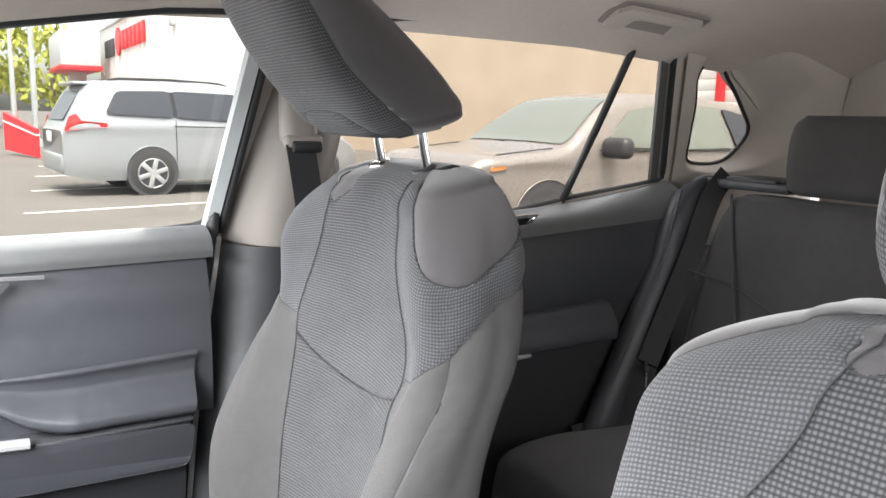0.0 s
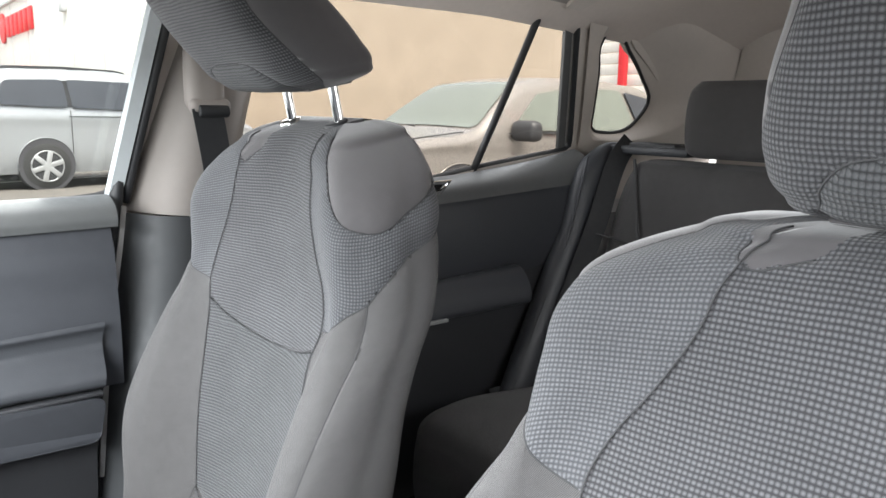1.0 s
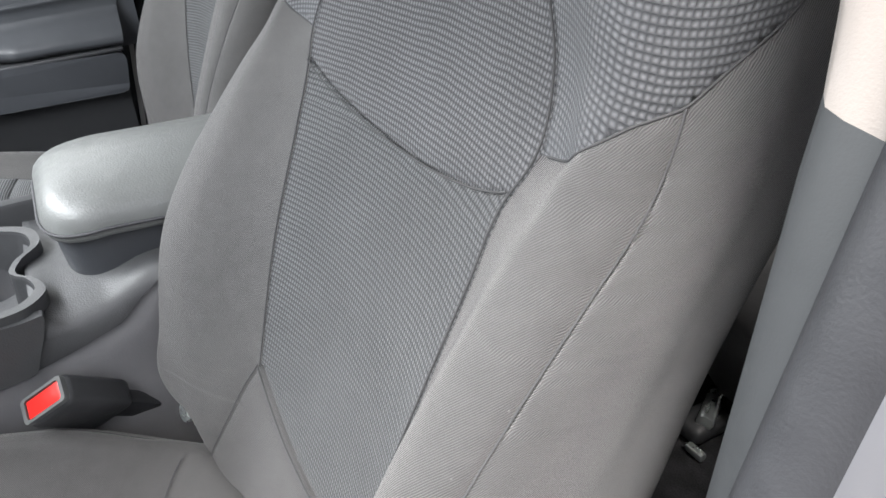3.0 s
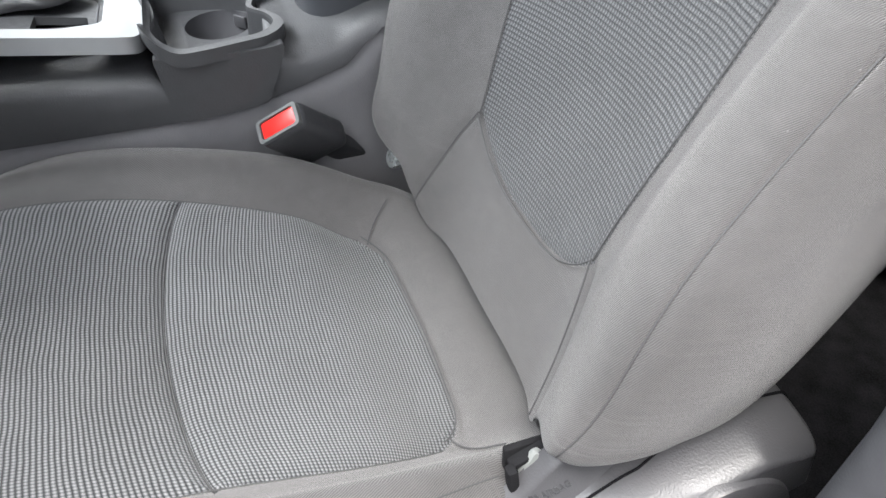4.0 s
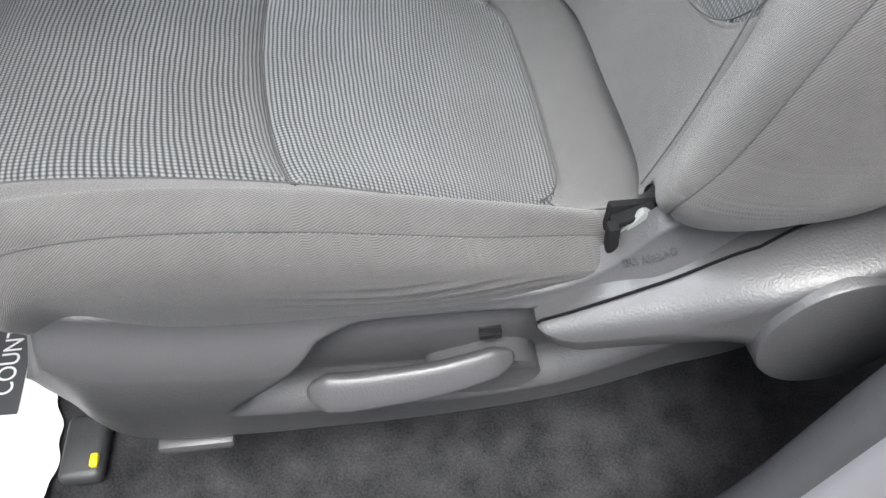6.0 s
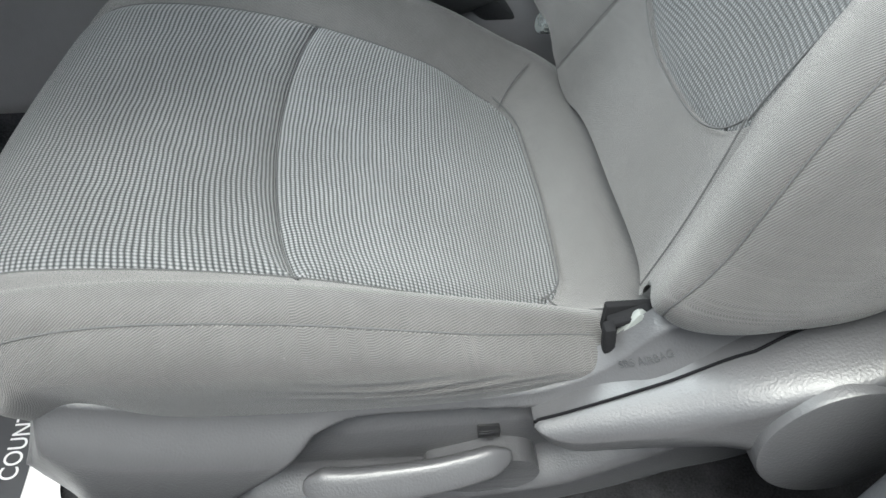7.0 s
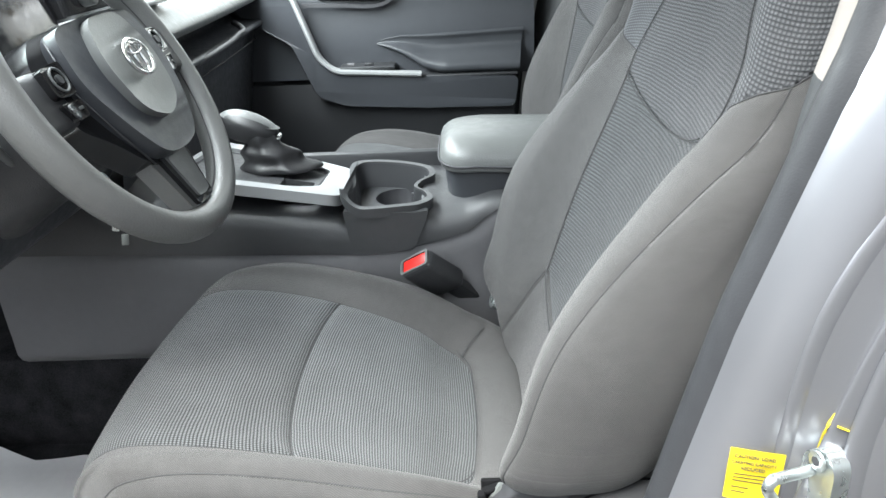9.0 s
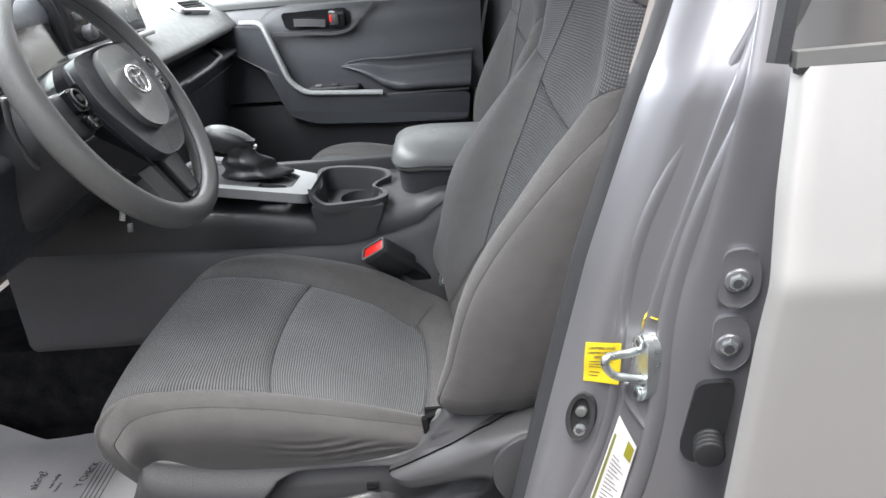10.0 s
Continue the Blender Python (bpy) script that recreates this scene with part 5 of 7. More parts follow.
# ---- rear passenger door ----
rdoor = thing("door_2", "closed rear passenger door with dark trim and chrome handle", "car door", kind="structure")
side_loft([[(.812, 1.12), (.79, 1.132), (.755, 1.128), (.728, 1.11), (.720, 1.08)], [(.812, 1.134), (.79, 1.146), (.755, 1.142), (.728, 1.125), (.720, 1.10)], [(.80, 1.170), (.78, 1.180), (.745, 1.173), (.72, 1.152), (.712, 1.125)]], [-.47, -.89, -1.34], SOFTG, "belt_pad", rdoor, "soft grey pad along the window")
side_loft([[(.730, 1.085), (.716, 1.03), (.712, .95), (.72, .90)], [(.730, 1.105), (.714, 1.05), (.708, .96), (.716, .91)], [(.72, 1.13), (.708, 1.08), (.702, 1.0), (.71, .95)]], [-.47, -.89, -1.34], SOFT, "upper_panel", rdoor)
side_loft([[(.716, .93), (.69, .93), (.665, .90), (.66, .875), (.70, .865)], [(.716, .955), (.69, .955), (.655, .92), (.648, .885), (.70, .872)]], [-.55, -1.10], SOFT, "armrest", rdoor)
side_loft([[(.716, .95), (.716, .87), (.72, .75), (.745, .50)], [(.712, .97), (.712, .89), (.716, .78), (.74, .50)]], [-.47, -1.34], PLASTIC, "lower_panel", rdoor)
bar("door_handle", [(.700, -.826, 1.146), (.697, -.86, 1.147), (.696, -.905, 1.149), (.698, -.882, 1.128), (.700, -.832, 1.123)], [(-.0035, -.003), (.0035, -.003), (.0035, .003), (-.0035, .003)], CHROME, rdoor, up=(-1, 0, 0), label="chrome edged inner door handle")
part("handle_cup", plate(corners([(-.826, 1.144), (-.898, 1.146), (-.880, 1.130), (-.832, 1.126)], .004), [], lambda a, b, d: (.701 + d, a, b), .004), GLOSSB, rdoor)
part("silver_accent", rbox((.652, -.82, .876), (.01, .10, .008), .003), SILVER, rdoor)

# ---- driver side centre pillar and rear door ----
JAMB = [(-.625, -.42), (-.650, -.33), (-.656, -.30), (-.682, -.247), (-.706, -.243), (-.735, -.257), (-.744, -.2665), (-.7495, -.281), (-.758, -.296), (-.763, -.291), (-.769, -.304), (-.781, -.321), (-.792, -.345), (-.803, -.380), (-.83, -.42), (-.80, -.47)]


def seal_y(z):
    return float(np.interp(z, [.42, .55, .689, .965, 1.11, 1.176, 1.30, 1.50], [-.12, -.168, -.196, -.260, -.304, -.331, -.362, -.41]))


def jamb_at(i, z):
    """The pillar's outline point i at height z."""
    tuck = float(np.interp(z, [.40, .60, 1.12, 1.50], [.02, .008, 0, .115]))
    if i < 3:
        y = float(np.interp(z, [.42, .95, 1.11, 1.19, 1.24, 1.31, 1.5], [-.25, -.283, -.303, -.330, -.350, -.372, -.45])) if i == 2 else JAMB[i][1] - 1.2 * max(tuck, 0)
        return (JAMB[i][0] + tuck, y, z)
    lean = (seal_y(z) + .245) * (1 if i < 11 else .55 if i < 13 else .25)
    return (JAMB[i][0] + tuck, JAMB[i][1] + lean, z)


lpil = thing("b_pillar_left", "silver painted centre pillar in the open door gap", "pillar", kind="structure")
zs = np.concatenate([np.linspace(.42, 1.12, 40), np.linspace(1.13, 1.50, 16)])
k = 110
vv, ff = [], []
for z in zs:
    q = smooth_path([jamb_at(i, z) for i in range(3, len(JAMB))], k)
    vv += [tuple(p) for p in q]
ff = [(i * k + j, (i + 1) * k + j, (i + 1) * k + j + 1, i * k + j + 1) for i in range(len(zs) - 1) for j in range(k - 1)]
part("jamb_panel", mesh_of("jamb_panel", vv, ff, JAMBP), None, lpil, "silver painted door jamb")
def trim_edge(j):
    """Where the pale and dark trims meet, sloping down towards the seal."""
    return 1.108 + .014 * min(1, (19 - j) / 7)


for nm, mm, lab, n0 in (("upper_trim", WARMB, "light grey-beige upper pillar trim", 18), ("lower_trim", TRIMG, "dark grey lower pillar trim", 30)):
    vv = []
    for i in range(n0):
        for j in range(20):
            z = trim_edge(j) + (1.5 - trim_edge(j)) * i / (n0 - 1) if nm == "upper_trim" else .42 + (trim_edge(j) - .42) * i / (n0 - 1)
            vv.append(tuple(smooth_path([jamb_at(q, z) for q in (0, 1, 2, 3)], 20)[j]))
    part(nm, mesh_of(nm, vv, [(i * 20 + j, (i + 1) * 20 + j, (i + 1) * 20 + j + 1, i * 20 + j + 1) for i in range(n0 - 1) for j in range(19)], mm), None, lpil, lab)
sz = np.linspace(.46, 1.5, 60)
seal = [(jamb_at(3, z)[0] - .013, seal_y(z) - .006, z) for z in sz]
tube("door_seal", seal, .0175, GRUBBER, lpil, n=16, label="thick grey rubber door seal", up=(.5, -.8, 0), sy=.85)
rv, rf = [], []
for k in range(190):
    z = .47 + k * 1.02 / 190
    c = Vector((jamb_at(3, z)[0] - .030, seal_y(z) - .0035, z))
    b0 = len(rv)
    for dx, dy, dz in ((-.003, 0, -.0016), (.003, .003, -.0016), (.003, .003, .0016), (-.003, 0, .0016), (-.003, -.005, -.0016), (.003, -.005, -.0016), (.003, -.005, .0016), (-.003, -.005, .0016)):
        rv.append((c.x + dx, c.y + dy, c.z + dz))
    rf += [(b0, b0 + 1, b0 + 2, b0 + 3), (b0, b0 + 4, b0 + 5, b0 + 1), (b0 + 3, b0 + 2, b0 + 6, b0 + 7), (b0, b0 + 3, b0 + 7, b0 + 4), (b0 + 1, b0 + 5, b0 + 6, b0 + 2)]
part("seal_ribs", mesh_of("seal_ribs", rv, rf, RUBBER, smooth=False), None, lpil, "fine ribbed edge of the seal", kind="stuff")


def jamb_row(z):
    return np.array(smooth_path([jamb_at(i, z) for i in range(3, len(JAMB))], 160))


def on_jamb(x, z, lift=0.0):
    """The jamb's surface point at x and height z, moved out by lift, with the directions along, up and out."""
    q = jamb_row(z)
    i = int(np.clip(np.argmin(np.abs(q[:, 0] - x)), 1, 158))
    p, t = Vector(q[i]), (Vector(q[i + 1]) - Vector(q[i - 1])).normalized()
    q2 = jamb_row(z + .01)
    u = (Vector(q2[i]) - p).normalized()
    n = u.cross(t).normalized()
    if n.y < 0:
        n = -n
    return p + n * lift, t, u, n


def jamb_pose(x, z, lift=0.0, turn=0.0):
    p, t, u, n = on_jamb(x, z, lift)
    m = Matrix(((t.x, u.x, n.x, p.x), (t.y, u.y, n.y, p.y), (t.z, u.z, n.z, p.z), (0, 0, 0, 1)))
    if m.to_3x3().determinant() < 0:
        m = Matrix(((-t.x, u.x, n.x, p.x), (-t.y, u.y, n.y, p.y), (-t.z, u.z, n.z, p.z), (0, 0, 0, 1)))
    return m @ Matrix.Rotation(radians(turn), 4, "Z")


def at_jamb(bm, x, z, lift=0.0, turn=0.0):
    bmesh.ops.transform(bm, matrix=jamb_pose(x, z, lift, turn), verts=bm.verts)
    return bm


# pressed ridges of the jamb
for name, pts, r, sy in (("pressed_ridge", [(-.7505, 1.45), (-.748, 1.2), (-.7445, .97), (-.7460, .90), (-.7478, .845), (-.7472, .79), (-.7445, .745), (-.738, .66)], .006, .45),
                         ("pressed_ridge", [(-.784, 1.45), (-.775, 1.2), (-.768, .97), (-.7685, .925), (-.7712, .885), (-.7736, .845), (-.7729, .811), (-.7712, .768), (-.764, .66)], .0095, .5),
                         ("pressed_ridge", [(-.7585, .866), (-.7605, .857), (-.7660, .836), (-.7718, .819), (-.7729, .811)], .0055, .5)):
    q = smooth_path([tuple(on_jamb(x, z, -.001)[0]) for x, z in pts], 40)
    tube(name, q, r, JAMBP, lpil, n=12, sy=sy, up=tuple(on_jamb(pts[0][0], pts[0][1])[3]))
lab = thing("caution_label", "yellow caution sticker with a curled corner on the jamb", "label")
def sticker(tl, tr, bl, br, lift=.004):
    """A thin sheet between four corners on the jamb: its place(a, b, lift) and its pose."""
    tl, tr, bl, br = (Vector(q) for q in (tl, tr, bl, br))
    ex = (tr - tl).normalized()
    n = ex.cross(tl - bl).normalized()
    ey = n.cross(ex)

    def place(a, b, up=0.0):
        return tuple(tl + (tr - tl) * a + (bl - tl) * b + (br - tr - bl + tl) * a * b + n * (lift + up + .0012 * math.sin(b * 5 + a * 2)))

    def pose_at(a, b):
        p = place(a, b, .0006)
        return Matrix(((ex.x, ey.x, n.x, p[0]), (ex.y, ey.y, n.y, p[1]), (ex.z, ey.z, n.z, p[2]), (0, 0, 0, 1)))
    return place, pose_at


def sticker_patch(name, place, a0, a1, b0, b1, up, material, owner, label="", k=10):
    vv = [place(a0 + (a1 - a0) * i / k, b0 + (b1 - b0) * j / k, up) for i in range(k + 1) for j in range(k + 1)]
    return part(name, mesh_of(name, vv, [(i * (k + 1) + j, (i + 1) * (k + 1) + j, (i + 1) * (k + 1) + j + 1, i * (k + 1) + j + 1) for i in range(k) for j in range(k)], material), None, owner, label)


on_lab, lab_pose = sticker((-.7308, -.2545, .8923), (-.7469, -.2825, .8984), (-.7355, -.2508, .8556), (-.7488, -.2800, .8577))
sticker_patch("sheet", on_lab, 0, 1, 0, 1, 0, YELLOW, lab)
for w, b, sz in (("CAUTION: LOAD", .13, .0032), ("CARRYING CAPACITY", .25, .0027), ("REDUCED", .36, .0032)):
    text_on("lettering", w, sz, lab_pose(.48, b), INK, lab, depth=.0002)
for b, a0, a1 in ((.47, .14, .78), (.54, .14, .72), (.61, .14, .78), (.74, .14, .45), (.83, .14, .40)):
    sticker_patch("print_line", on_lab, a0, a1, b, b + .018, .0007, INK, lab, k=3)
strk = thing("door_striker", "zinc-plated wire loop door striker bolted to the jamb", "door striker")
sp, sn, st_ = on_jamb(-.7644, .8821)[0], Vector((-.30, .954, 0)), Vector((-.954, -.30, 0))
M0 = Matrix(((st_.x, 0, sn.x, sp.x), (st_.y, 0, sn.y, sp.y), (0, 1, 0, sp.z), (0, 0, 0, 1)))


def at_striker(bm):
    bmesh.ops.transform(bm, matrix=M0, verts=bm.verts)
    return bm


part("base_plate", at_striker(plate(corners([(-.012, .024), (.002, .035), (.013, .026), (.013, -.022), (.0, -.035), (-.012, -.024)], .007, 5), [], lambda a, b, d: (a, b, .006 - d), .012, .0015, 2)), STEEL, strk, "zinc-plated base plate")
for dz in (.025, -.025):
    part("bolt", at_striker(cyl((0, dz, .006), (0, dz, .0085), .0065, n=18, bevel=.001)), STEEL, strk)
    part("socket", at_striker(cyl((0, dz, .0085), (0, dz, .0088), .0032, n=6)), INK, strk)
wire = [(-.004, .0150, .004), (-.003, .0158, .016), (-.002, .0172, .030), (-.001, .0176, .0365), (-.001, .0155, .0385), (-.001, .0040, .0345), (.0, .0006, .0315), (.003, -.0030, .022), (.005, -.0090, .004)]
tube("wire_loop", [tuple(M0 @ Vector(q)) for q in smooth_path(wire, 60)], .0036, STEEL, strk, n=12, label="thick polished wire loop")
for pts in (((-.756, .932), (-.760, .928), (-.757, .914), (-.755, .903)), ((-.7625, .929), (-.7655, .925), (-.767, .918))):
    tube("paint_mark", smooth_path([tuple(on_jamb(x, z, .0006)[0]) for x, z in pts], 24), .0011, YELLOW, strk, n=6, sy=.4, label="smeared yellow marking paint")
grom = thing("hinge_grommet", "oval black rubber plug with a bolt in the jamb", "grommet")
gl = [(.0135 * math.cos(a) + .0015 * math.sin(a), .025 * math.sin(a)) for a in np.linspace(0, 2 * math.pi, 40, endpoint=False)]
gi = [(a * .68, b * .8) for a, b in gl]
part("rim", at_jamb(plate(gl, [gi], lambda a, b, d: (a, b, .005 - d), .006, .0015, 2), -.7392, .820, 0, 8), PLASTIC, grom)
part("cup", at_jamb(plate(gi, [], lambda a, b, d: (a, b, -.001 - d), .002), -.7392, .820, .0018, 8), RUBBER, grom)
part("boss", at_jamb(cyl((0, .005, 0), (0, .005, .004), .006, .005, n=20, bevel=.001), -.7392, .820, .001, 8), SOFTG, grom)
part("bolt", at_jamb(cyl((0, -.014, 0), (0, -.014, .0045), .0058, n=18, bevel=.001), -.7392, .820, .001, 8), STEEL, grom)
part("socket", at_jamb(cyl((0, -.014, .0045), (0, -.014, .0049), .003, n=6), -.7392, .820, .001, 8), INK, grom)
tyl = thing("tyre_label", "white tyre label with green and yellow bands on the jamb", "label")


on_tyl, tyl_pose = sticker((-.7610, -.2780, .8353), (-.7686, -.2921, .8067), (-.7545, -.2480, .7200), (-.7650, -.2710, .7130), .005)
sticker_patch("sheet", on_tyl, 0, 1, 0, 1, 0, WHITE, tyl)
sticker_patch("green_edge", on_tyl, .05, .15, .14, .98, .0005, mat("label_green", (.20, .22, .06), rough=.5), tyl, "olive green edge line")
sticker_patch("green_block", on_tyl, .62, .94, .05, .21, .0005, mat("label_olive", (.30, .29, .03), rough=.5), tyl, "olive yellow block", k=4)
for i in range(16):
    sticker_patch("print_line", on_tyl, .26, .26 + .28 + .36 * ((i * 7) % 5) / 5, .30 + i * .040, .308 + i * .040, .0005, INK, tyl, k=2)
for z in (.974, .918):
    part("hinge_leaf", at_jamb(plate(rounded([(-.012, .022), (.006, .024), (.014, .010), (.014, -.016), (.004, -.024), (-.010, -.018), (-.013, 0)], 30), [], lambda a, b, d: (a, b, .006 - d), .008, .003, 3), -.7917, z, 0), JAMBP, lpil)
    part("hinge_washer", at_jamb(cyl((0, 0, .006), (0, 0, .009), .0105, .0095, n=28, bevel=.001), -.7917, z, 0), JAMBP, lpil)
    part("hinge_bolt", at_jamb(cyl((0, 0, .009), (0, 0, .014), .0070, .0066, n=6, bevel=.001), -.7917, z, 0), STEEL, lpil)
    part("bolt_hole", at_jamb(cyl((0, 0, .014), (0, 0, .0143), .0038, n=16), -.7917, z, 0), INK, lpil)
wb = thing("wiring_boot", "black ribbed rubber wiring boot between jamb and door", "cable boot")
part("flange", at_jamb(plate(corners([(-.013, .036), (.016, .042), (.018, -.036), (-.006, -.042), (-.016, -.030)], .009, 6), [], lambda a, b, d: (a, b, .007 - d), .008, .003, 3), -.7893, .844, 0), RUBBER, wb)
for i in range(4):
    part("rib", at_jamb(cyl((.006, -.018, .006 + i * .006), (.006, -.018, .010 + i * .006), .013, .012, n=20, bevel=.0015), -.7893, .844, 0), RUBBER, wb)

ldoor = thing("door_3", "closed silver rear driver-side door", "car door", kind="structure")
def skin_x(y, z):
    low = .868 + .038 * math.sin(math.pi / 2 * min(max((z - .35) / .668, 0), 1)) ** .8
    top = .906 - .33 * (z - 1.018)
    k = .5 + .5 * math.tanh((z - 1.018) / .010)
    return -(low * (1 - k) + top * k)
zs2 = np.concatenate([np.linspace(.35, .97, 22), np.linspace(.975, 1.035, 14), np.linspace(1.05, 1.146, 10)])
ys2 = np.concatenate([[0, -.0006, -.0018, -.004, -.008], np.linspace(-.02, -1.08, 16)])
vv = []
for y in ys2:
    for z in zs2:
        edge = max(0, (y + .008) / .008)
        front = float(np.interp(z, [.35, .849, .975, 1.075, 1.15], [-.29, -.321, -.331, -.343, -.356]))
        vv.append((skin_x(y, z) + .012 * edge ** 2.5, -.33 + y + (front + .33) * max(0, 1 + y * 1.2), z))
nz = len(zs2)
part("outer_panel", mesh_of("outer_panel", vv, [(i * nz + j, (i + 1) * nz + j, (i + 1) * nz + j + 1, i * nz + j + 1) for i in range(len(ys2) - 1) for j in range(nz - 1)], PAINT), None, ldoor, "silver painted outer panel")
part("door_edge", rbox((-.838, -.366, .75), (.02, .045, .74), .006, rot=(5.5, 0, 0)), JAMBP, ldoor)
bar("belt_moulding", [(-.858, -.353, 1.150), (-.856, -.80, 1.158), (-.850, -1.35, 1.198)], [(-.005, -.005), (.005, -.005), (.005, .005), (-.005, .005)], MOULD, ldoor, up=(0, 0, 1), label="dark grey belt moulding")
# thin black bar painted in as the moulding's shadow line
bar("moulding_shadow", [(-.860, -.354, 1.1435), (-.858, -.80, 1.1515), (-.852, -1.35, 1.1915)], [(-.003, -.002), (.003, -.002), (.003, .002), (-.003, .002)], RUBBER, ldoor, up=(0, 0, 1))
pane = part("pane", plate([(-.350, 1.15), (-1.34, 1.19), (-1.25, 1.50), (-.445, 1.49)], [], lambda a, b, d: (-(side_x(b) + .03 + d), a, b), .004), GLASS_D, ldoor, "dark tinted window")
pane.visible_shadow = False
bar("window_frame", [(-.852, -.346, 1.147), (-.846, -.354, 1.20), (-.739, -.432, 1.50)], [(-.0045, -.006), (.0045, -.006), (.0045, .006), (-.0045, .006)], GRUBBER, ldoor, up=(1, 0, 0), label="black window frame post")
part("inner_panel", rbox((-.78, -.90, .76), (.10, .85, .70), .03), SOFT, ldoor)

# sill under the open door
part("sill", rbox((-.735, .25, .40), (.16, 1.1, .11), .03, seg=3), JAMBP, None, "silver painted door sill", category="door sill", kind="structure")
part("sill_plate", rbox((-.675, .20, .458), (.07, 1.0, .014), .005), PLASTIC, None, "black plastic scuff plate on the sill", category="scuff plate", kind="structure")
tube("sill_seal", smooth_path([(-.715, .62, .49), (-.715, .10, .468), (-.712, -.10, .470), (-.700, -.17, .50), (-.690, -.195, .56)], 40), .011, GRUBBER, None, label="grey rubber seal along the sill", category="door seal", kind="structure")
# ---- steering wheel, dashboard, console ----
WC, WA = Vector((-.36, .269, 1.072)), radians(28)
WN = Vector((0, -math.cos(WA), math.sin(WA)))
WU = Vector((0, math.sin(WA), math.cos(WA)))
WM = Matrix(((1, WU[0], WN[0], WC[0]), (0, WU[1], WN[1], WC[1]), (0, WU[2], WN[2], WC[2]), (0, 0, 0, 1)))
wheel = thing("steering_wheel", "dark grey vinyl steering wheel with oval chrome emblem and buttons", "steering wheel")


def on_wheel(bm):
    bmesh.ops.transform(bm, matrix=WM, verts=bm.verts)
    return bm


def mirror(loop):
    """A left-right symmetric outline from its right half, listed from the top down."""
    return [*loop, *[(-a, b) for a, b in reversed(loop) if abs(a) > 1e-6]]


def dome(h, k):
    return lambda a, b, d: (a, b, h - k * (a * a + b * b) - d)


rim = [tuple(WM @ Vector((.172 * math.cos(a), .168 * math.sin(a), 0))) for a in np.linspace(0, 2 * math.pi, 96, endpoint=False)]
v, f = sweep(rim, ring(.0160, 18, 1.1), True, up=tuple(WN))
part("rim", mesh_of("rim", v, f, LEATHER), None, wheel, "grained dark grey vinyl rim")
tube("rim_seam", [tuple(WM @ Vector((.1565 * math.cos(a), .1525 * math.sin(a), .004))) for a in np.linspace(0, 2 * math.pi, 90, endpoint=False)], .0009, SEAMM, wheel, n=5, closed=True)
hub = corners(mirror([(0, .060), (.088, .056), (.100, .0), (.074, -.052), (.044, -.088), (0, -.094)]), .022, 6)
part("airbag_cover", on_wheel(plate(hub, [], dome(.034, .9), .045, .010, 4)), SOFT, wheel, "smooth dark airbag cover")
cen = corners(mirror([(0, .056), (.037, .054), (.057, .012), (.046, -.042), (0, -.062)]), .022, 6)
part("cover_face", on_wheel(plate(cen, [], dome(.0380, .9), .03, .004, 4)), VINYL, wheel, "paler raised centre of the cover")
part("back_cover", on_wheel(plate(corners(mirror([(0, .062), (.098, .060), (.128, .034), (.126, -.026), (.09, -.05), (.05, -.09), (0, -.1)]), .02, 5), [], lambda a, b, d: (a, b, .008 - d), .03, .006, 3)), GLOSSB, wheel, "gloss black surround")
for g in (-1, 1):
    part("spoke", on_wheel(rbox((g * .138, .004, .002), (.06, .058, .020), .009, seg=3)), PLASTIC, wheel)
    pad = part("button_pad", on_wheel(plate(corners([(g * .096, .032), (g * .132, .030), (g * .134, .002), (g * .102, .000)], .006), [], lambda a, b, d: (a, b, .019 - d), .012, .003, 2)), GLOSSB, wheel, "gloss black thumb buttons")
    ringp = [tuple(WM @ Vector((g * .116 + .0105 * math.cos(a), .016 + .011 * math.sin(a), .020))) for a in np.linspace(0, 2 * math.pi, 24, endpoint=False)]
    tube("button_ring", ringp, .0013, SOFTG, pad, n=6, closed=True)
    part("button", on_wheel(cyl((g * .116, .016, .018), (g * .116, .016, .0215), .0045, n=12)), PLASTIC, pad)
    pad2 = part("small_pad", on_wheel(plate(corners([(g * .102, -.004), (g * .134, -.003), (g * .126, -.021), (g * .104, -.021)], .004), [], lambda a, b, d: (a, b, .017 - d), .012, .003, 2)), GLOSSB, wheel)
    part("button", on_wheel(rbox((g * .111, -.012, .0175), (.008, .003, .001), .0004)), SOFTG, pad2)
    part("button", on_wheel(rbox((g * .123, -.012, .0175), (.006, .003, .001), .0004)), SOFTG, pad2)
    tube("pad_edge", [tuple(WM @ Vector(q)) for q in ((g * .094, .050, .018), (g * .102, .0, .016), (g * .078, -.05, .014), (g * .05, -.09, .010))], .0010, GREYPL, wheel, n=6, label="thin raised edge line")
lower = mirror([(0, -.080), (.050, -.078), (.028, -.160), (0, -.162)])
part("spoke", on_wheel(plate(corners(lower, .006), [], lambda a, b, d: (a, b, .004 - d), .020, .004, 2)), LEATHER, wheel, "grained lower spoke")
part("spoke_trim", on_wheel(plate(corners(mirror([(0, -.085), (.036, -.083), (.0215, -.150), (0, -.152)]), .006), [], lambda a, b, d: (a, b, .009 - d), .006, .002, 2)), GLOSSB, wheel, "gloss black spoke trim")
part("spoke_inlay", on_wheel(plate(corners(mirror([(0, -.088), (.026, -.087), (.0155, -.143), (0, -.145)]), .004), [], lambda a, b, d: (a, b, .0115 - d), .003, .001, 2)), SOFTG, wheel, "satin grey spoke inlay")
em = [tuple(WM @ Vector((.0245 * math.cos(a), .0185 * math.sin(a) + .004, .0415))) for a in np.linspace(0, 2 * math.pi, 44, endpoint=False)]
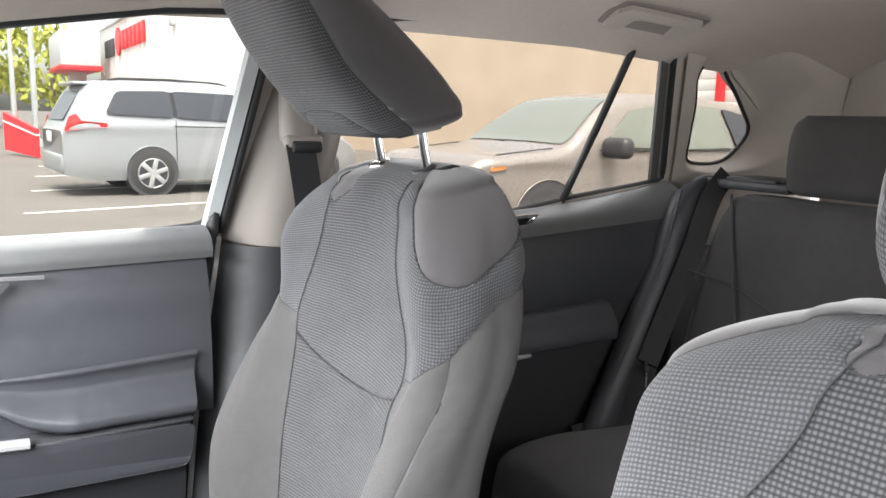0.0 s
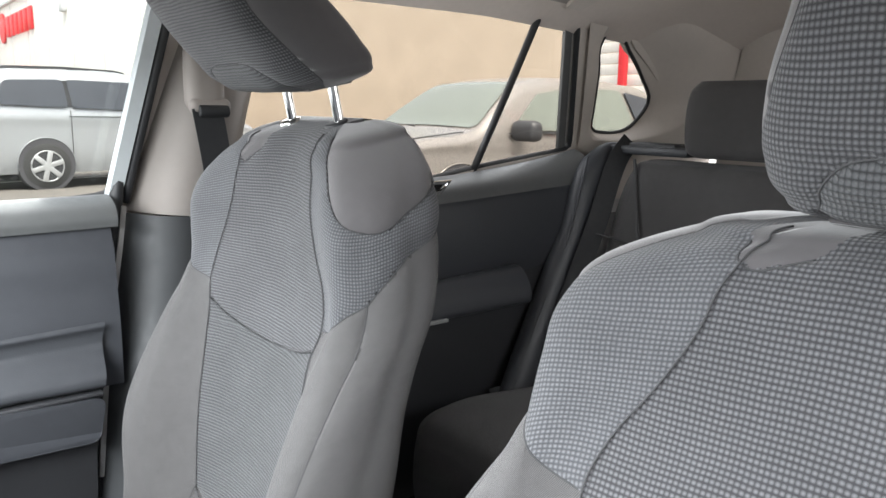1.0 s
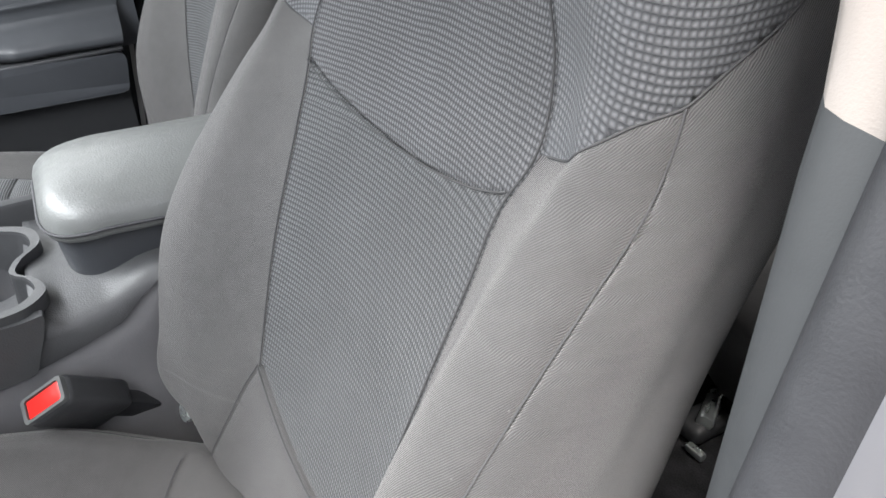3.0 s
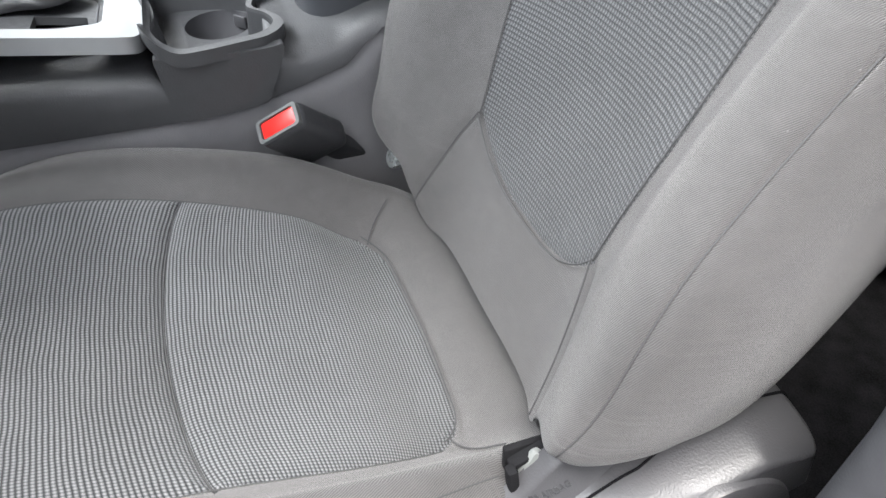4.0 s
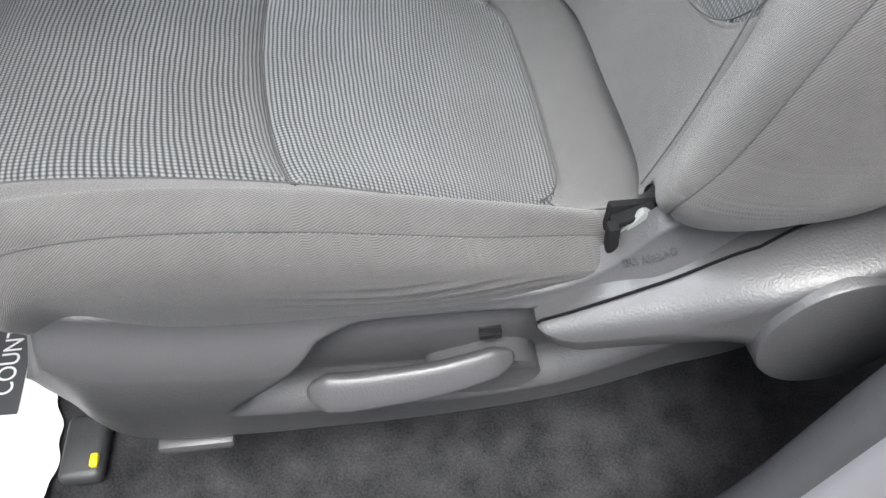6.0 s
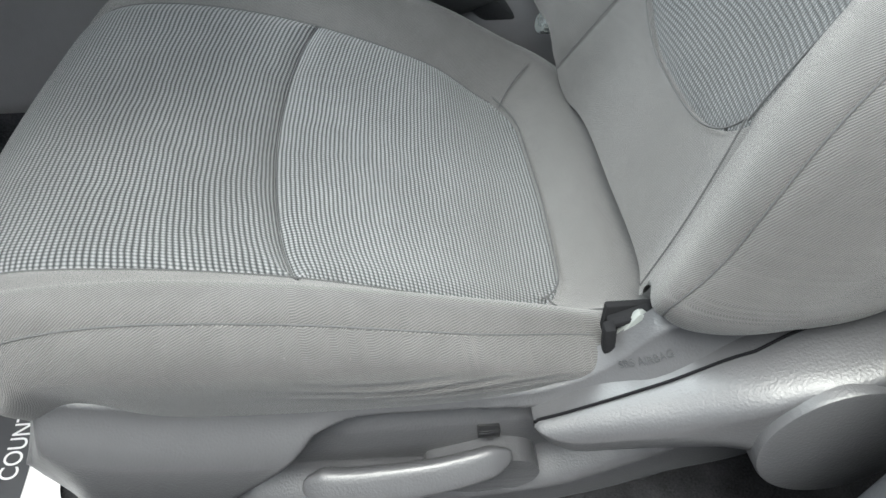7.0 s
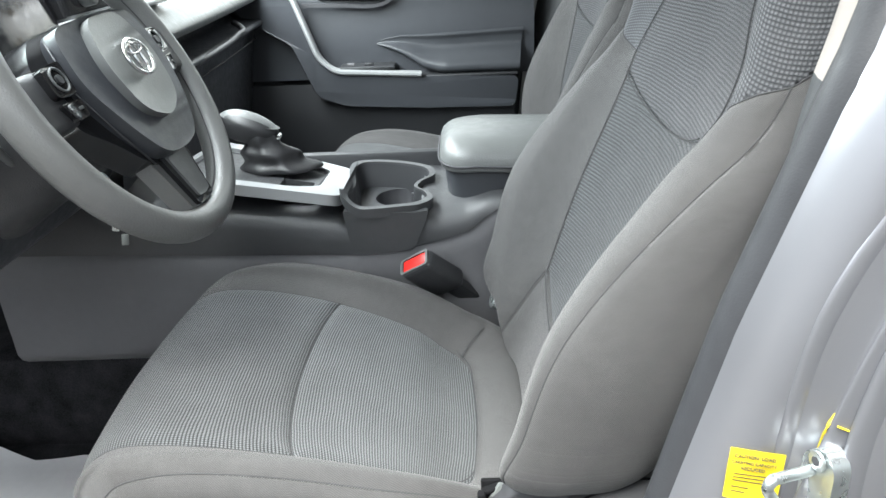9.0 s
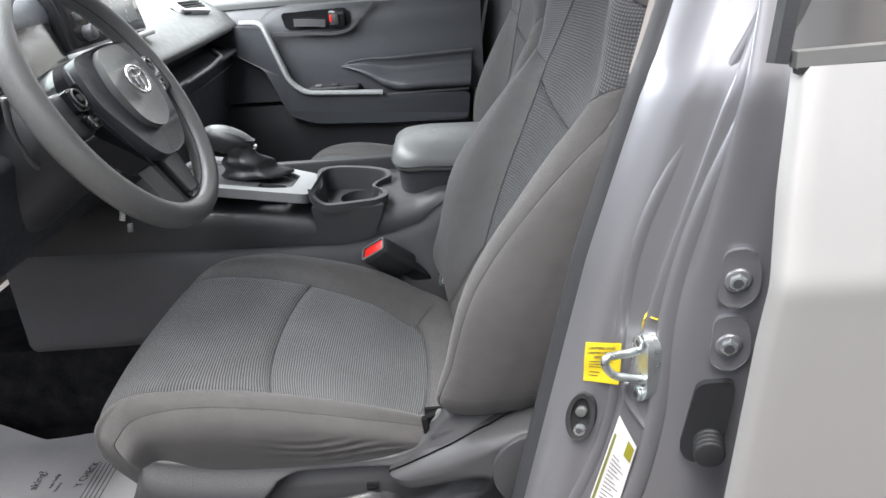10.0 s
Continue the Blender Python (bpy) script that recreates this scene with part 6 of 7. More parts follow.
tube("emblem_ring", em, .0022, CHROME, wheel, n=8, closed=True, label="oval chrome emblem")
tube("emblem_inlay", [tuple(WM @ Vector((.0075 * math.cos(a), .0165 * math.sin(a) + .004, .0412))) for a in np.linspace(0, 2 * math.pi, 28, endpoint=False)], .0017, CHROME, wheel, n=6, closed=True)
tube("emblem_inlay", [tuple(WM @ Vector((.019 * math.cos(a), .0055 * math.sin(a) + .013, .0412))) for a in np.linspace(0, 2 * math.pi, 28, endpoint=False)], .0017, CHROME, wheel, n=6, closed=True)
part("column_cover", cyl(WC - WN * .02, WC - WN * .20, .066, .085, n=32, bevel=.012), PLASTIC, wheel, "dark plastic column cover")
key = thing("key", "metal key with a small pale tag hanging from the column", "key")
part("blade", rbox((-.415, .268, .944), (.003, .007, .030), .001, rot=(12, 0, 8)), STEEL, key)
part("bow", cyl((-.4175, .270, .962), (-.4125, .270, .963), .012, n=16, bevel=.001), PLASTIC, key)
part("tag", rbox((-.414, .264, .919), (.003, .007, .012), .001, rot=(8, 0, 20)), PALEPL, key)
tube("key_ring", [(-.415, .275 + .010 * math.cos(a), .980 + .012 * math.sin(a)) for a in np.linspace(0, 2 * math.pi, 20, endpoint=False)], .0012, STEEL, key, n=6, closed=True)
stalk = thing("wiper_stalk", "black control stalk with a silver end", "control stalk")
part("arm", cyl((-.30, .335, 1.045), (-.185, .305, 1.040), .009, .011, n=14), PLASTIC, stalk)
part("knob", cyl((-.185, .305, 1.040), (-.150, .296, 1.038), .014, .013, n=20, bevel=.003), PLASTIC, stalk)
part("tip", cyl((-.198, .3085, 1.0405), (-.185, .305, 1.040), .0155, .015, n=20, bevel=.002), SILVER, stalk)

dash = thing("dashboard", "dark grey moulded dashboard with a padded top and open tray", "dashboard")


def across(name, prof, x0, x1, material, label="", crown=0.0, n=56, m=34):
    """A moulding of one side outline (forward, up) carried across the car."""
    q = np.asarray(prof, float)
    k = np.concatenate([[0], np.cumsum(np.linalg.norm(np.diff(q, axis=0), axis=1))])
    t = np.linspace(0, k[-1], n)
    q = np.stack([np.interp(t, k, q[:, 0]), np.interp(t, k, q[:, 1])], 1)
    vv = []
    for x in np.linspace(x0, x1, m):
        vv += [(x, a + crown * (x / .78) ** 2 + .10 * max(0, abs(x) - .66), b) for a, b in q]
    return part(name, mesh_of(name, vv, [(i * n + j, (i + 1) * n + j, (i + 1) * n + j + 1, i * n + j + 1) for i in range(m - 1) for j in range(n - 1)], material), None, dash, label)


across("dash_body", corners([(.50, .56), (.44, .66), (.405, .80), (.385, .93), (.372, .994), (.345, 1.001), (.348, 1.010), (.43, 1.014), (.44, 1.05), (.60, 1.05)], .012, 4)[6:-6], -.12, .78, SOFT, "dark lower dash and glovebox", crown=.02, n=90)
across("driver_side_dash", corners([(1.1, .83), (.56, .825), (.48, .838), (.425, .872), (.398, .912), (.384, .950), (.372, .994), (.365, 1.02), (.43, 1.06), (.60, 1.06)], .02, 4)[6:-6], -.78, -.12, SOFT, "dark lower dash round the column", crown=.02, n=90)
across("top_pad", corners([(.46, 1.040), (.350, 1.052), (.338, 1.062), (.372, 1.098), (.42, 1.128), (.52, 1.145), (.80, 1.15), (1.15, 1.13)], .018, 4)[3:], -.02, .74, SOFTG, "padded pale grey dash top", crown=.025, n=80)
across("top_shelf", corners([(.60, 1.04), (.43, 1.08), (.44, 1.12), (.60, 1.15), (1.15, 1.13)], .02, 4)[3:], -.78, -.02, SOFT, "", crown=.02)
tube("tray_lip", smooth_path([(.15, .356, 1.000), (.25, .346, 1.006), (.40, .348, 1.012), (.452, .352, 1.018), (.462, .372, 1.030)], 30), .006, GREYPL, dash, n=10, label="rounded tray lip")
tube("glovebox_gap", [(.16, .372, .965), (.40, .374, .967), (.66, .380, .97)], .0018, INK, dash, n=6)
part("instrument_hood", rbox((-.36, .50, 1.15), (.38, .20, .13), .045, seg=5, rot=(10, 0, 0)), SOFT, dash)
part("instrument_face", plate([(-.15, -.045), (.15, -.045), (.14, .045), (-.14, .045)], [], lambda a, b, d: (-.36 + a, .392 + .3 * b + d, 1.14 + b), .006), GLOSSB, dash)
tube("column_trim", smooth_path([(-.47, .345, 1.10), (-.462, .35, 1.06), (-.44, .35, 1.02), (-.40, .35, .985)], 24), .004, SOFTG, dash, n=8, label="pale edge of the column shroud")
outv = [(-.56 + .048 * math.cos(a), .372, 1.05 + .042 * math.sin(a)) for a in np.linspace(0, 2 * math.pi, 32, endpoint=False)]
tube("vent_ring", outv, .005, SOFTG, dash, n=8, closed=True)
scr = thing("centre_screen", "gloss black centre touch screen with side buttons", "screen")
ST = Matrix.Translation((-.055, .372, 1.115)) @ Matrix.Rotation(radians(-12), 4, "X")


def on_screen(bm):
    bmesh.ops.transform(bm, matrix=ST, verts=bm.verts)
    return bm


DISPLAY = mat("display_glass", (.20, .215, .22), rough=.22, mottle=.03)
part("bezel", on_screen(rbox((0, .012, .078), (.300, .024, .156), .007, seg=3)), GLOSSB, scr)
part("display", on_screen(rbox((.022, -.0015, .083), (.196, .004, .124), .002)), DISPLAY, scr, "pale reflective display")
for i in range(5):
    part("button", on_screen(rbox((-.104, -.001, .048 + i * .022), (.022, .004, .013), .0015)), PLASTIC, scr)
part("knob", on_screen(cyl((-.100, 0, .022), (-.100, -.016, .022), .0115, n=24, bevel=.002)), PLASTIC, scr)
part("lower_frame", on_screen(rbox((.0, .006, -.004), (.31, .03, .010), .003)), SILVER, scr, "satin lower edge")
vent = thing("side_vent", "silver-edged air vent at the dash end", "air vent")
VT = Matrix.Translation((.50, .405, 1.128)) @ Matrix.Rotation(radians(-50), 4, "X") @ Matrix.Rotation(radians(4), 4, "Y")


def on_vent(bm):
    bmesh.ops.transform(bm, matrix=VT, verts=bm.verts)
    return bm


part("frame", on_vent(plate(corners([(-.085, -.010), (.075, -.022), (.085, .0), (.07, .028), (-.085, .024)], .010), [corners([(-.072, -.001), (.066, -.010), (.072, .0), (.060, .019), (-.072, .016)], .006)], lambda a, b, d: (a, -d, b), -.012, 0)), SILVER, vent, "satin silver vent frame")
part("duct", on_vent(rbox((0, .012, .003), (.15, .016, .034), .004)), INK, vent)
for i in range(3):
    part("slat", on_vent(rbox((0, .001, -.004 + i * .008), (.132, .008, .0022), .0006)), PLASTIC, vent)

# console: upper shell over a darker lower side
con = thing("centre_console", "dark centre console with silver shifter surround and cup holder", "centre console")


def con_top(y):
    return float(np.interp(y, [-.45, -.20, -.125, -.085, -.05, .07, .085, .25, .37, .62], [.86, .855, .848, .834, .826, .836, .847, .868, .878, .90]))


def con_low(y):
    return float(np.interp(y, [-.45, -.16, -.115, -.095, -.05, .01, .08, .26, .37, .62], [.86, .848, .815, .796, .782, .768, .765, .769, .774, .78]))


ys = np.concatenate([np.linspace(.62, .10, 20), np.linspace(.09, -.16, 34), np.linspace(-.18, -.45, 8)])
vv, k = [], 16
for y in ys:
    t0, t1 = con_top(y), con_low(y)
    cr = t0 - min(.034, (t0 - t1) * .5)
    sink = float(np.interp(y, [-.022, -.016, .078, .084, .09], [0, .09, .09, .04, .03])) if y < .40 else 0
    saddle = .020 * math.exp(-((y + .10) / .035) ** 2)
    vv += [tuple(p) for p in smooth_path([(.11, y, t0 - .004 + saddle * .2 - sink), (.02, y, t0 + .002 - sink), (-.085 + saddle, y, t0 + .001 - sink), (-.110 + saddle * .5, y, t0 - .006 - sink * .9), (-.122, y, cr), (-.126, y, (cr + t1) / 2), (-.124, y, t1)], k)]
part("upper_shell", mesh_of("upper_shell", vv, [(i * k + j, (i + 1) * k + j, (i + 1) * k + j + 1, i * k + j + 1) for i in range(len(ys) - 1) for j in range(k - 1)], SHELL), None, con, "grained charcoal upper shell")
vv, k = [], 14
for y in ys:
    t1 = con_low(y)
    vv += [tuple(p) for p in smooth_path([(-.117, y, t1 + .004), (-.120, y, t1 - .002), (-.122, y, t1 - .06), (-.120, y, .64), (-.116, y, .600), (-.100, y, .585)], k)]
part("lower_side", mesh_of("lower_side", vv, [(i * k + j, (i + 1) * k + j, (i + 1) * k + j + 1, i * k + j + 1) for i in range(len(ys) - 1) for j in range(k - 1)], SIDE), None, con, "smooth charcoal lower console side")
part("far_side", rbox((.115, .08, .70), (.02, 1.06, .30), .008), PLASTIC, con)


def con_z(a, b):
    return .838 + (b - .08) * .15 - a * .10


SURR = corners([(.160, .34), (.131, .245), (.092, .165), (.048, .090), (-.100, .088), (-.127, .098), (-.120, .34)], .016, 5)
INNER = corners([(.120, .33), (.096, .235), (.060, .165), (.026, .124), (-.080, .123), (-.098, .16), (-.092, .33)], .012, 5)
part("silver_surround", plate(SURR, [INNER], lambda a, b, d: (a, b, con_z(a, b) + .004 - .7 * max(0, .105 - b) ** 1.3 - d), .016, .005, 3), SILVER, con, "satin silver shifter surround")
slot = corners([(-.083, .185), (-.034, .186), (-.038, .139), (-.073, .136)], .003, 3)
part("gate_panel", plate([(a * 1.01, b) for a, b in INNER], [slot], lambda a, b, d: (a, b, con_z(a, b) - .003 - d), .008), SHELL, con, "grey gate panel")
tube("gate_step", [(a * .93, .012 + b * .96, con_z(a, b) - .002) for a, b in INNER], .0012, INK, con, n=6, closed=True)
part("slot_tray", plate([(a, b) for a, b in slot], [], lambda a, b, d: (a, b, con_z(a, b) - .022 - d), .004), PLASTIC, con, "small dark slot floor")
# draped boot and knob
boot = [(.056 - .037 * u + .0035 * math.sin(u * 15.5), .062 * u ** 1.15, .198 + .030 * u) for u in np.linspace(0, 1, 34)]
bb = 64
vv = [(.016 * (r - .018) / .036 + r * .95 * math.cos(a) * (1 + .05 * math.cos(5 * a + 60 * h) + .025 * math.cos(9 * a - 90 * h)), yc + r * 1.1 * math.sin(a) * (1 + .05 * math.sin(4 * a + 70 * h)), .838 + (yc - .08) * .15 + h + .004 * math.sin(3 * a + 50 * h) * (h / .062) - .10 * r * math.cos(a)) for r, h, yc in boot for a in np.linspace(0, 2 * math.pi, bb, endpoint=False)]
part("shift_boot", mesh_of("shift_boot", vv, [(i * bb + j, i * bb + (j + 1) % bb, (i + 1) * bb + (j + 1) % bb, (i + 1) * bb + j) for i in range(len(boot) - 1) for j in range(bb)], BOOTM), None, con, "folded black leather shifter boot")
KM = Matrix.Translation((0, .238, .930)) @ Matrix.Rotation(radians(16), 4, "X")
kn = bmesh.new()
bmesh.ops.create_uvsphere(kn, u_segments=28, v_segments=16, radius=1)
for q in kn.verts:
    y = q.co.y
    q.co = Vector((q.co.x * .024 * (1 - .12 * y), y * .046, q.co.z * (.019 if q.co.z > 0 else .030) * (1 + .18 * y)))
    q.co.z = max(q.co.z, -.024)
bmesh.ops.transform(kn, matrix=KM, verts=kn.verts)
knob = part("shift_knob", kn, BOOTM, con, "dark vinyl shift knob with a paler cap")
kc = bmesh.new()
bmesh.ops.create_uvsphere(kc, u_segments=28, v_segments=16, radius=1)
for q in kc.verts:
    y = q.co.y
    q.co = Vector((q.co.x * .0205 * (1 - .1 * y), y * .0470, max(q.co.z * .0215 * (1 + .18 * y), .007)))
bmesh.ops.transform(kc, matrix=KM, verts=kc.verts)
part("cap", kc, SOFTG, knob, "paler grey knob cap")
kb = rbox((-.005, -.049, -.003), (.018, .006, .008), .002)
bmesh.ops.transform(kb, matrix=KM, verts=kb.verts)
part("button", kb, CHROME, knob, "chrome release button")
part("neck", cyl((0, .222, .89), (0, .232, .925), .013, .016, n=18), PLASTIC, con)
# cup holder with a waved rear end
CUP = [(-.128, .082), (-.127, .0), (-.122, -.022), (-.098, -.041), (-.072, -.034), (-.050, -.017), (-.028, -.022), (.0, -.041), (.036, -.036), (.064, .0), (.078, .088), (-.03, .088)]
cup = rounded(CUP, 84)
cin = [(-.024 + (a + .024) * .90, .023 + (b - .023) * .86) for a, b in cup]


def cup_rim_z(a, b):
    return .834 + .018 * max(0, (b - .055) / .03) ** 2 * max(0, min(1, (-a - .05) / .07)) + .006 * (a + .125) / .2


part("cup_rim", plate(cup, [cin], lambda a, b, d: (a, b, cup_rim_z(a, b) + .004 - d), .014, .004, 3), SHELL, con, "rounded cup holder rim")
nn = len(cin)
vv = [(a, b, cup_rim_z(a, b)) for a, b in cin] + [(-.024 + (a + .024) * .92, .023 + (b - .023) * .9, .800) for a, b in cin]
part("cup_wall", mesh_of("cup_wall", vv, [(i, (i + 1) % nn, nn + (i + 1) % nn, nn + i) for i in range(nn)], PLASTIC), None, con, "dark inner wall")
well = [(.012 + .040 * math.cos(a), .018 + .036 * math.sin(a)) for a in np.linspace(0, 2 * math.pi, 36, endpoint=False)]
part("cup_floor", plate([(-.024 + (a + .024) * .95, .023 + (b - .023) * .93) for a, b in cin], [well], lambda a, b, d: (a, b, .802 - d), .006, .002), PLASTIC, con)
vv = [(a, b, .802) for a, b in well] + [(.012 + (a - .012) * .9, .018 + (b - .018) * .9, .745) for a, b in well]
part("cup_well", mesh_of("cup_well", vv, [(i, (i + 1) % 36, 36 + (i + 1) % 36, 36 + i) for i in range(36)] + [tuple(range(36, 72))], INK), None, con, "deep round cup well")
for a0 in (3.7, 5.4):
    part("cup_tab", rbox((.012 + .036 * math.cos(a0), .018 + .032 * math.sin(a0), .792), (.018, .004, .014), .0015, rot=(0, 0, math.degrees(a0) + 90)), GREYPL, con)
face = [(.086, .836), (.070, .832), (-.016, .829), (-.036, .832), (-.030, .812), (-.012, .772), (.030, .767), (.074, .766), (.080, .79)]
part("cup_front", plate(corners(face, .006, 4), [], lambda a, b, d: (-.1305 + .10 * max(0, .834 - b) * .35 + d, a, b), .012, .003, 2), SHELL, con, "grained cup holder front")
# padded armrest lid
arm = thing("console_armrest", "padded pale grey vinyl armrest lid on the console", "armrest")
lidp = corners([(-.100, -.052), (.100, -.052), (.108, -.37), (-.108, -.37)], .055, 10)


def lid_z(a, b):
    return .922 - 1.3 * a * a - .9 * (min(0, b + .20)) ** 2 - 1.2 * max(0, b + .14) ** 2


n0 = len(lidp)
vv = []
for q, dz in [(.97, -.033), (.99, -.032), (1.0, -.028), (1.0, -.022), (.985, -.014), (.955, -.007), (.90, -.003), (.82, 0), (.6, 0), (.3, 0), (.02, 0)]:
    vv += [(a * q, -.21 + (b + .21) * (1 - (1 - q) * .65), lid_z(a * q, -.21 + (b + .21) * q) + dz) for a, b in lidp]
part("lid", mesh_of("lid", vv, [(i * n0 + j, i * n0 + (j + 1) % n0, (i + 1) * n0 + (j + 1) % n0, (i + 1) * n0 + j) for i in range(10) for j in range(n0)] + [tuple(range(10 * n0, 11 * n0))], VINYL), None, arm, "padded pale grey vinyl lid")
tube("lid_seam", [(a * 1.012, -.21 + (b + .21) * 1.008, lid_z(a, b) - .0235) for a, b in lidp], .0016, INK, arm, n=6, closed=True)
part("box", plate([(a * .95, -.213 + (b + .213) * .96) for a, b in lidp], [], lambda a, b, d: (a * (1 - .06 * d), -.213 + (b + .213) * (1 - .03 * d), lid_z(a, b) - .030 - .055 * d), 1.0, 0), SOFT, arm, "dark storage box")


def buckle(name, x, y, z, rz, label):
    b = thing(name, label, "belt buckle")
    R = Matrix.Translation((x, y, z)) @ Euler((radians(-38), radians(-32), radians(rz))).to_matrix().to_4x4()

    def at(bm):
        bmesh.ops.transform(bm, matrix=R, verts=bm.verts)
        return bm
    part("housing", at(rbox((0, 0, 0), (.030, .056, .078), .008, seg=3, taper=(1.0, .96))), PLASTIC, b)
    part("surround", at(plate(corners([(-.0125, -.025), (.0125, -.025), (.0125, .025), (-.0125, .025)], .005), [corners([(-.0095, -.021), (.0095, -.021), (.0095, .021), (-.0095, .021)], .004)], lambda p, q, d: (p, q, .0415 - d), .006, .001, 1)), SOFTG, b, "pale bright surround")
    part("button", at(rbox((0, 0, .0375), (.018, .041, .006), .002)), REDPL, b, "red release button")
    part("strap", at(rbox((0, -.004, -.07), (.016, .03, .07), .004)), PLASTIC, b)
    return b


buckle("belt_buckle", -.146, -.038, .740, 0, "black belt buckle with red button beside the driver seat")
buckle("belt_buckle", -.276, -.80, .752, 0, "black belt buckle with red button on the rear bench")
part("hinge_bolt", cyl((-.165, -.14, .70), (-.17, -.12, .706), .010, n=16, bevel=.002), STEEL, None, "bright steel bolt head at the seat hinge", category="bolt")

# printed paper sheet in the footwell
paper = thing("paper_floor_mat", "white printed paper mat lying in the footwell", "paper mat")


def mat_z(x, y):
    e = max(0, x + .17) / .04
    return .434 + .004 * math.sin(x * 31 + 2) * math.sin(y * 24) + .006 * math.sin((x + y) * 13) + .010 * min(e, 2) ** 2 + .02 * max(0, y - .70)


nx, ny = 90, 70
vv = []
for i in range(nx):
    u = i / (nx - 1)
    y0 = float(np.interp(u, [0, .13, .24, .33, .62, .90, 1.0], [.362, .340, .327, .332, .378, .425, .470])) + .0015 * math.sin(u * 90)
    for j in range(ny):
        y = y0 + (.80 - y0) * j / (ny - 1)
        x = -.665 + u * (float(np.interp(y, [.33, .47, .55, .62, .74, .80], [-.150, -.143, -.143, -.155, -.12, -.12])) + .665)
        vv.append((x, y, mat_z(x, y)))
ff = [(i * ny + j, (i + 1) * ny + j, (i + 1) * ny + j + 1, i * ny + j + 1) for i in range(nx - 1) for j in range(ny - 1)]
part("sheet", mesh_of("sheet", vv, ff, WHITE), None, paper)


def print_on(words, size, x, y, ink, squeeze=1.0):
    """Printed words that end at x."""
    w = text_on("lettering", words, size, Matrix.Translation((x, y, .4375)), ink, paper, depth=.0003)
    me = w.data
    right = max(q.co.x for q in me.vertices)
    for q in me.vertices:
        p = ((q.co.x - right) * squeeze + x, q.co.y + y)
        q.co.z = mat_z(*p) - .4375 + .0012 + .0003 * (q.co.z > 0)
        q.co.x = (q.co.x - right) * squeeze
    return w


part("dark_band", mesh_of("dark_band", [(a, b, mat_z(a, b) + .0009) for a in np.linspace(-.482, -.366, 24) for b in np.linspace(.372, .417, 9)], [(i * 9 + j, (i + 1) * 9 + j, (i + 1) * 9 + j + 1, i * 9 + j + 1) for i in range(23) for j in range(8)], INK), None, paper, "dark printed band")
print_on("COUNT", .024, -.392, .388, WHITE, .82)
print_on("aking?", .020, -.247, .582, INK, .95)
print_on("can help", .011, -.258, .551, INK)
print_on("more", .011, -.284, .536, INK)
print_on("Y CHECK", .0195, -.229, .497, INK, .95)
for i in range(5):
    part("print_line", rbox((-.30, .478 - i * .008, mat_z(-.30, .478 - i * .008) + .002), (.10, .0012, .0006), .0002), INK, paper)
flap = thing("rail_cover", "black plastic rail cover with a yellow tab under the seat", "rail cover")
part("cover", rbox((-.525, .304, .432), (.06, .036, .018), .007, seg=3), PLASTIC, flap)
part("tab", rbox((-.541, .292, .442), (.012, .007, .006), .002), YELLOW, flap, "yellow tab")
ped = thing("pedal", "dark rubber accelerator pedal", "pedal")
part("pad", rbox((-.20, .84, .55), (.06, .03, .15), .01, rot=(25, 0, 0)), RUBBER, ped)
part("arm", cyl((-.20, .86, .60), (-.20, 1.16, .78), .008, n=10), PLASTIC, ped)
brake = thing("pedal", "wide dark rubber brake pedal", "pedal")
part("pad", rbox((-.34, .82, .60), (.10, .025, .06), .01, rot=(25, 0, 0)), RUBBER, brake)
part("arm", cyl((-.34, .84, .62), (-.34, 1.16, .84), .009, n=10), PLASTIC, brake)
# ---- rear bench ----
def lump(name, rows, material, parent, label="", n=28, m=30):
    """A padded block from rows of closed outlines."""
    g = hermite(np.arange(len(rows)), np.array([rounded(r, n) for r in rows]), np.linspace(0, len(rows) - 1, m))
    v = g.reshape(-1, 3)
    f = [(i * n + j, i * n + (j + 1) % n, (i + 1) * n + (j + 1) % n, (i + 1) * n + j) for i in range(m - 1) for j in range(n)]
    f += [tuple(range(n))[::-1], tuple(range((m - 1) * n, m * n))]
    return part(name, mesh_of(name, v, f, material, np.stack([v[:, 0] + v[:, 1], v[:, 2]], 1)), None, parent, label)


bench = thing("rear_bench", "dark grey cloth rear bench seat with headrests", "car seat")
for x0, x1 in ((.20, .63), (-.18, .18), (-.70, -.20)):
    c, w = (x0 + x1) / 2, (x1 - x0) / 2
    rows = []
    for z, y, ww, dd in ((.66, -1.235, .96, .13), (.80, -1.262, 1, .15), (.95, -1.30, 1, .14), (1.10, -1.345, .98, .12), (1.17, -1.372, .92, .09), (1.185, -1.395, .82, .04)):
        k = ww * w
        rows.append([(c - k, y - .01, z), (c - k * .6, y + .012, z), (c, y - .004, z), (c + k * .6, y + .012, z), (c + k, y - .01, z), (c + k, y - dd, z), (c, y - dd - .01, z), (c - k, y - dd, z)])
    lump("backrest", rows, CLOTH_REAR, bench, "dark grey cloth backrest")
    rows = []
    for y, z, k in ((-1.24, .70, .94), (-1.05, .715, 1), (-.88, .73, 1), (-.79, .715, .97), (-.765, .66, .9)):
        rows.append([(c - k * w, y, z - .02), (c - k * w * .6, y, z + .004), (c, y, z - .006), (c + k * w * .6, y, z + .004), (c + k * w, y, z - .02), (c + k * w, y, z - .14), (c, y, z - .15), (c - k * w, y, z - .14)])
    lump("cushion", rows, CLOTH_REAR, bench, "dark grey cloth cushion")
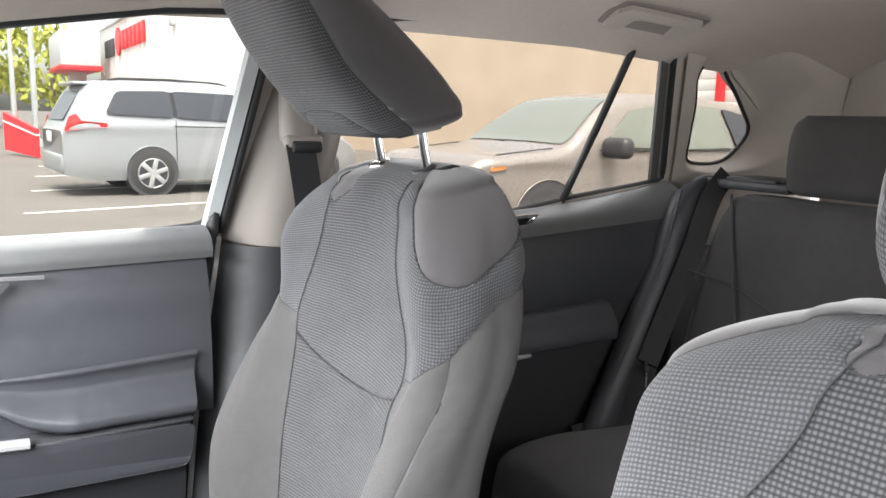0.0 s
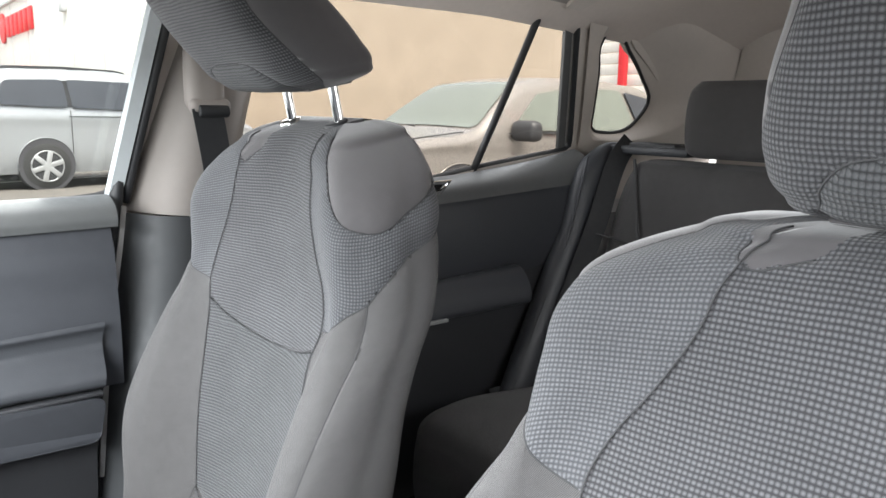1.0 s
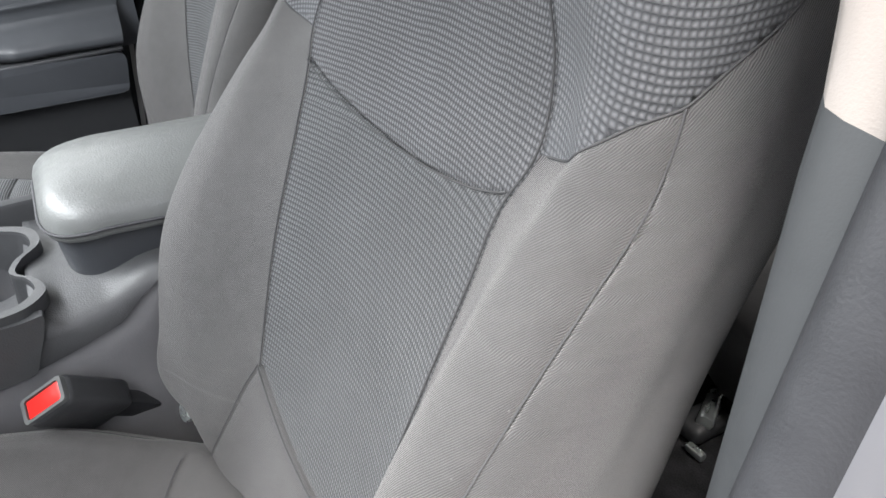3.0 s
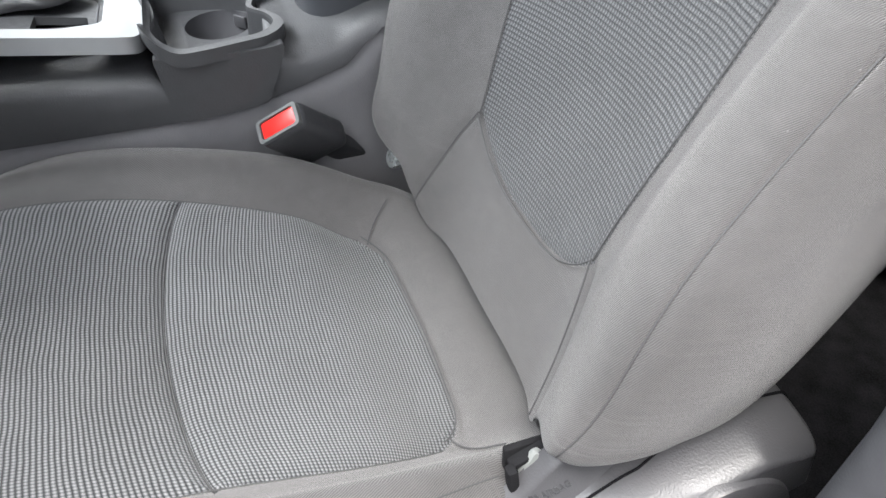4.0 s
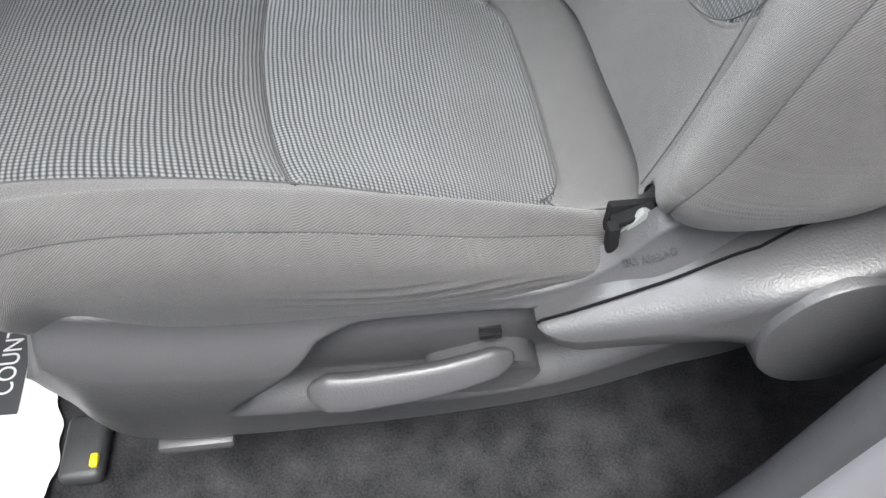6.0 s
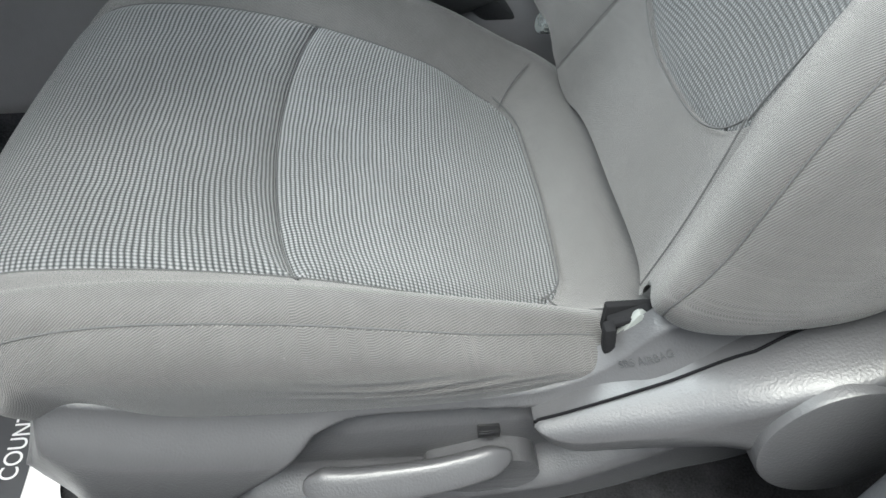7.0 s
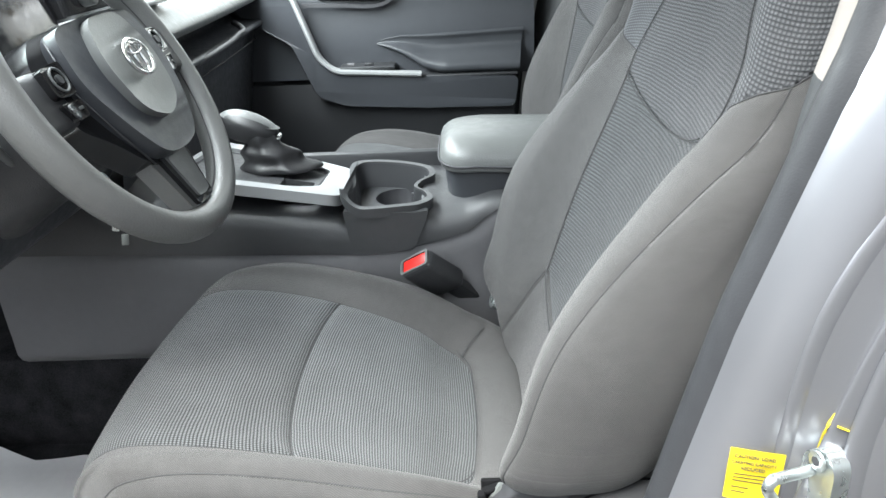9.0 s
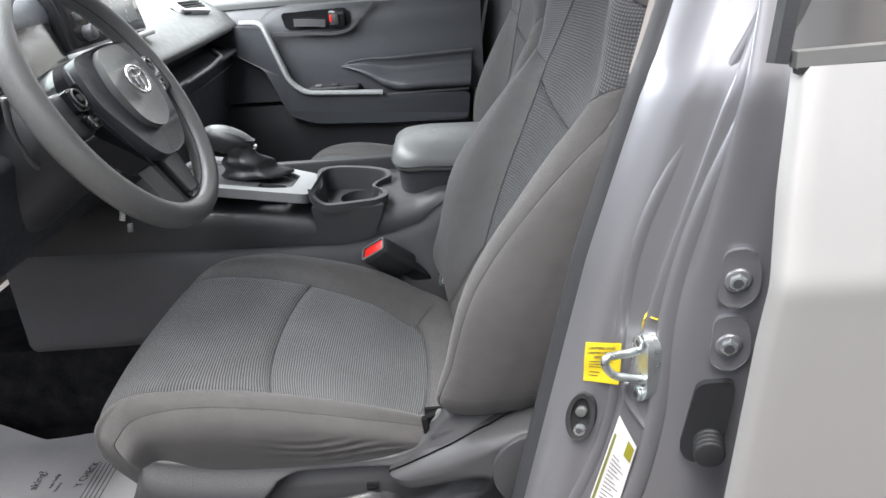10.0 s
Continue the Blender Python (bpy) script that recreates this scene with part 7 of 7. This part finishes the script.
for x in (.355, -.355):
    rows = []
    for z, y, k, d in ((1.198, -1.375, .80, .06), (1.215, -1.362, .95, .085), (1.28, -1.362, 1, .09), (1.335, -1.372, .97, .08), (1.358, -1.385, .85, .05)):
        w = .125 * k
        rows.append([(x - w, y - .008, z), (x, y + .004, z), (x + w, y - .008, z), (x + w, y - d, z), (x, y - d - .005, z), (x - w, y - d, z)])
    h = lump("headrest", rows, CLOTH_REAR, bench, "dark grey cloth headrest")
tube("piping", smooth_path([(.60, -1.366, 1.186), (.52, -1.292, 1.0), (.46, -1.262, .80)], 30), .0035, SEAMM, bench, n=6)
tube("seam", smooth_path([(.66, -1.285, 1.02), (.52, -1.30, 1.0), (.42, -1.298, .965), (.25, -1.30, .97)], 30), .002, SEAMM, bench, n=6)
lb = thing("bench_latch", "dark rear seat latch with a white mark on the bench top", "seat latch")
part("body", rbox((.58, -1.42, 1.215), (.13, .05, .016), .006), PLASTIC, lb)
part("mark", rbox((.56, -1.392, 1.203), (.016, .004, .003), .0012), PALEPL, lb)
wt = thing("wheelhouse_trim", "smooth black side trim between bench and rear door", "trim", kind="structure")
pv, pf = sweep(smooth_path([(.70, -1.47, 1.196), (.705, -1.41, 1.192), (.70, -1.345, 1.15), (.695, -1.275, 1.0), (.685, -1.18, .83), (.675, -1.09, .66), (.67, -1.04, .54)], 50), [(.046 * math.cos(a), .034 * math.sin(a)) for a in np.linspace(0, 2 * math.pi, 18, endpoint=False)], up=(-1, 0, 0), scale=[min(1, .35 + i / 12) for i in range(50)])
part("pad", mesh_of("pad", pv, pf, SOFT), None, wt, "rounded black pad")
tube("trim_seam", smooth_path([(.682, -1.30, 1.19), (.675, -1.235, 1.0), (.665, -1.14, .83), (.655, -1.05, .66)], 30), .003, SOFT, wt, n=8)
part("shelf", rbox((.60, -1.50, 1.205), (.24, .22, .02), .006), SOFT, wt, "dark shelf behind the bench")
rb2 = thing("rear_seat_belt", "black rear seat belt with a steel tongue beside the bench", "seat belt")
web = [(-.023, -.0012), (.023, -.0012), (.023, .0012), (-.023, .0012)]
bar("webbing", smooth_path([(.665, -1.43, 1.225), (.655, -1.385, 1.195), (.64, -1.29, 1.03), (.635, -1.21, .88), (.632, -1.178, .82)], 40), web, BELT, rb2, up=(-.75, .65, 0))
bar("lap_webbing", smooth_path([(.632, -1.176, .815), (.630, -1.15, .76), (.640, -1.12, .705), (.668, -1.07, .672), (.690, -1.03, .66)], 24), web, BELT, rb2, up=(-.6, .6, .5))
TG = Matrix.Translation((.628, -1.168, .812)) @ Matrix.Rotation(radians(-40), 4, "Z")
tb = rbox((0, 0, .004), (.058, .010, .014), .004, seg=3)
bmesh.ops.transform(tb, matrix=TG, verts=tb.verts)
part("tongue", tb, GREYPL, rb2, "dark moulded tongue bar")
tp = plate(corners([(-.013, 0), (.013, 0), (.010, -.042), (-.010, -.042)], .003), [corners([(-.006, -.012), (.006, -.012), (.006, -.030), (-.006, -.030)], .002)], lambda a, b, d: (a, d - .004, b), .003)
bmesh.ops.transform(tp, matrix=TG, verts=tp.verts)
part("tongue_plate", tp, STEEL, rb2, "bright steel tongue plate")
buckle("rear_belt_buckle", -.262, -.83, .755, 20, "black rear belt buckle with red button")
part("cargo_floor", rbox((0, -1.72, .72), (1.3, .5, .03), .01), CARPET, None, "dark cargo floor behind the bench", category="carpet", kind="structure")

rl = thing("rail_end", "bright steel seat rail end behind the driver seat", "seat rail")
part("cover", rbox((-.245, -.755, .437), (.05, .07, .03), .012, seg=3), PLASTIC, rl)
part("latch", cyl((-.262, -.74, .455), (-.225, -.80, .452), .012, n=14, bevel=.003), STEEL, rl)
part("tab", rbox((-.275, -.715, .428), (.03, .012, .012), .003), STEEL, rl)
# ---- outside ----
gr = mesh_of("ground", [(-400, -400, 0), (400, -400, 0), (400, 400, 0), (-400, 400, 0)], [(0, 1, 2, 3)], ASPHALT)
part("ground", gr, None, None, "worn grey asphalt car park", category="asphalt", kind="structure")
for i in range(5):
    a, b = Vector((7.5 + i * 3.0, -.2 - .25 * i, .004)), Vector((8.6 + i * 3.0, -5.2 - .25 * i, .004))
    bar("parking_line", [tuple(a), tuple(b)], [(-.05, -.002), (.05, -.002), (.05, .002), (-.05, .002)], LINEW, None, label="faded white parking line on the asphalt", category="parking line", group="parking lines")

# the long block wall runs from behind the parked cars away to the white front
W0, W1 = Vector((9.5, -22.0, 0)), Vector((44, -5.6, 0))
WD = (W1 - W0).normalized()
WQ = Vector((-WD.y, WD.x, 0))
bl = (W1 - W0).length


def on_wall(a, d, z):
    return W0 + WD * a + WQ * d + Vector((0, 0, z))


def wall_box(a0, a1, d0, d1, z0, z1):
    bm = bmesh.new()
    vs = [bm.verts.new(on_wall(a, d, z)) for a in (a0, a1) for d in (d0, d1) for z in (z0, z1)]
    for q in ((0, 1, 3, 2), (4, 6, 7, 5), (0, 4, 5, 1), (2, 3, 7, 6), (0, 2, 6, 4), (1, 5, 7, 3)):
        bm.faces.new([vs[i] for i in q])
    return bm


shop = thing("showroom_building", "long beige block building with a white front and grey canopy", "building")
part("wall", wall_box(-30, bl - 14.5, -12, 0, 0, 7.8), WALLB, shop, "beige painted block wall")
part("wall", wall_box(bl - 14.5, bl - 6, -12, -.01, 0, 5.0), WALLB, shop, "beige painted block wall")
part("front", rbox((29.5, -6.2, 2.65), (29, .6, 5.3), .02), WALLW, shop, "white panelled side wall")
for i in range(9):
    part("panel_joint", rbox((15.5 + i * 3.4, -5.893, 2.65), (.03, .02, 5.2), 0), GREYW, shop)
part("parapet", rbox((29, -5.86, 5.32), (30.1, .14, .10), .01), GREYW, shop)
part("canopy", rbox((43.5, -4.6, 4.2), (6, 1.75, 1.65), .03), GREYW, shop, "grey clad canopy")
part("canopy_band", rbox((43.4, -4.6, 3.30), (6.1, 1.85, .22), .02), REDP, shop, "red band under the canopy")
part("entrance_post", rbox((43.5, -4.7, 1.6), (1.0, .8, 3.2), .02), GREYW, shop)
part("wall_lamp", rbox((26.5, -5.82, 4.3), (.5, .14, .3), .03), GREYW, shop)
sg = thing("wall_sign", "red sign shapes beside a dark panel on the white wall", "sign")
part("mark", rbox((40.2, -5.84, 4.25), (2.6, .08, .80), .02), INK, sg, "dark grey panel")
part("mark", cyl((37.6, -5.88, 4.4), (37.6, -5.80, 4.4), .62, n=32), REDP, sg, "red round emblem")
for i in range(6):
    part("bar", rbox((36.3 - i * .92, -5.84, 4.38), (.62, .08, .82), .02), REDP, sg, "red bar")

def half_width(a, b, w, length, belt, roof):
    """Half the car's width at a along and height b: rounded ends, sides that lean in over the belt."""
    e = min(a, length - a)
    end = 1 - .16 * max(0, 1 - e / .45) ** 2.2
    lean = .27 * max(0, (b - belt) / (roof - belt)) ** 1.25
    tuck = .05 * max(0, (.62 - b) / .35) ** 2
    return w * end - lean - tuck


def car_body(name, label, length, w, tops, lows, belt, paint, wheels, wheel_r):
    """A parked car, its rear (or nose) at the origin, along +x: a lofted body with wheels in dark arches."""
    c = thing(name, label, "car")
    roof = max(z for _, z in tops)
    ta, tz = np.array([q[0] for q in tops]), np.array([q[1] for q in tops])
    K, R, st = 26, 16, np.concatenate([np.linspace(0.004, .6, 26), np.linspace(.64, length - .64, 44), np.linspace(length - .6, length - .004, 22)])
    vv = []
    for a in st:
        zt, zb = float(hermite(ta, tz, [a])[0]), float(np.interp(a, [q[0] for q in lows], [q[1] for q in lows]))
        side = [(half_width(a, b, w, length, belt, roof) + .012 * math.exp(-((b - belt + .06) / .05) ** 2), b) for b in np.linspace(zb, zt - .06, K)]
        wr = half_width(a, zt, w, length, belt, roof) - .05
        top = [(wr * math.cos(q), zt + .025 * math.sin(q)) for q in np.linspace(0, math.pi, R)]
        vv += [(a, -x, z) for x, z in side] + [(a, -x, z) for x, z in top] + [(a, x, z) for x, z in reversed(side)]
    n = 2 * K + R
    ff = [(i * n + j, (i + 1) * n + j, (i + 1) * n + j + 1, i * n + j + 1) for i in range(len(st) - 1) for j in range(n - 1)]
    ff += [tuple(range(n))[::-1], tuple(range((len(st) - 1) * n, len(st) * n))]
    part("body", mesh_of("body", vv, ff, paint), None, c)
    for x in wheels:
        for g in (-1, 1):
            hw = half_width(x, .80, w, length, belt, roof) + .012
            part("wheel_arch", cyl((x, g * (hw - .25), wheel_r + .02), (x, g * (hw + .004), wheel_r + .02), wheel_r * 1.16, n=40), INK, c)
            tube("arch_lip", [(x + wheel_r * 1.18 * math.cos(q), g * (hw + .006), wheel_r + .02 + wheel_r * 1.18 * math.sin(q)) for q in np.linspace(-.2, math.pi + .2, 36)], .007, paint, c, n=8)
            wh = part("wheel", cyl((x, g * (hw - .22), wheel_r), (x, g * (hw + .012), wheel_r), wheel_r, n=40, bevel=.03), TYRE, c)
            part("rim", cyl((x, g * (hw - .02), wheel_r), (x, g * (hw + .018), wheel_r), wheel_r * .66, wheel_r * .62, n=32), PLASTIC, wh)
            tube("rim_edge", [(x + wheel_r * .66 * math.cos(q), g * (hw + .016), wheel_r + wheel_r * .66 * math.sin(q)) for q in np.linspace(0, 2 * math.pi, 36, endpoint=False)], .012, SILVER, wh, n=6, closed=True)
            for i in range(6):
                an = i * math.pi / 3 + .3
                d = Vector((math.cos(an), 0, math.sin(an)))
                part("spoke", rbox(Vector((x, g * (hw + .022), wheel_r)) + d * wheel_r * .34, (.075, .022, wheel_r * .62), .01, rot=(0, 90 - math.degrees(an), 0)), SILVER, wh)
            part("hub", cyl((x, g * hw, wheel_r), (x, g * (hw + .036), wheel_r), wheel_r * .17, n=20), SILVER, wh)

    def on_top(a0, a1, lift=.012, edge=.10, n=24, m=28):
        """A sheet of glass that lies on the body's upper surface between two stations."""
        vq = []
        for i in range(n):
            a = a0 + (a1 - a0) * i / (n - 1)
            zt = float(hermite(ta, tz, [a])[0])
            wr = half_width(a, zt, w, length, belt, roof) - .05
            ease = edge + .05 * max(0, 1 - min(i, n - 1 - i) / 3) ** 2
            for q in np.linspace(math.pi * ease, math.pi * (1 - ease), m):
                vq.append((a, -wr * math.cos(q), zt + .025 * math.sin(q) + lift))
        return mesh_of("glass", vq, [(i * m + j, (i + 1) * m + j, (i + 1) * m + j + 1, i * m + j + 1) for i in range(n - 1) for j in range(m - 1)], CGLASS)

    def on_side(loop, g, lift, r=.0):
        return plate(loop, [], lambda a, b, d: (a, g * (half_width(a, b, w, length, belt, roof) + lift - d), b), .02, r)
    return c, on_side, on_top


van, side, top = car_body("minivan", "silver minivan parked on the asphalt", 5.1, .99, [(0, .98), (.06, 1.10), (.20, 1.36), (.38, 1.66), (.50, 1.74), (.75, 1.775), (1.6, 1.80), (2.7, 1.76), (3.3, 1.58), (3.9, 1.26), (4.2, 1.08), (4.8, .92), (5.1, .70)], [(0, .34), (.5, .24), (4.6, .24), (5.1, .36)], 1.12, VANP, (1.28, 4.25), .35)
for g in (-1, 1):
    part("side_window", side(corners([(.60, 1.27), (.80, 1.63), (1.62, 1.66), (1.64, 1.23)], .09, 6), g, .040), DGLASS, van, "dark tinted side window")
    part("side_window", side(corners([(1.70, 1.23), (1.68, 1.66), (2.72, 1.64), (2.78, 1.19)], .05, 5), g, .040), DGLASS, van, "dark tinted side window")
    part("window_post", side([(1.58, 1.26), (1.58, 1.64), (1.76, 1.64), (1.76, 1.25)], g, .036), GLOSSB, van, "black post between the windows")
    part("side_window", side(corners([(2.84, 1.19), (2.80, 1.62), (3.15, 1.54), (3.72, 1.20)], .05, 5), g, .040), DGLASS, van, "dark tinted side window")
    part("tail_lamp", side(corners([(.03, 1.00), (.10, 1.22), (.20, 1.27), (.26, 1.16), (.62, 1.13), (.62, 1.07), (.22, 1.03)], .02, 4), g, .03, .008), LAMPR, van, "red tail lamp with a long tip")
    bar("roof_rail", [(.75, g * .60, 1.79), (.9, g * .60, 1.825), (1.7, g * .60, 1.84), (2.5, g * .60, 1.815), (2.65, g * .60, 1.78)], [(-.02, -.02), (.02, -.02), (.02, .02), (-.02, .02)], PLASTIC, van)
    tube("door_track", [(1.64, g * (half_width(1.64, 1.1, .99, 5.1, 1.12, 1.8) + .012), 1.10), (2.7, g * (.99 + .012), 1.09)], .008, PLASTIC, van, n=6)
    tube("door_gap", [(1.67, g * (half_width(1.67, b, .99, 5.1, 1.12, 1.8) + .014), b) for b in np.linspace(.45, 1.2, 12)], .006, INK, van, n=6)
part("rear_window", plate(corners([(-.62, .0), (.62, .0), (.55, .50), (-.55, .50)], .06), [], lambda a, b, d: (.085 + b * .56 - .03 * (1 - (a / .7) ** 2) - d * .02, a, 1.17 + b * .92), 1.0), DGLASS, van, "dark rear window")
part("spoiler", rbox((.40, 0, 1.735), (.32, 1.28, .045), .018, seg=3), VANP, van)
part("bumper", rbox((.10, 0, .50), (.26, 1.70, .34), .10, seg=4), VANP, van)
part("plate_panel", rbox((-.035, 0, .90), (.02, .34, .16), .005), WHITE, van)
van.matrix_world = pose(13.25, -1.02, 0, 0, 0, -85)

suv, side, top = car_body("parked_suv", "champagne parked car with pale windscreen and dark door mirror", 4.7, .925, [(0, .80), (.12, .92), (.5, 1.0), (1.05, 1.055), (1.20, 1.09), (1.55, 1.32), (1.90, 1.535), (2.2, 1.61), (2.9, 1.65), (3.7, 1.62), (4.3, 1.50), (4.6, 1.20), (4.7, 1.0)], [(0, .38), (.5, .28), (4.2, .28), (4.7, .40)], 1.02, CARP, (.95, 3.65), .35)
part("windscreen", top(1.215, 1.99), None, suv, "pale reflective windscreen")
for g in (-1, 1):
    part("side_window", side(corners([(1.66, 1.10), (2.16, 1.47), (2.85, 1.56), (2.85, 1.07)], .05), g, .036), CGLASS, suv, "green tinted side window")
    part("side_window", side(corners([(2.92, 1.07), (2.92, 1.56), (3.62, 1.54), (3.72, 1.09)], .05), g, .036), CGLASS, suv, "green tinted side window")
    part("side_window", side(corners([(3.80, 1.09), (3.70, 1.53), (4.16, 1.45), (4.34, 1.16)], .05), g, .036), DGLASS, suv, "dark rear side window")
    part("window_line", side([(1.60, 1.055), (1.60, 1.07), (4.3, 1.085), (4.3, 1.07)], g, .040), PLASTIC, suv)
    part("mirror", rbox((1.72, g * 1.07, 1.09), (.18, .34, .21), .07, seg=4), PLASTIC, suv, "dark door mirror")
    part("mirror_arm", rbox((1.75, g * .90, 1.02), (.06, .12, .05), .01), PLASTIC, suv)
    part("side_marker", side(corners([(.26, .87), (.28, .91), (.42, .92), (.43, .89)], .02), g, .02), AMBER, suv, "amber marker lamp")
    tube("bonnet_gap", [(a, g * (.80 - .10 * (1.1 - a) ** 2), float(np.interp(a, [.12, .5, 1.05], [.94, 1.02, 1.075]))) for a in np.linspace(.15, 1.1, 16)], .007, INK, suv, n=6)
tube("wiper", [(1.20, -.55, 1.10), (1.25, -.10, 1.135), (1.24, .35, 1.13)], .012, PLASTIC, suv, n=6)
tube("wiper", [(1.20, .1, 1.12), (1.24, .4, 1.125), (1.22, .68, 1.10)], .012, PLASTIC, suv, n=6)
suv.matrix_world = pose(6.1, -3.65, 0, 0, 0, -88)

bk = thing("red_barrier", "red hoarding panel with a pale stripe by the car park edge", "barrier")
part("panel", plate([(0, .15), (1.9, .02), (1.9, .78), (0, 1.20)], [], lambda a, b, d: (24.6 - a * 1.0, -.78 - a * .36 + d, b), .08), REDP, bk)
part("stripe", plate([(0, .93), (1.9, .60), (1.9, .64), (0, .98)], [], lambda a, b, d: (24.59 - a * 1.0, -.79 - a * .36 + d, b), .1), WHITE, bk)
for x, y, h in ((30, -1.85, 4.6), (34, -1.38, 4.6)):
    p = thing("light_pole", "grey steel light pole", "pole")
    part("pole", cyl((x, y, 0), (x, y, h), .11, .08, n=14), STEEL, p)
    part("foot", cyl((x, y, 0), (x, y, .25), .22, n=14), GREYW, p)
rc, side, top = car_body("red_car", "red car parked far off", 4.3, .9, [(0, .8), (.25, 1.0), (.8, 1.38), (1.4, 1.45), (2.3, 1.42), (3.1, .98), (4.0, .88), (4.3, .65)], [(0, .34), (4.3, .34)], .95, REDP, (.8, 3.4), .32)
rc.matrix_world = pose(33.0, -3.2, 0, 0, 0, -60)


def leafy(name, x, y, h, r, seed):
    rnd = random.Random(seed)
    t = thing(name, "tree in pale yellow-green spring leaf", "tree", group="trees")
    part("trunk", cyl((x, y, 0), (x, y, h * .5), .22, .12, n=10), BARK, t)
    vv, ff = [], []
    for i in range(1500):
        th, ph, q = rnd.uniform(0, 6.283), math.acos(rnd.uniform(-1, 1)), r * rnd.uniform(.35, 1.0) ** .6
        c = Vector((x + q * math.sin(ph) * math.cos(th), y + q * math.sin(ph) * math.sin(th), h * .62 + .85 * q * math.cos(ph)))
        if noise.noise(c * .5) < -.12:
            continue
        e = Euler((rnd.uniform(0, 6), rnd.uniform(0, 6), rnd.uniform(0, 6))).to_matrix()
        k = len(vv)
        for a, b in ((-1, 0), (0, -.5), (1, 0), (0, .5)):
            vv.append(tuple(c + e @ Vector((a * .28, b * .28, 0))))
        ff.append((k, k + 1, k + 2, k + 3))
    part("crown", mesh_of("crown", vv, ff, LEAF, smooth=False), None, t)


for i in range(7):
    leafy("tree", 55 + 3 * (i % 3), -4.5 + i * 3.6, 6.5 + (i % 3), 3.2, i)

# white siding wall with red posts behind the car
rw = thing("siding_fence", "white horizontal siding with a red post behind the car", "fence")
for i in range(26):
    part("board", rbox((.2, -9.0, .15 + i * .16), (15.4, .03, .15), .006), WALLW, rw)
for x in (6.78, 2.98, -2.5):
    part("post", rbox((x, -8.94, 2.1), (.12, .08, 4.2), .01), REDP, rw, "red post")

# added plain wall, out of view beside the open door: blocks low light
part("unseen_light_wall", rbox((-2.75, 0.0, .80), (.3, 12, 1.6), .01), GREYW2, None, "unseen grey wall added to hold back low side light", category="wall", kind="structure")
